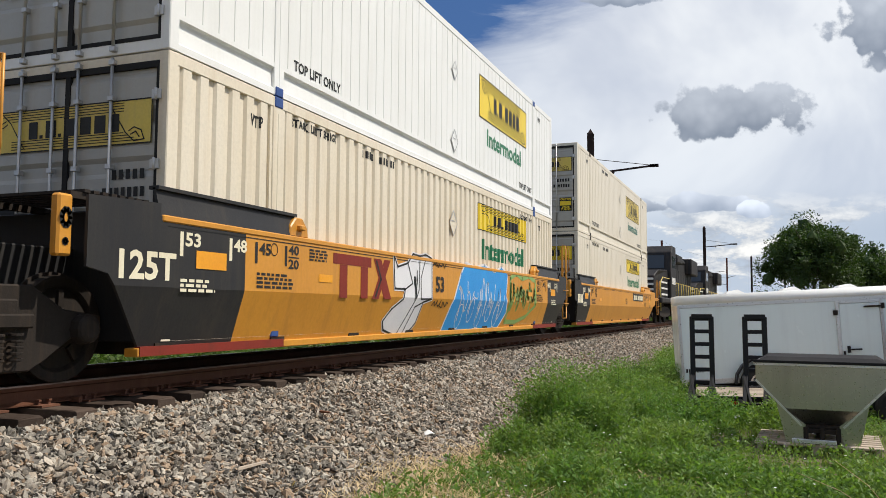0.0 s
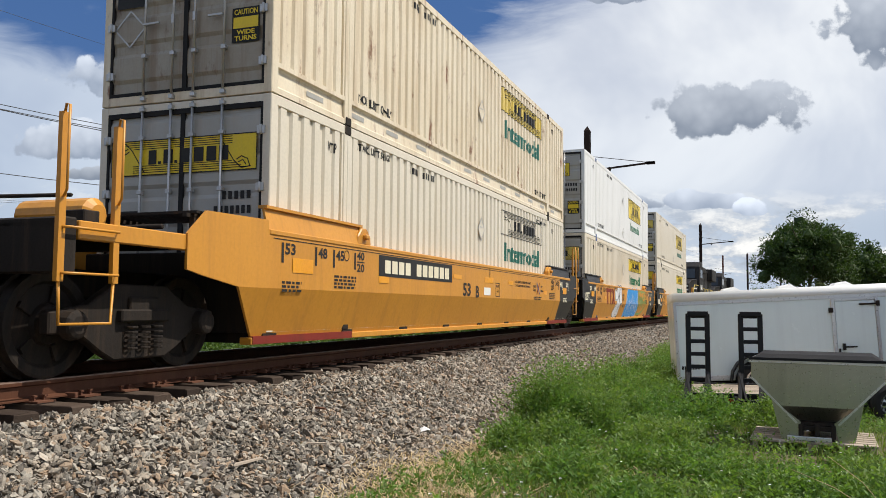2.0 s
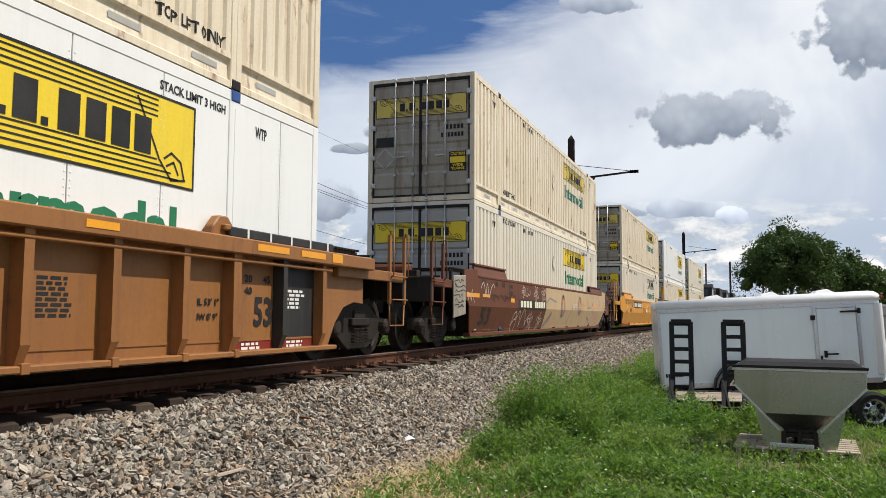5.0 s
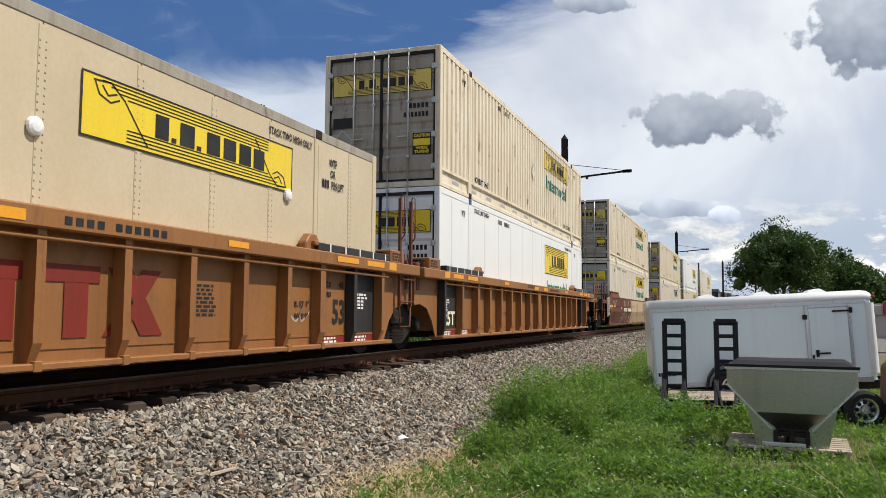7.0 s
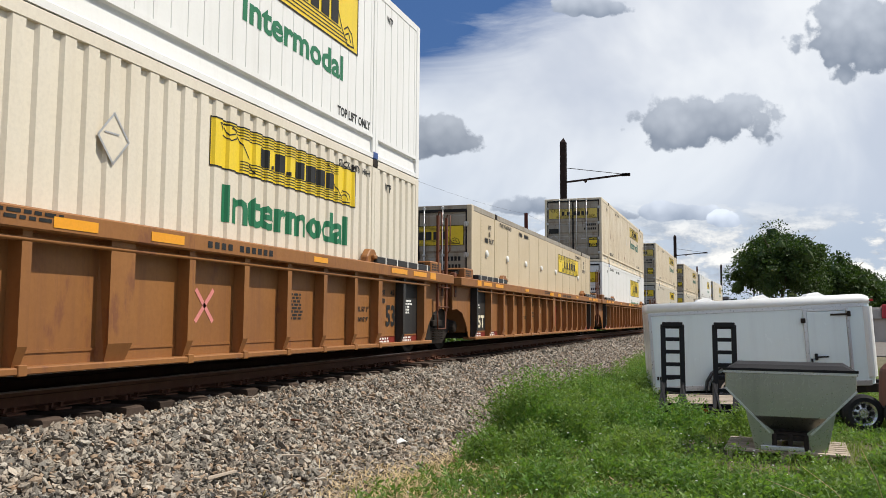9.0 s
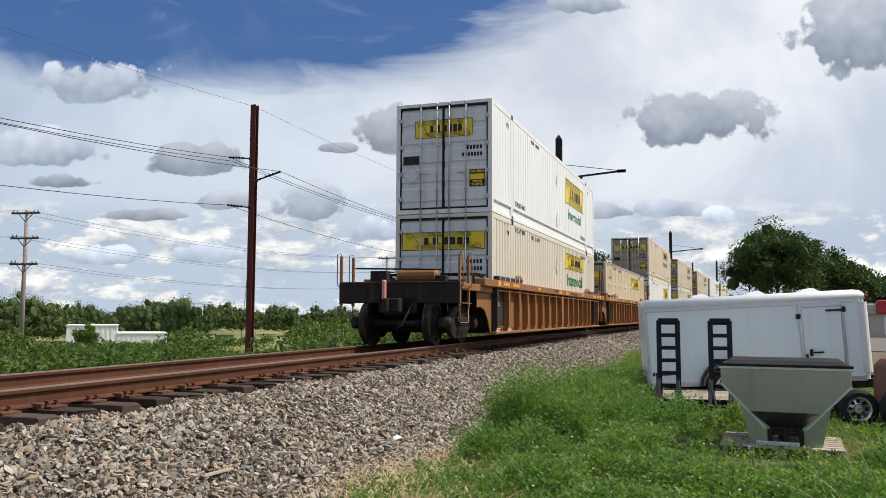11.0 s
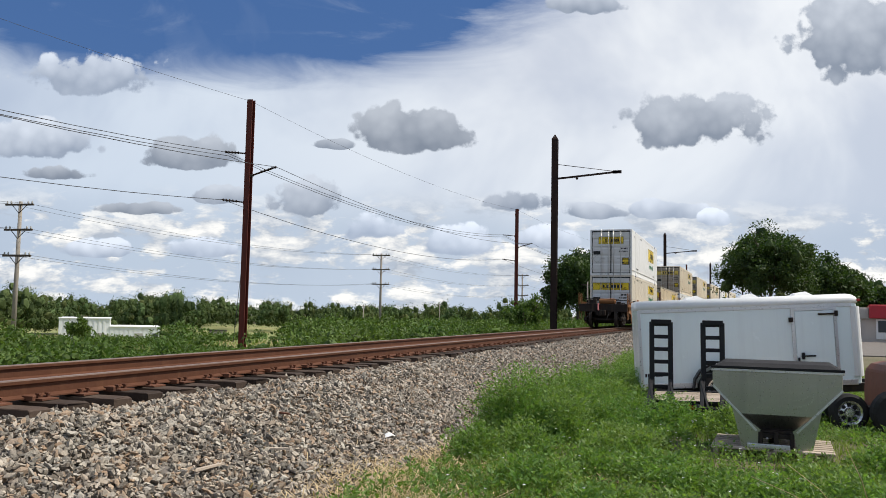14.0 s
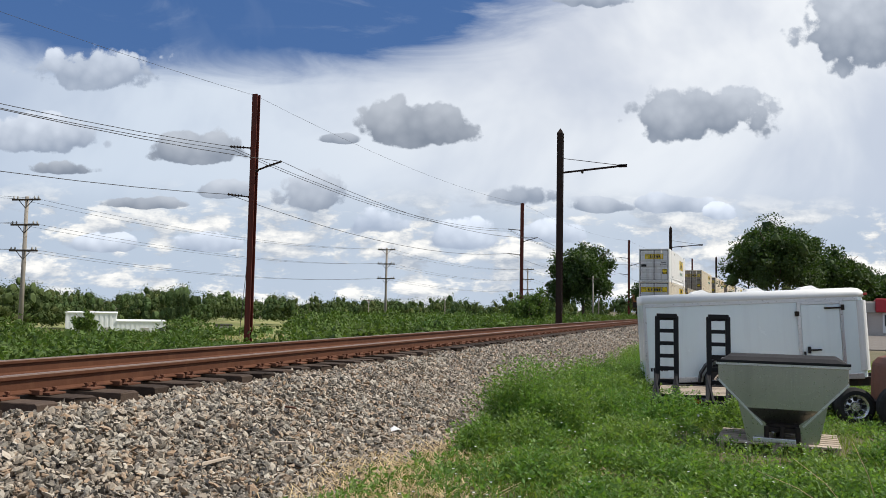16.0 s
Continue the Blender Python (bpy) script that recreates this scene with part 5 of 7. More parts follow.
def ladder(car, y, width, z0, z1, mat, x=1.40, lean=0.0):
    """Two posts with rungs and grab irons at a car's end."""
    for sx in (1, -1):
        s = Shape()
        for k, yy in enumerate((y - width / 2, y + width / 2)):
            s.bar((sx * x, yy, z0 + .35), (sx * x, yy + lean, z1 - .05), .07, .045)
            s.tube([(sx * (x + .03), yy, z1 - .75), (sx * (x + .09), yy - .03, z1 - .70), (sx * (x + .09), yy + lean - .03, z1), (sx * (x + .02), yy + lean, z1 + .02), (sx * x, yy + lean, z1 - .1)], .012, 6)
        for z in (z0 + .42, z0 + .80):
            s.tube([(sx * x, y - width / 2, z), (sx * (x + .07), y - width / 2 + .02, z), (sx * (x + .07), y + width / 2 - .02, z), (sx * x, y + width / 2, z)], .013, 6)
        s.tube([(sx * x, y - width / 2, z0 + .4), (sx * x, y - width / 2 + .02, z0), (sx * x, y + width / 2 - .02, z0), (sx * x, y + width / 2, z0 + .4)], .016, 6)
        s.part("ladder", mat, car, "end ladder with grab irons")


def coupler(car, sy, y):
    s = Shape().box((-.11, y - .5, .76), (.11, y + .25, .98)).box((-.17, y + .12, .72), (.17, y + .34, 1.02)).box((-.17, y + .3, .72), (-.05, y + .46, 1.02))
    if sy < 0:
        s.v = [(x, 2 * y - yy, z) for x, yy, z in s.v]
    s.part("coupler", GRIME, car, bevel=.02)
    s = Shape().tube([(.35, y - sy * .05, .95), (.32, y + sy * .15, .75), (.22, y + sy * .28, .45), (.10, y + sy * .34, .36)], .022, 7)
    s.part("brake_hose", RUBBER, car)


def open_end(car, sy, mat, y0=8.5, y1=11.05, z=1.36, ladders=True, ztop=2.15, deck_mat=None, back=.38):
    """The end of a car towards a coupling: deck over the bogie, end sill, rails."""
    deck_mat = deck_mat or GRIME
    a, b = sorted((sy * y0, sy * y1))
    s = Shape().box((-1.30, a, z - .05), (1.30, b, z))
    part("end_deck", s.mesh("end_deck", deck_mat, .01), None, car)
    for x in (-1.38, 1.38):
        Shape().box((x - .05, min(sy * y0, sy * (y1 - .17)), z - .15), (x + .05, max(sy * y0, sy * (y1 - .17)), z + .01)).part("deck_beam", mat, car, "", .01)
    Shape().box((-1.25, min(sy * 8.25, sy * 8.31), .35), (1.25, max(sy * 8.25, sy * 8.31), z - .06)).part("end_bulkhead", deck_mat, car, "", .01)
    e = sy * y1
    s = Shape().box((-1.42, min(e, e - sy * .16), .92), (1.42, max(e, e - sy * .16), z + .03)).box((-.45, min(e, e - sy * .3), .70), (.45, max(e, e - sy * .3), 1.05))
    s.part("end_sill", deck_mat, car, bevel=.015)
    s = Shape().box((-.30, a, .66), (.30, b, 1.02))
    s.part("centre_sill", deck_mat, car, bevel=.02)
    coupler(car, sy, e)
    # running board of open slats above the deck, on brackets
    s = Shape()
    for x in (-1.2, 0, 1.2):
        s.box((x - .03, min(sy * (y0 + .05), sy * (y0 + 1.0)), z + .22), (x + .03, max(sy * (y0 + .05), sy * (y0 + 1.0)), z + .26))
        for yy in (y0 + .15, y0 + .85):
            s.box((x - .03, sy * yy - .03, z), (x + .03, sy * yy + .03, z + .24))
    board = s.part("running_board", GRIME, car)
    for k in range(9):
        yy = sy * (y0 + .1 + k * .10)
        Shape().box((-1.30, yy - .03, z + .262), (1.30, yy + .03, z + .29)).part("slat", GRIME, board)
    # air tank and brake gear on the deck
    s = Shape().lathe([(-.5, 0), (-.5, .10), (-.44, .17), (.44, .17), (.5, .10), (.5, 0)], (.1, sy * (y0 + 1.55), z + .20), "x", 14)
    s.part("air_tank", mat, car)
    s = Shape().box((-.9, sy * (y0 + 1.9) - .12, z), (-.5, sy * (y0 + 1.9) + .12, z + .30)).box((.7, sy * (y0 + 2.0) - .1, z), (.95, sy * (y0 + 2.0) + .1, z + .18))
    s.tube([(-1.1, sy * (y0 + 1.2), z + .1), (1.1, sy * (y0 + 1.2), z + .1)], .03, 7).tube([(-1.2, sy * (y0 + 2.2), z + .35), (.9, sy * (y0 + 2.2), z + .30)], .022, 7)
    s.part("brake_gear", GRIME, car, bevel=.01)
    if ladders:
        ladder(car, sy * (y1 - back), .62, .50, ztop, mat)
    bogie(car, sy * 9.92)


def joint_end(car, sy, mat, dark, own_bogie, tall=0.0):
    """The end of a unit towards its shared bogie."""
    s = Shape()
    a, b = sorted((sy * 8.25, sy * 9.25))
    s.box((-1.25, min(sy * 8.25, sy * 8.32), .35), (1.25, max(sy * 8.25, sy * 8.32), 1.62))
    s.box((-.42, a, .75), (.42, b, 1.25)).box((-.34, min(sy * 9.1, sy * 9.75), .80), (.34, max(sy * 9.1, sy * 9.75), 1.10))
    s.part("end_bulkhead", dark, car, bevel=.015)
    s = Shape()
    s.box((-1.30, a, 1.60), (-1.24, b, 1.66)).box((1.24, a, 1.60), (1.30, b, 1.66)).box((-.03, a, 1.60), (.03, b, 1.66))
    board = s.part("running_board", GRIME, car)
    for k in range(8):
        yy = sy * (8.35 + k * .105)
        Shape().box((-1.32, yy - .033, 1.662), (1.32, yy + .033, 1.69)).part("slat", GRIME, board)
    for sx in (1, -1):
        # pierced bracket
        s = Shape().box((sx * 1.30 - .05, min(sy * 9.26, sy * 9.42), 1.10), (sx * 1.30 + .05, max(sy * 9.26, sy * 9.42), 1.62))
        s.part("jacking_bracket", mat, car, bevel=.02)
        Flat().ring(sy * 9.34, 1.42, .045, .05, 10, 1.5).ring(sy * 9.34, 1.22, .02, .03, 8).lay("slot", INK, car, "side", .004, "", None, False, 1.35) if sx > 0 else None
    if sy > 0:
        ladder(car, 9.08, .50, .46, 2.55 + tall, mat, 1.42)
    if own_bogie:
        bogie(car, sy * 9.74)


def connector(car, y, mat, z=1.50):
    """Inter-box lug on the top chord."""
    for sx in (1, -1):
        s = Shape().plate([(y - .22, z), (y + .22, z), (y + .20, z + .12), (y + .08, z + .24), (y - .08, z + .24), (y - .20, z + .12)], sx * 1.44 + (.0 if sx > 0 else .12), .12)
        s.box((sx * 1.40 - .08, y - .06, z + .08), (sx * 1.40 + .10, y + .06, z + .15))
        s.part("container_lug", mat, car, bevel=.015)


def solid_x(z):
    """Outer face of a slab-sided car: upright above the crease, drawn in below it."""
    return 1.45 if z >= .87 else 1.45 - (.87 - z) * .30


def slab_side(car, segs, bottom_mat, re, fe, far_mat):
    """Slab sides in coloured stretches: segs of (y0, y1, material, name)."""
    for y0, y1, mat, name in segs:
        up, lo = [], []
        rear, front = y0 <= -8.3, y1 >= 8.3
        up += [(-re, 1.02), (-re + .25, .97), (-8.87, .87)] if rear else [(y0, .87)]
        up += [(8.87, .87), (fe - .25, .97), (fe, 1.02)] if front else [(y1, .87)]
        up += [(fe, 1.63), (8.3, 1.66), (8.3, 1.545)] if front else [(y1, 1.545)]
        up += [(-8.3, 1.545), (-8.3, 1.66)] + ([(-re + .30, 1.64), (-re, 1.38)] if re > 9.5 else [(-re, 1.63)]) if rear else [(y0, 1.545)]
        lo += [(-8.87, .87), (-8.36, .30)] if rear else [(y0, .87), (y0, .30)]
        lo += [(8.36, .30), (8.87, .87)] if front else [(y1, .30), (y1, .87)]
        s = Shape().plate(up, 1.45, .03).plate(lo, solid_x, .03)
        ob = s.part(name, mat, car)
    w = Shape()
    for sx in (1, -1):
        w.box((sx * 1.40 - .06, -8.3, 1.49), (sx * 1.40 + .075, 8.3, 1.55)) if sx < 0 else w.box((1.30, -8.28, 1.49), (1.462, 8.28, 1.556))
    top = w.part("top_chord", segs[1][2] if len(segs) > 2 else segs[0][2], car, bevel=.012)
    b = Shape().box((1.15, -8.40, .215), (1.315, 8.40, .30))
    b.part("bottom_sill", bottom_mat, car, bevel=.01)
    f = Shape().box((-1.45, -8.9, .30), (-1.41, 8.9, 1.55)).box((-1.3, -8.35, .215), (-1.2, 8.35, .31))
    f.part("far_side", far_mat, car)
    for k in range(9):
        y = -8 + k * 2
        Shape().box((-1.3, y - .15, .22), (1.3, y + .15, .34)).part("floor_beam", GRIME, car)


def guard(car, y0, y1, mat, z=1.55, rise=.27):
    """Flared sheet that guides boxes into the well."""
    for sx in (1, -1):
        s = Shape().add([(sx * 1.44, y0, z), (sx * 1.44, y1, z), (sx * 1.37, y1, z + rise), (sx * 1.37, y0, z + rise),
                         (sx * 1.41, y0, z), (sx * 1.41, y1, z), (sx * 1.34, y1, z + rise), (sx * 1.34, y0, z + rise)],
                        [(0, 1, 2, 3), (7, 6, 5, 4), (0, 4, 5, 1), (1, 5, 6, 2), (2, 6, 7, 3), (3, 7, 4, 0)])
        s.box((sx * 1.355 - .06, y0, z + rise - .02), (sx * 1.355 + .06, y1, z + rise + .015))
        s.part("guide_plate", mat, car)


def flower(f, a, b, r, w, turn=0.0):
    pts = []
    for i in range(60):
        t = i / 60 * 2 * math.pi
        q = r * (.62 + .38 * math.cos(5 * t)) + r * .05
        pts.append((a + q * math.cos(t + turn) * 1.1, b + q * math.sin(t + turn)))
    f.line(pts, w, True)
    f.ring(a, b, r * .2, w * .9, 8)


def squiggle(f, a, b, width, height, w, seed, n=14):
    r = random.Random(seed)
    pts = [(a + width * i / n + r.uniform(-1.1, 1.1) * width / n, b + height * (.5 + .5 * r.uniform(.35, 1) * math.sin(i * 2.0 + r.uniform(-.9, .9)))) for i in range(n + 1)]
    smooth_ = []
    for k in range(n):
        p0, p1, p2, p3 = pts[max(k - 1, 0)], pts[k], pts[k + 1], pts[min(k + 2, n)]
        for j in range(5):
            t = j / 5
            smooth_.append(tuple(.5 * (2 * b + (c - a) * t + (2 * a - 5 * b + 4 * c - d) * t * t + (3 * b - a - 3 * c + d) * t ** 3) for a, b, c, d in zip(p0, p1, p2, p3)))
    f.line(smooth_, w)


def marks(car, f, mat, label="", x=1.45, name="lettering", lift=.004):
    f.lay(name, mat, car, "side", lift, label, None, False, x)


def small_print(f, a, b, width, rows, h=.035, seed=1):
    """Rows of plain bars for writing too small to read."""
    r = random.Random(seed)
    f.tiny = True
    for k in range(rows):
        x = a
        end = a + width * r.uniform(.75, 1.0)
        while x < end:
            w = r.uniform(.05, .14)
            f.rect(x, min(x + w, end), b - k * h * 1.6, b - k * h * 1.6 + h)
            x += w + .03


def scale_marks(car, mat, mat_out, side):
    """Length marks at a car's end: 53 48 45 40/20, mirrored at the front."""
    for n, y, m in (("53", 8.0, mat), ("48", 7.2, mat), ("45", 6.72, mat_out), ("40", 6.1, mat_out)):
        f = Flat()
        y = side * y
        f.rect(y - .02, y + .03, 1.18, 1.42)
        a = y + .06 if side < 0 else y - .30
        if n == "40":
            f.word("40", a, a + .24, 1.32, 1.44).rect(a, a + .24, 1.285, 1.30).word("20", a, a + .24, 1.15, 1.27)
        else:
            f.word(n, a, a + .24, 1.28, 1.42)
        marks(car, f, m)


def orange_car(label, black_rear, black_front, rear, front, seed):
    car = thing("well_car", label, "railway wagon", "well cars of the train")
    segs, y0, y1 = [], -9.6, 9.6
    if black_rear:
        segs.append((-9.6, -6.92, BLACK, "end_panel"))
        y0 = -6.92
    if black_front:
        y1 = 6.92
    segs.append((y0, y1, ORANGE, "side_panel"))
    if black_front:
        segs.append((6.92, 9.6, BLACK, "end_panel"))
    re, fe = (9.2 if black_rear else 9.75), (9.2 if black_front else 9.75)
    slab_side(car, segs if len(segs) > 2 else segs + [], ORANGE, re, fe, ORANGE)
    for c in car.children:
        if c.name.startswith("top_chord"):
            c.data.materials[0] = ORANGE
    for sy, blk in ((-1, black_rear), (1, black_front)):
        guard(car, *sorted((sy * 5.8, sy * 8.3)), BLACK if blk else ORANGE)
        connector(car, sy * 5.78, ORANGE, 1.55)
        Shape().box((1.25, min(sy * 5.9, sy * 8.38), .222), (1.322, max(sy * 5.9, sy * 8.38), .312)).part("jacking_pad", MAROON, car, "maroon jacking pad")
        scale_marks(car, PALE_INK if blk else INK, INK, sy)
        f = Flat().rect(*sorted((sy * 7.77, sy * 7.27)), 1.07, 1.25)
        f.rect(*sorted((sy * 5.3, sy * 4.95)), 1.02, 1.12)
        marks(car, f, AMBER, "amber reflector panel", name="reflector", lift=.007)
        f = Flat()
        small_print(f, -8.0 if sy < 0 else 7.35, .93, .55, 3, .03, seed)
        marks(car, f, PALE_INK if blk else INK)
        f = Flat()
        small_print(f, -6.7 if sy < 0 else 5.6, 1.05, .8, 4, .03, seed + 1)
        f.ring(sy * 6.35, 1.36, .07, .012)
        marks(car, f, INK)
        (open_end(car, sy, ORANGE, y1=11.30, ztop=2.30, back=.30) if (rear if sy < 0 else front) == "open" else joint_end(car, sy, ORANGE, BLACK if blk else ORANGE, (rear if sy < 0 else front) == "bogie"))
    # rub line along the chord and rivet line
    f = Flat().rect(-8.2, 8.2, 1.452, 1.462)
    marks(car, f, INK)
    return car


def maroon_emblem(car, a0, a1, b0, b1, x=1.45):
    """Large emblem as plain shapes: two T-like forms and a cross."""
    W, H = a1 - a0, b1 - b0
    strokes = [[(0, .76), (.62, .76), (.62, 1), (0, 1)], [(.10, 0), (.22, 0), (.22, .755), (.10, .755)], [(.44, 0), (.56, 0), (.56, .755), (.44, .755)],
               [(.86, 0), (1, 0), (.80, 1), (.66, 1)], [(.64, 0), (.76, 0), (.812, .238), (.755, .524)], [(.829, .857), (.886, .571), (.98, 1), (.86, 1)]]
    for pts in strokes:
        marks(car, Flat().poly([(a0 + W * u, b0 + H * v) for u, v in pts]), MAROON, "faded maroon emblem stroke", x, "emblem")
    g = Flat().line([(a0 + W * .70, b0 + H * .06), (a0 + W * .80, b0 + H * .5), (a0 + W * .71, b0 + H * .94)], W * .022)
    marks(car, g, INK, "", x, "emblem_line", .007)


def graffiti_shoe(car):
    base = solid_x
    out = [(-3.0, 1.52), (-2.85, 1.34), (-2.45, 1.42), (-2.25, 1.58), (-1.95, 1.56), (-1.7, 1.60), (-1.42, 1.55), (-1.40, .86), (-1.75, .80), (-1.85, .45), (-2.1, .27), (-2.45, .25), (-2.75, .30),
           (-3.05, .36), (-3.15, .50), (-2.95, .68), (-2.6, .84), (-2.55, 1.0), (-2.95, 1.0)]
    Flat().line(out, .07, True).lay("graffiti_halo", SPRAY_WHITE, car, "side", .005, "", None, False, base)
    Flat().poly(out).lay("graffiti_shape", SPRAY_WHITE, car, "side", .004, "white balloon-shaped graffiti", None, False, base)
    f = Flat().line(out, .03, True)
    f.line([(-2.45, 1.42), (-2.25, 1.1), (-2.6, .98)], .025).line([(-1.95, 1.56), (-1.98, 1.0), (-2.2, .7), (-2.5, .3)], .025).line([(-1.75, .80), (-2.05, .72), (-2.3, .28)], .025)
    f.line([(-1.72, 1.5), (-1.9, 1.2), (-1.88, .85), (-1.45, .86)], .025)
    f.lay("graffiti_outline", INK, car, "side", .008, "", None, False, base)
    f = Flat()
    squiggle(f, -2.18, .8, .12, .6, .02, 4, 8)
    f.word("53", -1.22, -.82, .98, 1.26)
    squiggle(f, -1.35, 1.40, .6, .12, .02, 8)
    squiggle(f, -1.35, .68, .75, .20, .022, 9)
    f.lay("graffiti_tag", INK, car, "side", .009, "", None, False, base)


def graffiti_blue(car):
    base = solid_x
    body = [(-.55, .24), (-.35, .75), (.10, 1.35), (.35, 1.56), (.9, 1.50), (1.5, 1.58), (2.2, 1.46), (2.7, 1.60), (3.15, 1.46), (3.05, 1.0), (3.25, .62), (2.9, .30), (2.2, .24), (1.4, .33), (.7, .24), (.1, .30)]
    Flat().line(body, .09, True).lay("graffiti_halo", SPRAY_WHITE, car, "side", .0045, "", None, False, base)
    Flat().poly(body).lay("graffiti_shape", BLUE, car, "side", .006, "blue bubble-letter graffiti", None, False, base)
    f = Flat()
    for k in range(5):
        squiggle(f, -.1 + k * .6, .34, .55, 1.05, .03, 20 + k, 7)
        f.ring(.2 + k * .58, .55 + .12 * (k % 2), .16, .02, 10, 1.5)
    f.lay("graffiti_outline", SPRAY_WHITE, car, "side", .009, "", None, False, base)
    green = [(3.35, .42), (3.4, 1.40), (3.9, 1.52), (4.4, 1.42), (5.0, 1.50), (5.6, 1.40), (5.7, .8), (5.0, .52), (4.2, .40)]
    f = Flat()
    for k in range(5):
        squiggle(f, 3.4 + k * .45, .5, .42, .9, .10, 40 + k, 5)
    f.line(green, .10, True)
    f.lay("graffiti_letters", SPRAY_GREEN, car, "side", .0045, "green scrawled graffiti", None, False, base)


def car_white_graffiti():
    car = orange_car("orange well car with black ends, white and blue graffiti", True, True, "bogie", "plain", 3)
    maroon_emblem(car, -4.93, -3.08, .83, 1.42)
    graffiti_shoe(car)
    graffiti_blue(car)
    f = Flat().word("125T", -8.83, -8.07, .93, 1.20)
    marks(car, f, PALE_INK, "cream lettering")
    f = Flat()
    small_print(f, -5.55, 1.40, .5, 4, .025, 5)
    marks(car, f, INK)
    return car


def car_numbered():
    car = orange_car("orange well car with black front end and number panel", False, True, "open", "plain", 7)
    Flat().rect(-5.31, -2.13, 1.12, 1.44).lay("number_panel", INK, car, "side", .004, "black number panel", None, False, 1.45)
    f = Flat().bars(-5.1, -4.05, 1.17, 1.37, 4, .22).bars(-3.85, -2.25, 1.17, 1.37, 6, .22)
    marks(car, f, PALE_INK, "", lift=.008)
    f = Flat().word("53", -1.51, -1.05, .88, 1.14).word("B", -.74, -.52, .86, 1.10)
    f.word("LD LIMIT 119500 PER UNIT", 2.2, 3.6, 1.24, 1.30).word("20 FT CONTAINER LIMIT 57500 EACH", 2.2, 3.55, 1.16, 1.21)
    f.border(.62, .92, .90, 1.20, .015).word("PLATE", .66, .88, 1.10, 1.15).word("H", .72, .82, .98, 1.06)
    f.rect(.18, .22, 1.30, 1.52)
    marks(car, f, INK, "black lettering")
    Flat().rect(-.2, .25, .92, 1.08).lay("notice", WHITE_INK, car, "side", .004, "", None, False, 1.45)
    Flat().rect(-.15, .45, 1.18, 1.30).rect(1.6, 2.0, 1.18, 1.28).rect(-2.05, -1.6, 1.20, 1.28).lay("reflector", AMBER, car, "side", .006, "amber reflector panel", None, False, 1.45)
    f = Flat().line([(4.22, 1.02), (4.5, 1.30)], .05)
    marks(car, f, MAROON)
    f = Flat().line([(4.22, 1.30), (4.5, 1.02)], .05)
    marks(car, f, LUG, lift=.006)
    f = Flat().word("next", 3.86, 4.12, 1.18, 1.25).word("load", 3.86, 4.12, 1.08, 1.16).word("any", 4.62, 4.82, 1.17, 1.24).word("road", 4.62, 4.88, 1.08, 1.15)
    small_print(f, 3.9, .92, .9, 2, .03, 33)
    marks(car, f, INK)
    return car


def car_lead():
    car = orange_car("orange well car with black rear end behind the engine", True, False, "bogie", "open", 9)
    Flat().rect(2.3, 5.4, 1.12, 1.44).lay("number_panel", INK, car, "side", .004, "black number panel", None, False, 1.45)
    f = Flat().bars(2.5, 3.5, 1.17, 1.37, 4, .22).bars(3.7, 5.25, 1.17, 1.37, 6, .22)
    f.bars(-8.83, -8.07, .93, 1.20, 4, .2)
    marks(car, f, PALE_INK, "", lift=.008)
    marks(car, Flat().word("53", .3, .7, .95, 1.2), INK)
    return car


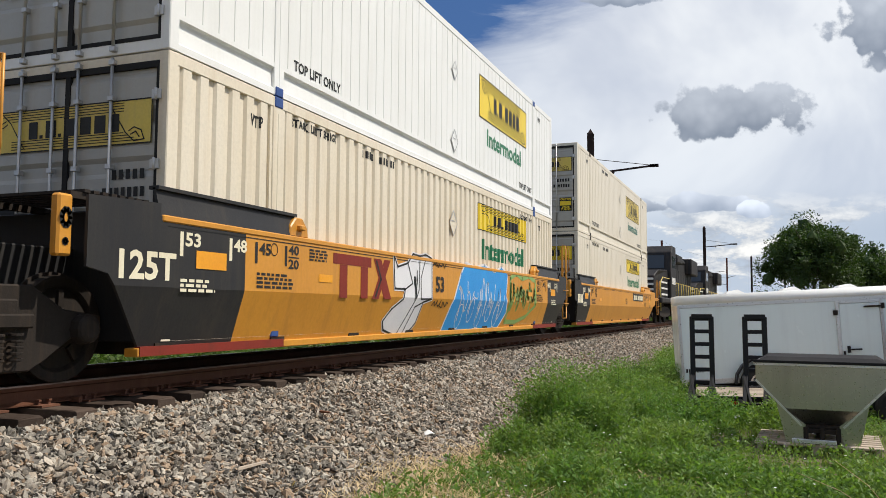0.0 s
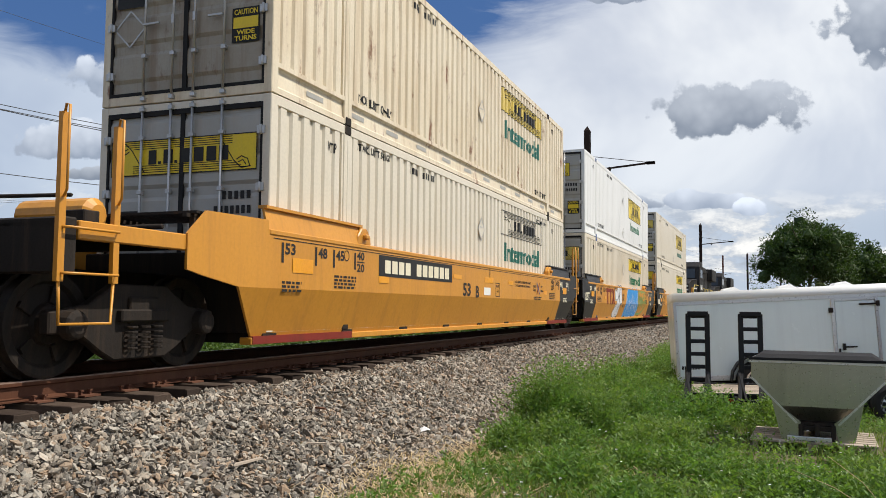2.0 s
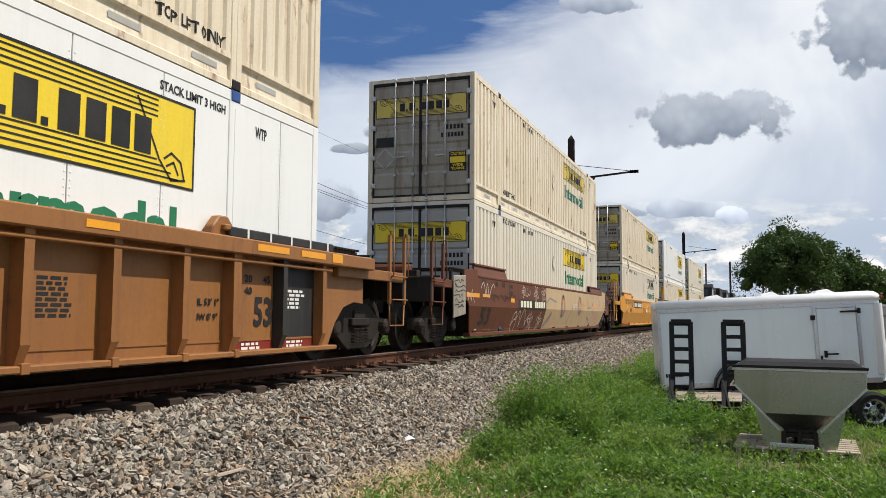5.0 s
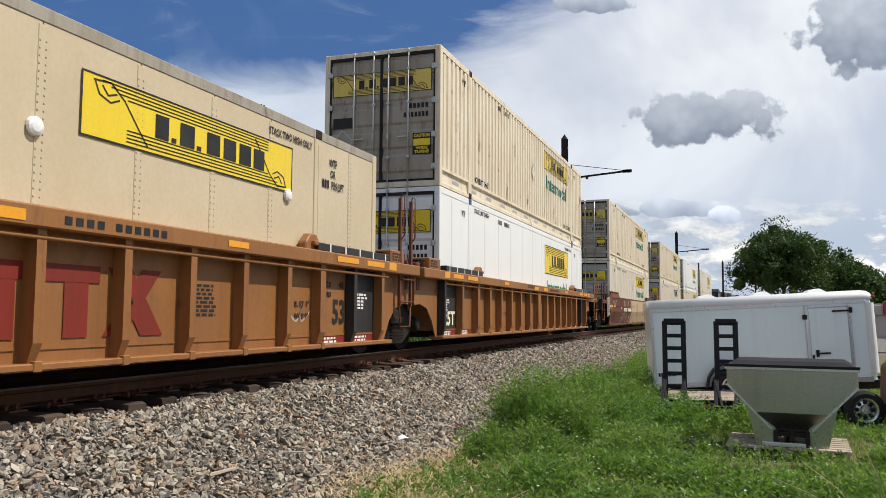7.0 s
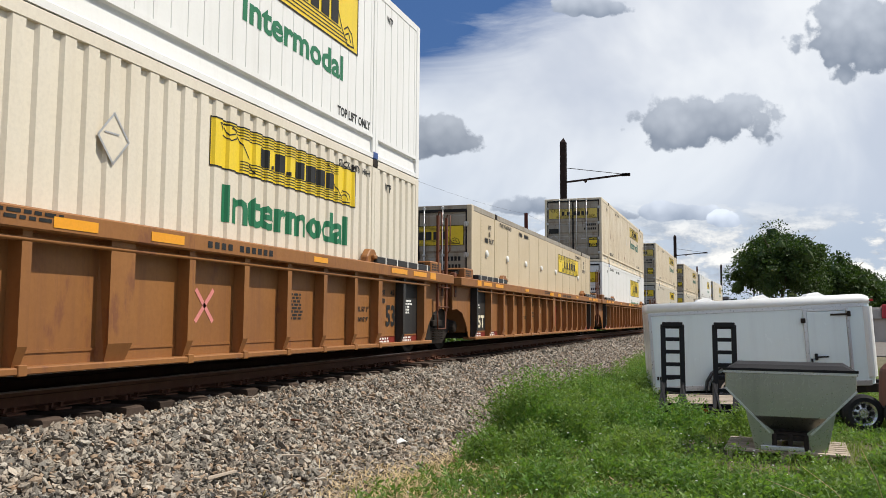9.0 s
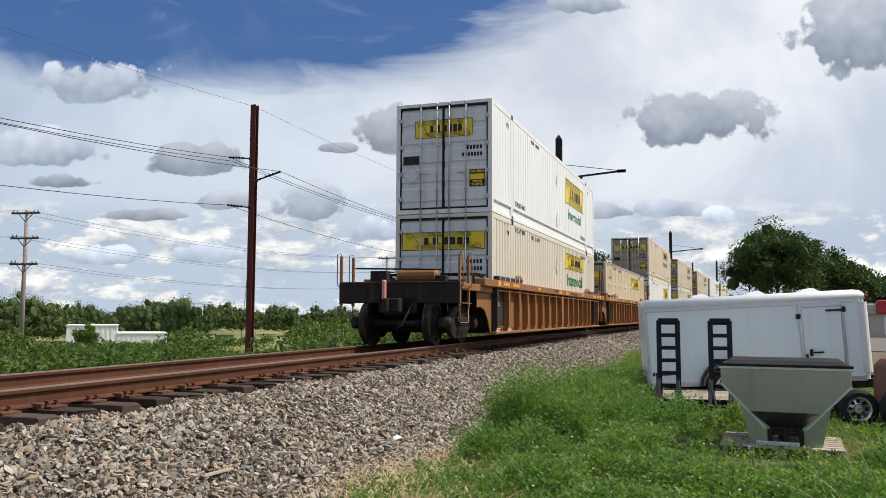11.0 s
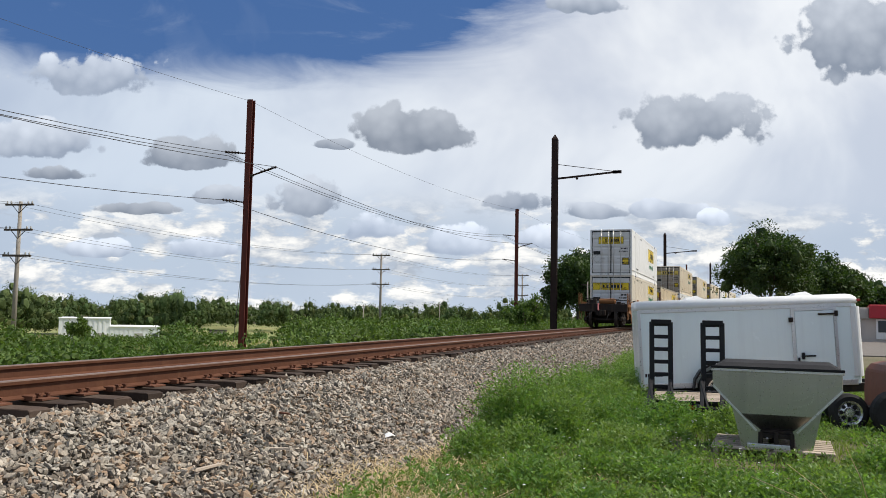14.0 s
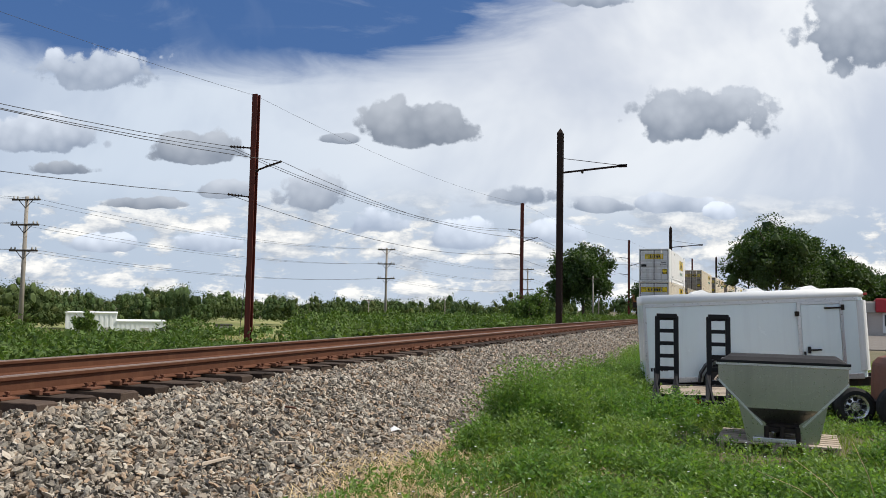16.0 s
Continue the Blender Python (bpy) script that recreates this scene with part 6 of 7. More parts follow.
def car_brown():
    car = thing("well_car", "brown and tan graffiti-covered slab-sided well car", "railway wagon", "well cars of the train")
    slab_side(car, [(-9.6, -1.70, BROWN, "side_panel"), (-1.70, 9.6, TAN, "side_panel")], BROWN, 9.2, 9.2, BROWN)
    for sy in (-1, 1):
        guard(car, *sorted((sy * 5.88, sy * 8.4)), BROWN, 1.54, .24)
        open_end(car, sy, BROWN, ztop=2.10)
    # brake panel plates at both ends
    Shape().plate([(-9.9, .62), (-9.16, .70), (-9.16, 1.50), (-9.9, 1.46)], 1.468, .03).part("end_panel", DOOR_OLD, car, "silver-grey tagged end panel", .01)
    Shape().plate([(9.15, .70), (9.95, .74), (9.95, 1.50), (9.15, 1.52)], 1.468, .03).part("end_panel", BROWN, car, "", .01)
    base = solid_x
    Flat().border(9.3, 9.88, .96, 1.36, .02).rect(9.34, 9.6, 1.08, 1.32).rect(9.63, 9.84, 1.08, 1.32).lay("stencil_panel", INK, car, "side", .004, "", None, False, 1.468)
    f = Flat()
    f.rect(-9.07, -8.18, 1.06, 1.15).rect(-7.95, -7.4, 1.08, 1.15).rect(-5.6, -5.25, 1.0, 1.10).rect(.55, .95, 1.10, 1.18).rect(4.0, 4.5, 1.05, 1.14).rect(6.3, 6.8, 1.02, 1.1).rect(8.6, 9.15, 1.0, 1.09)
    f.lay("reflector", AMBER, car, "side", .006, "amber reflector panel", None, False, 1.45)
    f = Flat().word("53", -7.98, -7.18, .45, .86)
    for n, y in (("53", -7.95), ("48", -6.95), ("45", -6.35)):
        f.rect(y - .06, y - .02, 1.30, 1.48).word(n, y, y + .22, 1.34, 1.47)
    f.rect(-5.75, -5.71, 1.18, 1.44).word("40", -5.66, -5.42, 1.32, 1.44).word("20", -5.66, -5.42, 1.16, 1.28)
    for k in range(5):
        squiggle(f, -7.3 + k * .45, .98, .4, .22, .025, 60 + k, 5)
    f.lay("lettering", INK, car, "side", .005, "black stencilled lettering", None, False, base)
    Flat().rect(-4.80, -1.74, .84, 1.10).lay("number_panel", INK, car, "side", .004, "black number panel", None, False, base)
    f = Flat().bars(-4.65, -3.4, .89, 1.06, 4, .22).bars(-3.1, -1.85, .89, 1.06, 6, .22)
    f.lay("number_bars", PALE_INK, car, "side", .008, "", None, False, base)
    f = Flat()
    for a, b, r in ((-2.95, 1.28, .20), (-2.05, 1.30, .20), (-3.35, .52, .22), (-2.3, .52, .22), (-4.35, 1.30, .14)):
        flower(f, a, b, r * 1.15, .022, a)
    squiggle(f, -5.2, .32, 1.9, .55, .028, 71, 12)
    squiggle(f, -4.3, 1.14, .7, .32, .022, 72, 7)
    squiggle(f, -8.0, 1.05, .9, .42, .026, 73, 8)
    squiggle(f, -9.0, .85, .5, .5, .02, 74, 6)
    f.ring(-5.0, .5, .2, .025, 12, 1.4)
    f.lay("graffiti_lines", SPRAY_LINE, car, "side", .007, "pale outlined flower graffiti", None, False, base)
    f = Flat()
    for k in range(6):
        squiggle(f, -9.82, .82 + k * .10, .55, .09, .02, 80 + k, 5)
    f.lay("graffiti_tag", INK, car, "side", .004, "", None, False, 1.468)
    # faded marks on the tan half
    f = Flat().ring(.72, .98, .26, .09, 32, 1.25).ring(3.55, 1.02, .24, .08, 32, 1.25)
    f.line([(-1.6, .35), (-.9, .75), (-1.2, .5)], .12).line([(1.6, .42), (2.3, 1.05)], .04).line([(5.1, 1.25), (5.1, .95), (5.7, 1.0)], .07).line([(5.2, .62), (5.75, .52), (5.65, .35)], .07)
    f.line([(6.9, .9), (7.1, .45)], .05).line([(7.5, .85), (7.3, .40)], .05).line([(-1.68, 1.05), (-1.2, 1.2), (-.3, 1.1)], .05).line([(8.3, .8), (8.7, 1.2)], .06)
    f.lay("graffiti_shadow", SPRAY_GREY, car, "side", .004, "faded grey graffiti", None, False, base)
    f = Flat().ring(.72, .98, .17, .06, 32, 1.3).ring(3.55, 1.02, .16, .05, 32, 1.3)
    for y, z0, z1 in ((6.15, .85, 1.50), (7.7, .95, 1.45), (-.75, .42, .60), (8.05, .35, .62), (5.55, .36, .5)):
        f.poly([(y - .10, z0), (y + .10, z0), (y + .06, z1), (y - .06, z1)])
    f.poly([(6.1, .85), (6.5, .55), (7.0, .62), (6.45, .70), (6.25, .88)])
    f.lay("graffiti_fill", PINK, car, "side", .006, "faded pink graffiti", None, False, base)
    f = Flat()
    for a, b in ((9.0, .6), (8.9, 1.25), (9.0, .95), (6.15, 1.3), (6.15, 1.05), (7.7, 1.25)):
        flower(f, a, b, .13, .018, a + b)
    small_print(f, 2.2, 1.02, 1.1, 2, .05, 90)
    f.lay("graffiti_lines", SPRAY_LINE, car, "side", .009, "", None, False, base)
    return car


RIBS = [-8.2, -7.08, -5.95, -5.02, -4.05, -3.08, -2.1, -1.05, 0.05, 1.08, 2.1, 3.08, 4.06, 5.05, 5.95, 6.98, 8.0]


def post_car(label, rear, front, extra):
    """Well car with upright side posts."""
    car = thing("well_car", label, "railway wagon", "well cars of the train")
    arch = [(-9.5, 1.36), (-9.5, .84), (-9.2, .86), (-8.85, .78), (-8.58, .55), (-8.36, .22)]
    for y0, y1, mat, name in ((-9.5, -8.28, OCHRE, "end_panel"), (-8.28, -7.12, BLACK, "end_panel"), (-7.12, 6.92, OCHRE, "side_sheet"), (6.92, 7.98, BLACK, "end_panel"), (7.98, 9.5, OCHRE, "end_panel")):
        if y0 == -9.5:
            o = arch + [(-8.28, .22), (-8.28, 1.36)]
        elif y1 == 9.5:
            o = [(7.98, 1.36), (7.98, .22), (8.36, .22)] + [(-a, b) for a, b in reversed(arch[:-1])]
        else:
            o = [(y0, .22), (y1, .22), (y1, 1.36), (y0, 1.36)]
        s = Shape().plate(o, 1.335, .02)
        s.part(name, mat, car)
    s = Shape().box((1.28, -9.5, 1.34), (1.535, 9.5, 1.52)).box((-1.535, -9.5, 1.34), (-1.28, 9.5, 1.52))
    s.part("top_chord", OCHRE, car, bevel=.015)
    s = Shape().tube([(1.47, -8.2, 1.27), (1.47, 8.2, 1.27)], .022, 6)
    s.part("brake_pipe", OCHRE, car)
    s = Shape().box((1.2, -8.36, .20), (1.49, 8.36, .26))
    s.part("bottom_sill", OCHRE, car, bevel=.01)
    s = Shape().box((-1.40, -9.3, .22), (-1.36, 9.3, 1.36))
    s.part("far_side", OCHRE, car)
    for k in range(9):
        Shape().box((-1.3, -8 + k * 2 - .15, .22), (1.3, -8 + k * 2 + .15, .34)).part("floor_beam", GRIME, car)
    for y in RIBS:
        w = .16 if y == .05 else .075 if abs(y) == 5.95 else .05
        blk = 6.92 < y < 7.9 or -8.3 < y < -7.1
        s = Shape().add([(1.337, y - w, .24), (1.337, y + w, .24), (1.337, y + w, 1.34), (1.337, y - w, 1.34),
                         (1.41, y - w * .8, .24), (1.41, y + w * .8, .24), (1.480, y + w, .42), (1.480, y - w, .42), (1.480, y + w, 1.34), (1.480, y - w, 1.34)],
                        [(3, 2, 1, 0), (0, 1, 5, 4), (4, 5, 6, 7), (7, 6, 8, 9), (1, 2, 8, 6, 5), (0, 4, 7, 9, 3), (2, 3, 9, 8)])
        s.part("side_post", BLACK if blk else OCHRE, car)
        if not blk and abs(y) < 7 and y != .05:
            Shape().box((1.45, y - .045, .19), (1.50, y + .045, .28)).part("post_foot", OCHRE, car, "", .006)
    # recessed field edges between posts
    s = Shape()
    for a, b in zip(RIBS, RIBS[1:]):
        s.box((1.335, a + .10, .36), (1.345, b - .10, .385))
    s.part("sheet_seam", OCHRE, car)
    for sy in (-1, 1):
        a, b = sorted((sy * 5.75, sy * 8.2))
        Shape().box((1.36, a, 1.52), (1.50, b, 1.63)).part("guide_plate", BLACK, car, "black guide plate", .012)
        Shape().box((-1.47, a, 1.52), (-1.36, b, 1.63)).part("guide_plate", BLACK, car, "black guide plate", .012)
        f = Flat()
        for k in range(5):
            yy = sy * (6.1 + k * .48)
            f.rect(yy - .02, yy + .02, 1.52, 1.63)
        marks(car, f, WHITE_INK, "", 1.50)
        connector(car, sy * 5.72, OCHRE, 1.50)
        f = Flat().rect(*sorted((sy * 6.25, sy * 6.95)), 1.40, 1.48).rect(*sorted((sy * 7.25, sy * 7.9)), 1.40, 1.48).rect(*sorted((sy * 8.1, sy * 8.4)), 1.38, 1.50)
        f.rect(*sorted((sy * .35, sy * .85)), 1.38, 1.47).rect(*sorted((sy * 3.6, sy * 4.0)), 1.40, 1.47)
        marks(car, f, AMBER, "amber reflector panel", 1.535, "reflector", .005)
        for a, b in ((6.98, 6.1), (8.2, 7.05)):
            Flat().rect(*sorted((sy * a, sy * b)), .225, .375).lay("jacking_mark", MAROON, car, "side", .004, "maroon jacking mark", None, False, 1.335)
        f = Flat()
        small_print(f, min(sy * 7.95, sy * 7.2) + .05, .31, .5, 2, .03, 3)
        small_print(f, min(sy * 6.8, sy * 6.2) + .05, .31, .45, 2, .03, 4)
        marks(car, f, WHITE_INK, "", 1.34)
        f = Flat()
        small_print(f, -8.15 if sy < 0 else 7.1, .95, .6, 5, .032, 5)
        marks(car, f, WHITE_INK, "", 1.335)
        f = Flat() if sy < 0 else Flat().word("53", 6.50, 6.89, .52, .88)
        a0, a1 = (-5.75, -5.55) if sy < 0 else (6.29, 6.45)
        f.word("20", a0, a1, 1.04, 1.13).word("40", a0, a1, .90, .99)
        if sy > 0:
            f.word("45", 6.68, 6.84, 1.04, 1.13).word("IL 53' 1\"", 5.42, 5.80, .76, .84).word("IW 8' 9\"", 5.42, 5.78, .60, .68)
        marks(car, f, INK, "", 1.339)
        kind = rear if sy < 0 else front
        if kind == "open":
            open_end(car, sy, OCHRE, ztop=2.02)
        else:
            joint_end(car, sy, BROWN, OCHRE, kind == "bogie", .15)
            Shape().box((1.0, min(sy * 8.4, sy * 9.0), 1.52), (1.44, max(sy * 8.4, sy * 9.0), 1.74)).part("valve_box", OCHRE, car, "", .02)
            f = Flat()
            small_print(f, min(sy * 8.45, sy * 8.95), 1.66, .45, 3, .03, 8)
            marks(car, f, INK, "", 1.44)
    extra(car)
    f = Flat()
    small_print(f, -3.0, .8, .6, 2, .05, 12)
    small_print(f, 3.3, .95, .4, 8, .028, 13)
    marks(car, f, INK, "", 1.335)
    f = Flat()
    small_print(f, -1.6, 1.46, 1.1, 2, .03, 14)
    f.bars(1.25, 1.75, 1.39, 1.46, 4).bars(1.85, 2.6, 1.39, 1.46, 6)
    marks(car, f, INK, "", 1.535)
    return car


def extra_c(car):
    maroon_emblem(car, .45, 2.78, .45, 1.08, 1.341)
    f = Flat()
    squiggle(f, 5.1, .55, .8, .3, .03, 15, 7)
    squiggle(f, -2.0, .75, .7, .45, .02, 16, 6)
    marks(car, f, SPRAY_LINE, "", 1.335)
    f = Flat().word("LD LMT 117600", -3.8, -3.0, .66, .74).word("20 FT CONTAINER", -2.75, -2.2, .80, .86).word("LIMIT 57500 EACH", -2.75, -2.2, .72, .77)
    marks(car, f, INK, "", 1.335)


def extra_a(car):
    f = Flat().line([(1.35, .95), (1.65, .62)], .05).line([(1.35, .62), (1.65, .95)], .05)
    marks(car, f, PINK, "", 1.335)


def extra_b(car):
    f = Flat().word("LD LMT 117600", -3.8, -3.0, .66, .74)
    marks(car, f, INK, "", 1.335)


def words_25t(car):
    marks(car, Flat().word("25T", -7.92, -7.22, .45, .74), PALE_INK, "cream lettering", 1.335)


cars = {-1: car_lead(), 0: car_white_graffiti(), 1: car_numbered(), 2: car_brown(),
        3: post_car("weathered orange well car with upright side posts", "bogie", "open", extra_b),
        4: post_car("weathered orange well car with maroon emblem between posts", "bogie", "plain", extra_c),
        5: post_car("weathered orange well car at the train's tail end", "open", "plain", extra_a)}
words_25t(cars[3])
words_25t(cars[4])
# marker and hose at the tail
Shape().box((-.32, -11.20, 1.0), (-.24, -11.10, 1.42)).part("tail_marker", PINK, cars[5], "red and white tail marker", .015)

LOW, HIGH = 0.34, 3.24
loads = [
    (-1, LOW, container("off-white container with yellow sign, on the lead car", "fine", False, OFFWHITE, DOOR)),
    (-1, HIGH, container("off-white container with faded yellow sign, stacked on top", "fine", True, OFFWHITE, DOOR, "old", TEAL_INK)),
    (0, LOW, container("cream corrugated container with yellow sign and green lettering", "corr", False, CREAM, DOOR, "yellow", GREEN_INK, True)),
    (0, HIGH, container("clean white container stacked on a cream one", "fine", True, WHITE, DOOR, "yellow", GREEN_INK, True, True)),
    (1, LOW, container("cream corrugated container with black-lined sign", "corr", False, OFFWHITE, DOOR, "white", TEAL_INK)),
    (1, HIGH, container("rust-streaked cream corrugated container stacked on top", "corr", True, CREAM_RUST, DOOR_OLD, "old", TEAL_INK)),
    (2, LOW, container("off-white corrugated container in a brown well car", "corr", False, OFFWHITE, DOOR, "yellow", GREEN_INK, True)),
    (2, HIGH, container("rust-streaked cream corrugated container stacked on off-white one", "corr", True, CREAM_RUST, DOOR_OLD, "old", TEAL_INK)),
    (3, LOW, container("smooth white panelled container with yellow sign", "smooth", False, WHITE, WHITE, "yellow", GREEN_INK, True)),
    (3, HIGH, container("rust-spotted cream corrugated container with weathered doors", "corr", True, CREAM_RUST, DOOR_OLD, "old", TEAL_INK)),
    (4, LOW, container("aged cream riveted container with grey top rail", "rivet", False, AGED, DOOR_OLD)),
    (5, LOW, container("cream corrugated container at the train's tail", "corr", False, OFFWHITE, DOOR_PALE)),
    (5, HIGH, container("white container with yellow sign stacked at the tail", "fine", True, WHITE, DOOR_PALE, "yellow", GREEN_INK, True, True)),
]


# ---- locomotives ahead of the cars ----
def locomotive(label):
    e = thing("locomotive", label, "locomotive", "locomotives")
    s = Shape().box((-1.5, -11.0, 1.15), (1.5, 11.0, 1.45)).box((-.6, -11.3, .75), (.6, 11.3, 1.2)).box((-1.3, -3.4, .35), (1.3, 3.4, 1.15))
    s.part("frame", LOCO, e, bevel=.05)
    s = Shape().box((-.95, -4.6, 1.45), (.95, 10.3, 4.15)).box((-1.45, 5.6, 3.4), (1.45, 10.2, 4.55)).box((-1.25, -1.5, 3.9), (1.25, 1.5, 4.45)).box((-1.05, 2.0, 4.1), (1.05, 5.0, 4.35))
    s.part("hood", LOCO, e, bevel=.06)
    cab = Shape().add([(x, y, z) for x in (-1.5, 1.5) for y, z in ((-7.0, 1.45), (-7.0, 3.1), (-6.75, 4.25), (-6.2, 4.65), (-4.6, 4.65), (-4.6, 1.45))],
                      [(0, 1, 2, 3, 4, 5), (11, 10, 9, 8, 7, 6)] + [(i, (i + 1) % 6, (i + 1) % 6 + 6, i + 6) for i in range(6)])
    cab = cab.part("cab", LOCO, e, bevel=.04)
    n = Shape().add([(x * k, y, z) for x in (-1, 1) for k, y, z in ((.95, -10.2, 1.45), (.95, -10.2, 2.7), (1.15, -9.6, 3.05), (1.3, -7.0, 3.15), (1.3, -7.0, 1.45))],
                    [(0, 1, 2, 3, 4), (9, 8, 7, 6, 5)] + [(i, (i + 1) % 5, (i + 1) % 5 + 5, i + 5) for i in range(5)])
    n.part("nose", LOCO, e, bevel=.05)
    w = Shape().add([(-1.1, -7.0, 3.25), (-.08, -7.0, 3.25), (-.08, -6.83, 4.05), (-1.1, -6.83, 4.05)], [(0, 1, 2, 3)])
    w.add([(.08, -7.0, 3.25), (1.1, -7.0, 3.25), (1.1, -6.83, 4.05), (.08, -6.83, 4.05)], [(0, 1, 2, 3)])
    w.v = [(x, y - .03, z) for x, y, z in w.v]
    w.part("windscreen", GLASS, cab)
    Shape().box((1.49, -6.4, 3.3), (1.51, -5.7, 4.0)).box((1.49, -5.5, 3.3), (1.51, -4.9, 4.0)).part("side_window", GLASS, cab)
    f = Flat()
    for z in (1.55, 1.85, 2.15, 2.45):
        f.rect(-.92, .92, z, z + .12)
    f.lay("nose_stripes", WHITE_INK, e, "rear", .02, "white nose stripes", None, False, -10.2)
    f = Flat().rect(-9.8, -7.2, 1.6, 1.7).rect(-9.8, -7.2, 1.95, 2.05).rect(-9.8, -7.2, 2.3, 2.4)
    f.lay("nose_stripes", WHITE_INK, e, "side", .02, "", None, False, 1.28)
    Flat().bars(-6.6, -5.0, 2.3, 2.7, 4, .2).lay("number_bars", WHITE_INK, e, "side", .01, "", None, False, 1.51)
    s = Shape()
    for k in range(10):
        s.box((.94, -4.0 + k * 1.4, 1.7), (.97, -4.0 + k * 1.4 + 1.2, 3.5))
    s.part("hood_door", LOCO, e, "", .02)
    s = Shape()
    for sx in (1, -1):
        for k in range(11):
            s.tube([(sx * 1.45, -4.3 + k * 1.45, 1.45), (sx * 1.45, -4.3 + k * 1.45, 2.45)], .02, 5)
        s.tube([(sx * 1.45, -4.3, 2.45), (sx * 1.45, 10.3, 2.45)], .02, 5).tube([(sx * 1.4, -10.9, .7), (sx * 1.4, -10.9, 2.3), (sx * 1.4, -10.0, 2.6), (sx * 1.4, -7.1, 2.6)], .025, 5)
    s.part("handrail", YELLOW_OLD, e, "yellowed handrail")
    for y in (-7.0, 7.0):
        s = Shape()
        for sx in (1, -1):
            s.plate([(y - 2.3, .45), (y - 2.3, .75), (y - 1, .95), (y + 1, .95), (y + 2.3, .75), (y + 2.3, .45), (y + 1, .35), (y - 1, .35)], 1.12 if sx > 0 else -1.0, .12)
            for k in (-1.85, 0, 1.85):
                s.lathe([(-.06, .1), (-.06, .48), (.06, .5), (.08, .53), (.08, .1)], (sx * .755, y + k, .5), "x", 20)
        s.part("bogie", GRIME, e)
    coupler(e, -1, -11.3)
    return e


engines = [(57.6, locomotive("black diesel locomotive with white nose stripes")), (80.6, locomotive("black diesel locomotive coupled ahead of the first"))]


# ---- line-side poles and wires ----
def steel_pole(name, label, x, y, h, mat, arms, w=.20, z=None):
    """An H-section steel pole with brackets: arms of (height, reach along the picture's right, rise)."""
    z = float(land(x, y)) if z is None else z
    p = thing(name, label, "pole", at=pose(x, y, z))
    s = Shape().box((-w, -w, -.5), (w, -w + .05, h)).box((-w, w - .05, -.5), (w, w, h)).box((-.025, -w + .05, -.5), (.025, w - .05, h))
    s.part("mast", mat, p)
    Shape().box((-.5, -.5, -.55), (.5, .5, .12)).part("footing", STUCCO, p, "", .03)
    for hz, reach, rise in arms:
        sx = 1 if reach > 0 else -1
        s = Shape().bar((sx * w, 0, hz), (reach, 0, hz + rise), .12, .09).lathe([(-.08, .16), (.0, .18), (.08, .16)], (sx * w, 0, hz), "z", 8)
        s.part("bracket", POLE_DARK, p)
        if name == "power_pole":
            s = Shape()
            for k in range(5):
                s.lathe([(-.03, .05), (0, .11), (.03, .05)], (reach * (.45 + .13 * k), 0, hz + rise * (.45 + .13 * k)), "x", 8)
            s.part("insulator", GRIME, p)
    return p


def gantry_pole(x, y):
    p = steel_pole("catenary_pole", "dark rusted steel catenary pole with a single arm", x, y, 13.5, POLE_DARK, [], .20, 0.0)
    Shape().add([(-.2, -.2, 13.5), (.2, -.2, 13.5), (.2, .2, 13.5), (-.2, .2, 13.5), (0, 0, 13.85)], [(0, 1, 4), (1, 2, 4), (2, 3, 4), (3, 0, 4)]).part("cap", POLE_DARK, p)
    s = Shape().bar((.2, 0, 10.78), (4.35, 0, 11.12), .10, .12).box((3.9, -.05, 11.0), (4.45, .05, 11.2)).lathe([(-.1, .05), (0, .1), (.1, .05)], (1.5, 0, 10.78), "z", 8)
    s.part("arm", POLE_DARK, p)
    Shape().tube([(.2, 0, 11.75), (4.0, 0, 11.14)], .022, 5).part("stay_rod", POLE_DARK, p)


for k in range(6):
    yy = 54.8 + k * 68.0
    gantry_pole(-10.55 + bend(yy)[0] * (1 if k else .35), yy)

POWER = []
for k, (px, py) in enumerate(((-36.5, -12.0), (-31.35, 50.2), (-26.7, 112.7), (-18.7, 176.8), (-8.0, 240.0))):
    if k > 0:
        steel_pole("power_pole", "red-brown steel pole carrying power wires", px, py, 16.4 - float(land(px, py)), POLE_RED,
                   [(12.55 - float(land(px, py)), -2.0, .2), (10.95 - float(land(px, py)), 2.2, .55), (9.05 - float(land(px, py)), -2.05, .25)], .21)
    POWER.append((px, py))


def wires(name, label, spans, sag, r=.02):
    """Sagging wires; each span a pair of ends."""
    s = Shape()
    for a, b in spans:
        a, b = Vector(a), Vector(b)
        s.tube([a.lerp(b, i / 14) - Vector((0, 0, sag * 4 * (i / 14) * (1 - i / 14))) for i in range(15)], r, 4)
    ob = s.part(name, WIRE)
    tagged(ob, label, "wires")


for dx, hz, nm in ((-2.0, 12.75, "power_line"), (-1.7, 12.45, "power_line"), (2.2, 11.5, "power_line"), (-2.05, 9.3, "power_line")):
    wires(nm, "dark sagging power wire between steel poles", [((ax + dx, ay, hz), (bx + dx, by, hz)) for (ax, ay), (bx, by) in zip(POWER, POWER[1:])], 1.5)
wires("ground_wire", "thin top wire between steel poles", [((ax, ay, 16.3), (bx, by, 16.3)) for (ax, ay), (bx, by) in zip(POWER, POWER[1:])], 1.0, .010)
wires("guy_wire", "guy wire of a steel pole", [((-31.4, 50.2, 7.2), (-34.5, 54.0, -.9))], 0.0, .02)


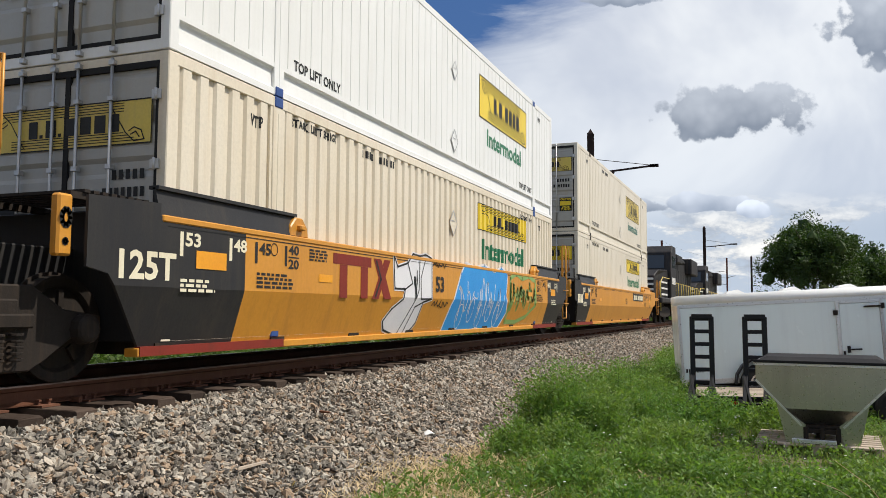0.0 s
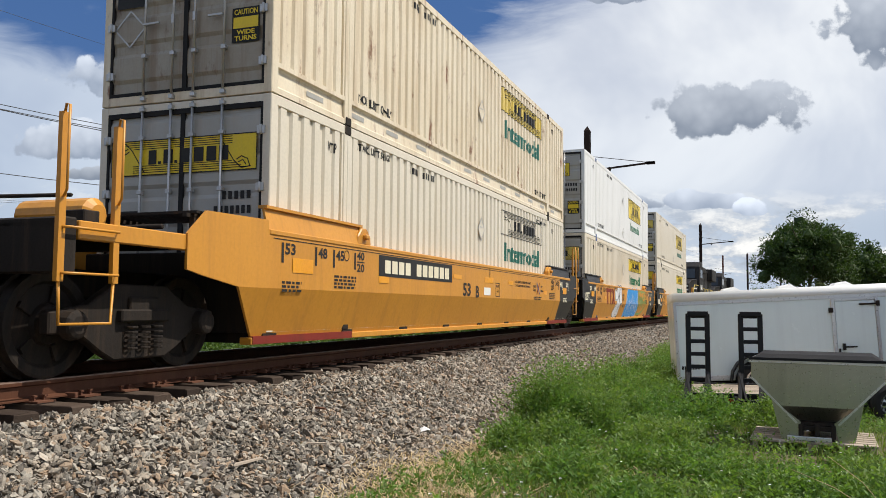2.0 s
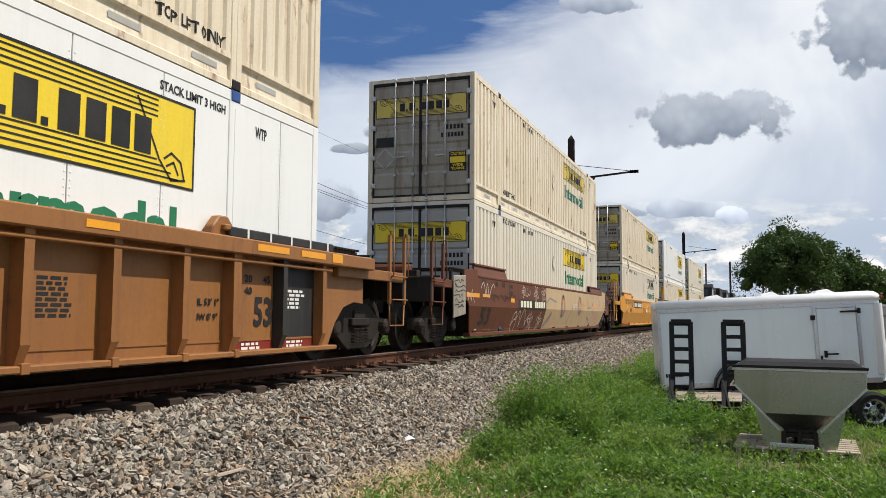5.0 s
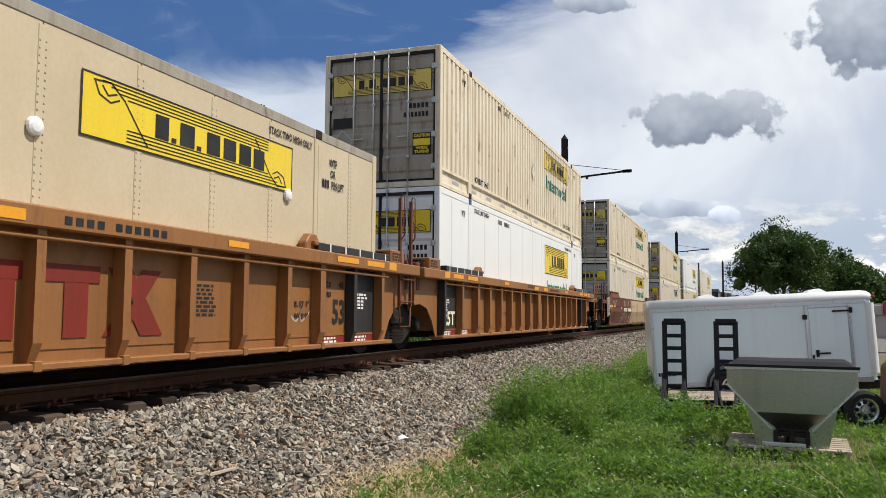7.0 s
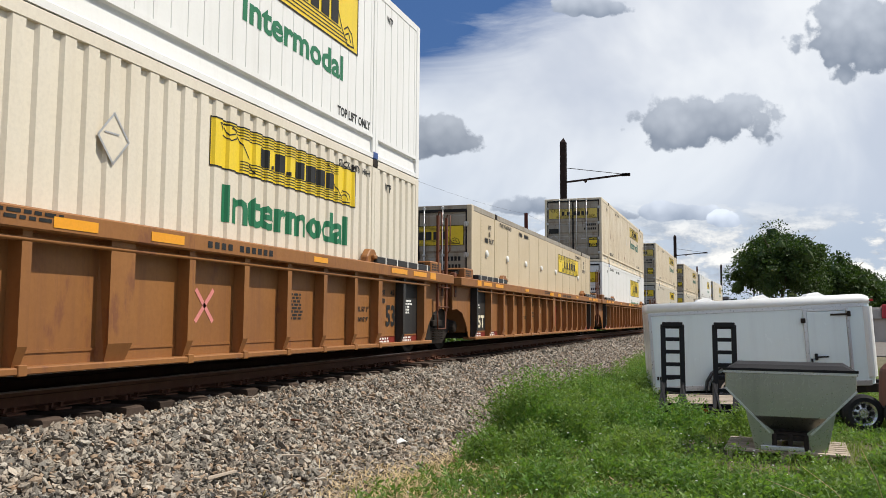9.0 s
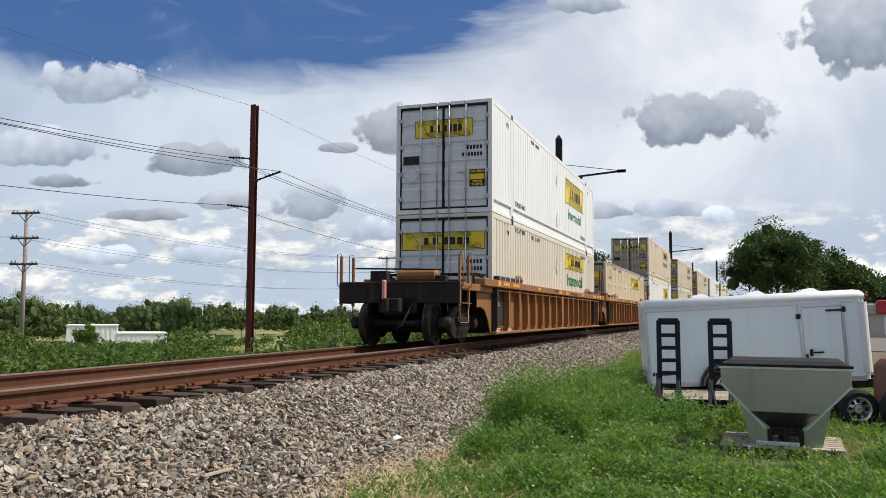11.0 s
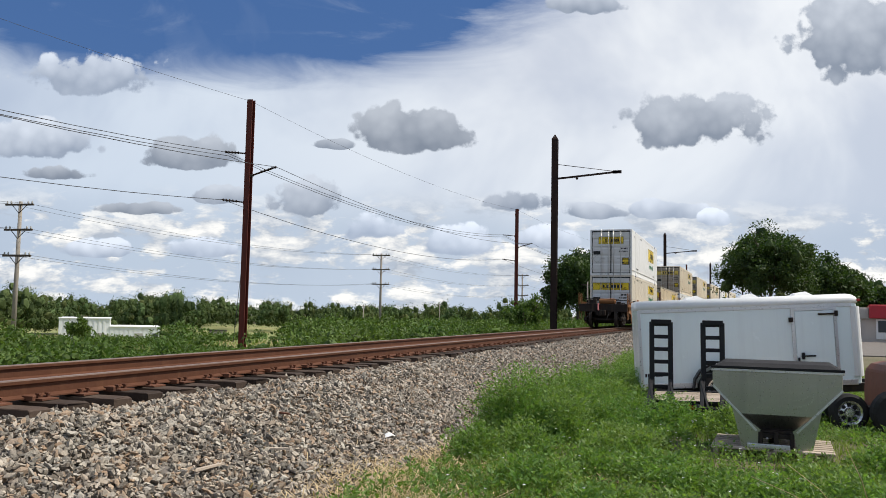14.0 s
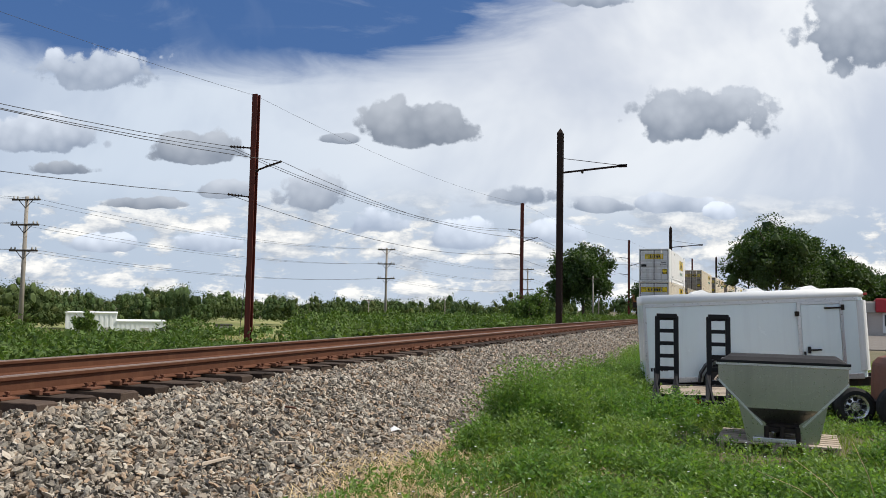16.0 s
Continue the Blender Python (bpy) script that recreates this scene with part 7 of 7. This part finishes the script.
def wood_pole(x, y, h, turn):
    z = float(land(x, y))
    p = thing("utility_pole", "grey weathered wooden utility pole with three crossarms", "utility pole", "wooden utility poles", at=pose(x, y, z, 0, 0, turn))
    H = h - z
    Shape().tube([(0, 0, -.5), (0, 0, H)], .19, 9, r2=.13).part("post", WOOD_POLE, p)
    for k, dz in enumerate((.25, 2.15, 4.1)):
        Shape().box((-1.2, -.16, H - dz - .07), (1.2, -.05, H - dz + .07)).part("crossarm", BARK, p, "", .01)
        s = Shape()
        for xx in (-1.05, -.72, .72, 1.05):
            s.lathe([(0, .05), (.08, .07), (.16, .05), (.22, .03), (.22, 0)], (xx, -.1, H - dz + .07), "z", 8)
        s.part("insulators", DOOR, p)
        s = Shape().bar((-.6, -.1, H - dz - .05), (0, -.14, H - dz - .65), .04).bar((.6, -.1, H - dz - .05), (0, -.14, H - dz - .65), .04)
        s.part("brace", GRIME, p)


UP = ((-57.0, -8.0), (-49.65, 48.2), (-42.5, 101.4), (-35.5, 155.0), (-29.0, 205.0))
for k, (px, py) in enumerate(UP):
    if k:
        wood_pole(px, py, 9.3, 7.5)
for dz in (0.0, 1.9, 3.85):
    for dx in (-1.05, .72):
        wires("telegraph_line", "thin dark wire on wooden poles", [((ax + dx, ay, 9.15 - dz), (bx + dx, by, 9.15 - dz)) for (ax, ay), (bx, by) in zip(UP, UP[1:])], 1.0, .011)
for px, py, h in ((-64, 190, 4.0), (-78, 176, 3.2), (-52, 210, 4.4), (-17.5, 118, 6.4)):
    z = float(land(px, py))
    p = thing("distant_pole", "thin distant wooden pole", "utility pole", at=pose(px, py, z))
    Shape().tube([(0, 0, -.4), (0, 0, h - z)], .13, 7, r2=.09).part("post", WOOD_POLE, p)
    Shape().box((-.9, -.06, h - z - .5), (.9, .06, h - z - .38)).part("crossarm", BARK, p)


# ---- the white building in the valley and the shop by the road ----
def valley_building():
    x, y = -134.0, 158.0
    z = float(land(x, y))
    b = thing("warehouse", "long low white metal warehouse in the valley", "building", at=pose(x, y, z, 0, 0, 40))
    # a taller block and a longer low wing, with upright cladding ribs
    for x0, x1, h in ((-10.5, 0.0, 5.7), (0.0, 10.5, 3.9)):
        Shape().box((x0, -7.9, 0), (x1, 8, h)).part("wall", SHED, b)
        for k in range(int(x1 - x0)):
            Shape().box((x0 + k + .05, -8.0, 0), (x0 + k + .55, -7.9, h)).part("cladding_rib", SHED, b)
        Shape().box((x0 - .15, -8.15, h), (x1 + .15, 8.1, h + .22)).part("roof", SHED, b, "", .03)
    for k in (-7, -2, 6):
        Shape().box((k - .9, -8.12, 0), (k + .9, -7.95, 2.6)).part("door", DOOR, b, "", .02)
    Shape().box((9.0, -8.1, 1.6), (10.3, -7.95, 2.6)).part("window", GLASS, b, "", .02)
    w = thing("annex", "grey flat-roofed annex beside the warehouse", "building", at=pose(-117, 176, float(land(-117, 176)), 0, 0, 34))
    Shape().box((-2, -3, 0), (2, 3, 2.9)).part("wall", DOOR, w)
    Shape().box((-2.2, -3.3, 2.9), (2.2, 3.3, 3.1)).part("roof", GRIME, w)


valley_building()


def shop():
    b = thing("shop_building", "low pale building with a red sheet-metal roof edge", "building", at=pose(13.5, 66.5, 0, 0, 0, -8))
    Shape().box((-4.6, 0, 0), (6, 6, 2.55)).part("wall", STUCCO, b)
    Shape().box((-3.0, -.5, 1.75), (6.3, 6.3, 2.75)).part("roof", RED, b, "red sheet-metal roof edge", .06)
    Shape().box((-5.0, -.2, 1.7), (-3.0, 5, 2.45)).part("porch_roof", DOOR, b, "", .04)
    for k in range(3):
        d = Shape().box((-2.55 + k * 2.2, -.06, .25), (-1.75 + k * 2.2, .0, 1.70)).part("door", WHITE, b, "white framed door", .01)
        Shape().box((-2.42 + k * 2.2, -.09, .75), (-1.88 + k * 2.2, -.05, 1.58)).part("pane", GLASS, d)
    Shape().tube([(-3.6, -.1, 0), (-3.6, -.1, 1.7)], .05, 7).part("porch_post", WHITE, b)
    t = thing("gravel_lot", "grey gravel lot in front of the shop", "ground", kind="structure")
    Shape().box((4.5, 40, -.05), (40, 66, .055)).part("lot_surface", BED, t)


shop()


# ---- enclosed cargo trailer ----
def wheel(parent, x, y, z, r, width, rim_r, label=""):
    t = Shape().lathe([(-width / 2, rim_r), (-width / 2, r - .04), (-width / 2 + .04, r), (width / 2 - .04, r), (width / 2, r - .04), (width / 2, rim_r)], (x, y, z), "y", 26).part("wheel", TYRE, parent, "black tyre")
    s = Shape().lathe([(-width / 2 + .01, rim_r), (-width / 2 + .02, rim_r - .03), (-width / 2 + .07, rim_r - .05), (-width / 2 + .06, .07), (-width / 2 + .02, .06), (-width / 2 + .02, 0)], (x, y, z), "y", 22)
    s.part("rim", RIM, t, label or "bright spoked rim")
    f = Shape()
    for k in range(8):
        a = k * math.pi / 4
        cx, cz = x + math.cos(a) * rim_r * .62, z + math.sin(a) * rim_r * .62
        f.lathe([(-.004, .0), (-.004, .028), (.004, .028)], (cx, y - width / 2 + .052, cz), "y", 8)
    f.part("rim_hole", RUBBER, t)


def cargo_trailer():
    L, W, H0, H1 = 3.58, 1.85, .38, 1.70
    t = thing("cargo_trailer", "white enclosed cargo trailer parked in the grass", "trailer", at=pose(-1.20, 14.62, -.05, 0, -3.2, 9.0))
    # body local: x along, y into depth, z up; nose rounded at x = L
    nose = [(0, 0), (L - .16, 0), (L - .05, .04), (L, .15), (L + .02, .5), (L + .02, W - .5), (L, W - .15), (L - .05, W - .04), (L - .16, W), (0, W)]
    n = len(nose)
    s = Shape().add([(x, y, z) for z in (H0, H1) for x, y in nose], [tuple(reversed(range(n))), tuple(range(n, 2 * n))] + [(i, (i + 1) % n, (i + 1) % n + n, i + n) for i in range(n)])
    body = s.part("body", TRAILER_SKIN, t, "white aluminium sheet body")
    # rounded roof edge
    prof = [(0, 0), (-.015, .02), (-.02, .06), (.0, .11), (.05, .15), (.12, .165)]
    s = Shape()
    rows = []
    for a, b in prof:
        rows.append([(x + (0 if i in (0, n - 1) else (a * -1 if x >= L - .2 else 0)), max(a, min(W - a, y + (a if y < W / 2 else -a))), H1 + b) for i, (x, y) in enumerate(nose)])
    vs = [p for row in rows for p in row]
    fs = [(k * n + i, k * n + (i + 1) % n, (k + 1) * n + (i + 1) % n, (k + 1) * n + i) for k in range(len(prof) - 1) for i in range(n)]
    fs.append(tuple((len(prof) - 1) * n + i for i in range(n)))
    s.add(vs, fs, True)
    s.part("roof", WHITE, t, "white rounded roof")
    Shape().box((0, -.012, H1 - .05), (L - .12, .0, H1 + .012)).part("roof_trim", TRIM, t, "aluminium trim strip", .004)
    Shape().box((-.02, -.012, H0), (.035, .0, H1)).part("corner_trim", TRIM, t, "", .004)
    Shape().box((0, -.014, H0 - .02), (L - .1, .0, H0 + .07)).part("lower_trim", TRIM, t, "", .004)
    Shape().lathe([(H0 + .12, .10), (H1 - .05, .10)], (L - .08, .08, 0), "z", 20).part("nose_corner", WHITE, t, "white rounded corner cap")
    for x in (1.02, 1.95, 2.85):
        Shape().add([(x - .17, .5, H1 + .16), (x + .17, .5, H1 + .16), (x + .17, .9, H1 + .16), (x - .17, .9, H1 + .16), (x - .12, .55, H1 + .21), (x + .05, .55, H1 + .235), (x + .05, .85, H1 + .235), (x - .12, .85, H1 + .21)],
                    [(0, 1, 5, 4), (1, 2, 6, 5), (2, 3, 7, 6), (3, 0, 4, 7), (4, 5, 6, 7)]).part("roof_vent", WHITE, t, "white roof vent")
    # side door with frame, hinges and lever
    d = Shape().box((2.55, -.022, H0 + .14), (3.16, -.004, H1 - .10)).part("door", TRAILER_SKIN, t, "white side door", .006)
    Shape().box((2.49, -.028, H0 + .1), (2.545, -.004, H1 - .05)).box((3.165, -.028, H0 + .1), (3.215, -.004, H1 - .05)).box((2.545, -.028, H1 - .095), (3.165, -.004, H1 - .05)).part("door_frame", TRIM, d, "", .004)
    Shape().box((2.92, -.05, H1 - .175), (3.22, -.02, H1 - .145)).box((3.18, -.055, H1 - .20), (3.23, -.02, H1 - .11)).part("hinge", GRIME, d, "", .004)
    Shape().box((2.45, -.05, H1 - .28), (2.52, -.02, H1 - .2)).part("latch", GRIME, d, "", .004)
    Shape().box((2.62, -.06, .84), (2.84, -.035, .865)).box((2.62, -.065, .80), (2.665, -.02, .91)).box((2.56, -.05, .70), (2.59, -.02, .83)).part("handle", BLACK_STEEL, d, "black lever handle", .005)
    # wheel arch and wheel
    s = Shape()
    for k in range(9):
        a, b = math.pi * k / 8, math.pi * (k + 1) / 8
        if k < 8:
            s.add([(1.25 + r * math.cos(q), y, .36 + r * math.sin(q)) for q in (a, b) for r in (.40, .43) for y in (-.20, .02)], [(0, 4, 6, 2), (1, 3, 7, 5), (0, 1, 5, 4), (2, 6, 7, 3)])
    s.part("fender", BLACK_STEEL, t, "black round fender")
    wheel(t, 1.25, -.08, .34, .34, .20, .20)
    wheel(t, 1.25, W + .08, .34, .34, .20, .20)
    Shape().box((-.02, .05, H0 - .14), (L + .1, .15, H0)).box((-.02, W - .15, H0 - .14), (L + .1, W - .05, H0)).part("chassis", GRIME, t)
    # tongue, jack and stone guard
    s = Shape().bar((L - .6, .2, H0 - .08), (L + 1.25, W / 2, H0 - .08), .09, .10).bar((L - .6, W - .2, H0 - .08), (L + 1.25, W / 2, H0 - .08), .09, .10)
    s.part("tongue", BLACK_STEEL, t, "black A-frame tongue")
    Shape().tube([(L + .75, W / 2, -.12), (L + .75, W / 2, .95)], .035, 8).part("jack", ROD, t)
    Shape().box((L + .0, .35, H0 + .0), (L + .06, W - .35, H0 + .45)).part("stone_guard", TRIM, t, "", .01)
    Shape().box((L - .02, .0, H1 + .03), (L + .03, .05, H1 + .07)).part("marker_lamp", LENS_RED, t, "red marker lamp", .006)
    f = Flat().bars(.06, .36, .56, .62, 7, .25)
    me = bpy.data.meshes.new("maker_mark")
    me.from_pydata([(a, -.004, b) for a, b in f.v], [], f.f)
    part("maker_mark", me, INK, t, "dark maker's mark as bars")


cargo_trailer()


# ---- low equipment trailer with its loading ramps stood up ----
def equipment_trailer():
    t = thing("equipment_trailer", "low flatbed trailer with two black ramps stood up", "trailer", at=pose(-.86, 12.62, 0, 0, 0, 10.0))
    for k in range(9):
        Shape().box((.05, .08 + k * .19, .27), (2.9, .24 + k * .19, .31)).part("deck_plank", PLANK, t)
    s = Shape().box((0, .0, .19), (3.1, .07, .33)).box((0, 1.75, .19), (3.1, 1.82, .33)).box((0, .07, .16), (.08, 1.75, .26)).box((2.9, .07, .19), (3.1, 1.75, .33))
    s.part("frame", BLACK_STEEL, t, "black steel frame", .008)
    Shape().box((.45, -.012, .21), (.60, .0, .27)).part("tail_lamp", LENS_RED, t, "red reflector", .004)
    for x in (1.65, 2.62):
        wheel(t, x, -.16, .265, .265, .18, .17, "bright mag-style rim")
    for x0 in (-.05, .69):
        s = Shape()
        for a in (0, .27):
            s.bar((x0 + a, .04, .30), (x0 + a, .10, 1.48), .07, .05)
        for k in range(6):
            z = .52 + k * .185
            s.box((x0 + .03, .04 + (z - .3) * .05, z - .028), (x0 + .24, .11 + (z - .3) * .05, z + .028))
        s.bar((x0 - .01, .085, 1.48), (x0 + .28, .085, 1.48), .07)
        s.bar((x0 - .12, -.50, .28), (x0 + .0, .06, .62), .05).bar((x0 + .15, -.50, .28), (x0 + .27, .06, .62), .05)
        for a in (-.02, .27):
            s.plate([(.06, .22), (.06, .66), (-.10, .56), (-.55, .30), (-.55, .22)], x0 + a, .035)
        s.box((x0 - .16, -.55, .22), (x0 + .34, -.47, .30)).box((x0 - .14, -.5, .24), (x0 - .08, .05, .30)).box((x0 + .22, -.5, .24), (x0 + .30, .05, .30))
        s.part("ramp", BLACK_STEEL, t, "black steel loading ramp stood upright", .006)


equipment_trailer()


# ---- stainless hopper spreader on pallets ----
def hopper():
    h = thing("hopper_spreader", "dull stainless hopper spreader with black tarpaulin top", "hopper", at=pose(-.05, 9.88, .14, 0, 0, -4.0))
    # local: x along the front, y into depth; upright ends, sides that slope to the drive below
    W, D = 1.33, .95
    rim, mid, crease, low = .84, .66, .36, .18
    front = [(0, rim), (0, mid), (.29, crease), (W - .29, crease), (W, mid), (W, rim)]
    s = Shape()
    n = len(front)
    s.add([(x, y, z) for y in (0, D) for x, z in front], [tuple(range(n)), tuple(reversed(range(n, 2 * n)))] + [(i, i + 1, i + 1 + n, i + n) for i in (0, 1, 3, 4)])
    s.part("hopper_shell", STAINLESS, h, "dull stainless sheet shell", .008)
    s = Shape().add([(.29, 0, crease), (W - .29, 0, crease), (W - .29, D, crease), (.29, D, crease), (.44, .22, low), (W - .44, .22, low), (W - .44, D - .22, low), (.44, D - .22, low)],
                    [(0, 1, 5, 4), (1, 2, 6, 5), (2, 3, 7, 6), (3, 0, 4, 7), (7, 6, 5, 4)])
    s.part("hopper_throat", STAINLESS, h, "darker lower throat")
    for a0, a1 in ((0, 1), (W, -1)):
        Shape().bar((a0 + a1 * .0, -.012, mid), (a0 + a1 * .46, -.012, low), .022, .02).part("edge_flange", TRIM, h)
    s = Shape().box((-.02, -.02, rim - .02), (W + .02, .02, rim + .015)).box((-.02, D - .02, rim - .02), (W + .02, D + .02, rim + .015)).box((-.02, .02, rim - .02), (.02, D - .02, rim + .015)).box((W - .02, .02, rim - .02), (W + .02, D - .02, rim + .015))
    s.part("rim", TRIM, h, "", .006)
    s = Shape().add([(-.015, -.015, rim + .016), (W + .015, -.015, rim + .016), (W + .01, D, rim + .016), (-.01, D, rim + .016), (.11, .16, rim + .075), (W - .11, .16, rim + .075), (W - .09, D - .08, rim + .08), (.09, D - .08, rim + .08)],
                    [(0, 1, 5, 4), (1, 2, 6, 5), (2, 3, 7, 6), (3, 0, 4, 7), (4, 5, 6, 7)])
    s.box((-.02, -.03, rim + .012), (W + .02, .0, rim + .04))
    s.part("tarpaulin", TARP, h, "black tarpaulin cover")
    for a0, a1 in ((0, 1), (W, -1)):
        s = Shape().add([(a0 + a1 * x, y, z) for y in (.02, .035) for x, z in ((.20, .455), (.30, .0), (.46, .0), (.50, .19), (.29, crease))], [(0, 1, 2, 3, 4), (9, 8, 7, 6, 5)] + [(i, (i + 1) % 5, (i + 1) % 5 + 5, i + 5) for i in range(5)])
        s.part("leg_plate", STAINLESS, h)
        s = Shape().add([(a0 + a1 * x, y, z) for y in (D - .035, D - .02) for x, z in ((.20, .455), (.30, .0), (.46, .0), (.50, .19), (.29, crease))], [(0, 1, 2, 3, 4), (9, 8, 7, 6, 5)] + [(i, (i + 1) % 5, (i + 1) % 5 + 5, i + 5) for i in range(5)])
        s.part("leg_plate", STAINLESS, h)
    s = Shape().box((.45, .20, .08), (W - .45, D - .12, low + .01)).box((.48, .03, .10), (W - .48, .2, .15))
    for x in (.50, .66, .82):
        s.box((x - .025, .0, .0), (x + .025, .05, .17))
    s.tube([(.36, .08, .165), (W - .36, .08, .165)], .022, 8)
    s.part("drive_gear", GRIME, h, "dark rusty drive gear", .008)
    Shape().box((.36, -.06, .0), (.80, -.01, .045)).part("foot_bar", TRIM, h, "", .006)
    for j, dx in enumerate((0.0, .86)):
        p = thing("pallet", "weathered grey wooden pallet under the hopper", "pallet", "pallets", at=pose(-.05, 9.86, 0, 0, 0, -4.0) @ pose(-.02 + dx * .70, -.06, 0))
        for k in range(7):
            Shape().box((0, -.02 + k * .155, .115), (.66, .09 + k * .155, .138)).part("slat", PLANK, p, "", .004)
        for x in (.03, .30, .58):
            Shape().box((x, -.02, .02), (x + .05, 1.04, .115)).part("stringer", PLANK, p)
        for k in range(3):
            Shape().box((0, -.02 + k * .475, .0), (.66, .09 + k * .475, .02)).part("slat", PLANK, p)


hopper()


# ---- brown skid loader at the edge of the lot ----
def skid_loader():
    k = thing("skid_loader", "faded brown-red skid loader with white lift arm", "loader", at=pose(2.22, 12.6, 0, 0, 0, 8))
    out = [(0, .30), (1.25, .30), (1.25, .95), (.25, .97), (.10, .93), (.02, .84), (0, .55)]
    s = Shape()
    n = len(out)
    s.add([(x, y, z) for y in (0, 1.1) for x, z in out], [tuple(range(n)), tuple(reversed(range(n, 2 * n)))] + [(i, (i + 1) % n, (i + 1) % n + n, i + n) for i in range(n)])
    s.part("body", SKID, k, "faded brown-red engine cover", .02)
    Shape().box((.10, -.012, .70), (.75, .0, .87)).part("grille", RUBBER, k, "dark grille opening", .004)
    f = Shape()
    f.lathe([(0, .075), (-.006, .075), (-.006, .045), (0, .045)], (.24, -.006, .52), "y", 16).box((.15, -.012, .45), (.175, .0, .68)).box((.40, -.012, .45), (.52, .0, .59)).box((.15, -.012, .38), (.5, .0, .41))
    f.part("maker_mark", WHITE_INK, k, "white maker's mark as plain shapes")
    Shape().bar((.12, .05, 1.0), (.9, .05, 1.55), .14, .16).box((.05, -.03, .93), (.30, .12, 1.14)).part("lift_arm", WHITE, k, "white lift arm", .02)
    Shape().lathe([(-.03, .0), (-.03, .035), (.0, .035)], (.2, -.03, 1.04), "y", 10).part("pin", GRIME, k)
    for x in (.05, .95):
        t = Shape().lathe([(-.11, .15), (-.11, .27), (-.07, .31), (.07, .31), (.11, .27), (.11, .15)], (x, -.05, .31), "y", 22).part("wheel", TYRE, k, "black lugged tyre")
        Shape().lathe([(-.09, .15), (-.05, .12), (-.05, 0)], (x, -.05, .31), "y", 16).part("rim", SKID, t)
    Shape().box((.5, .2, .95), (1.2, .95, 1.75)).part("cab_frame", BLACK_STEEL, k, "", .03)


skid_loader()

# ---- litter and loose timber on the stones ----
def on_bed(x, y, lift=0.03):
    return max(float(bed_height(np.array(x + DC))), 0.0) + lift


lx, ly = -3.62, 8.85
p = Shape().add([(0, 0, 0), (.10, .02, .03), (.13, .09, .015), (.05, .11, .04), (-.03, .07, .02), (.05, .05, .065)], [(0, 1, 5), (1, 2, 5), (2, 3, 5), (3, 4, 5), (4, 0, 5), (4, 3, 2, 1, 0)]).part("paper_litter", LITTER)
tagged(p, "crumpled white scrap of paper on the ballast", "litter").matrix_basis = pose(lx, ly, on_bed(lx, ly, .04), 0, 0, 20)
for x, y, ln, a, mat, lab in ((-3.95, 6.9, .36, 12, PLANK, "short pale splinter of wood on ballast"), (-3.6, 6.6, .30, -40, GRIME, "dark rusty steel scrap on ballast"), (-4.45, 8.0, .26, -30, PLATE, "rusty spike lying on ballast"), (-3.95, 5.9, .34, 80, PLANK, "pale strip of split wood on ballast")):
    s = Shape().add([(-ln / 2, -.02, 0), (ln / 2, -.012, .01), (ln / 2 + .02, .01, .01), (-ln / 2 + .03, .022, 0), (-ln / 2, -.015, .02), (ln / 2, -.01, .025), (ln / 2 - .03, .008, .028), (-ln / 2 + .05, .018, .022)],
                    [(3, 2, 1, 0), (4, 5, 6, 7), (0, 1, 5, 4), (1, 2, 6, 5), (2, 3, 7, 6), (3, 0, 4, 7)])
    ob = s.part("scrap", mat)
    tagged(ob, lab, "scrap").matrix_basis = pose(x, y, on_bed(x, y, .055), 0, 0, a)


# ---- what moves: the whole train, along the bending track ----
REAR = {-1: 26.13, 0: 6.47, 1: -12.97, 2: -36.32, 3: -59.71, 4: -79.03, 5: -98.62}


def gone(t):
    """How far the train has rolled by t seconds."""
    return 10.6617 * t + 0.5 * 0.01655 * t * t


def rolling(y, z):
    rows = []
    for i in range(33):
        t = i * 0.5
        yy = y + gone(t)
        o, sl = bend(yy)
        rows.append((t, pose(o - DC, yy, RH + z, 0, 0, -math.degrees(math.atan(sl)))))
    return rows


def motions():
    for k, car in cars.items():
        walk(car, rolling(REAR[k] + 8.075, 0.0))
    for k, z, box in loads:
        walk(box, rolling(REAR[k] + 8.075, z))
    for y, engine in engines:
        walk(engine, rolling(y, 0.0))
    steps = [i / 15 for i in range(241)]
    for w, y in WHEELSETS:
        walk(w, [(t, pose(0, y, 0.483, -math.degrees(gone(t) / 0.483))) for t in steps])


motions()
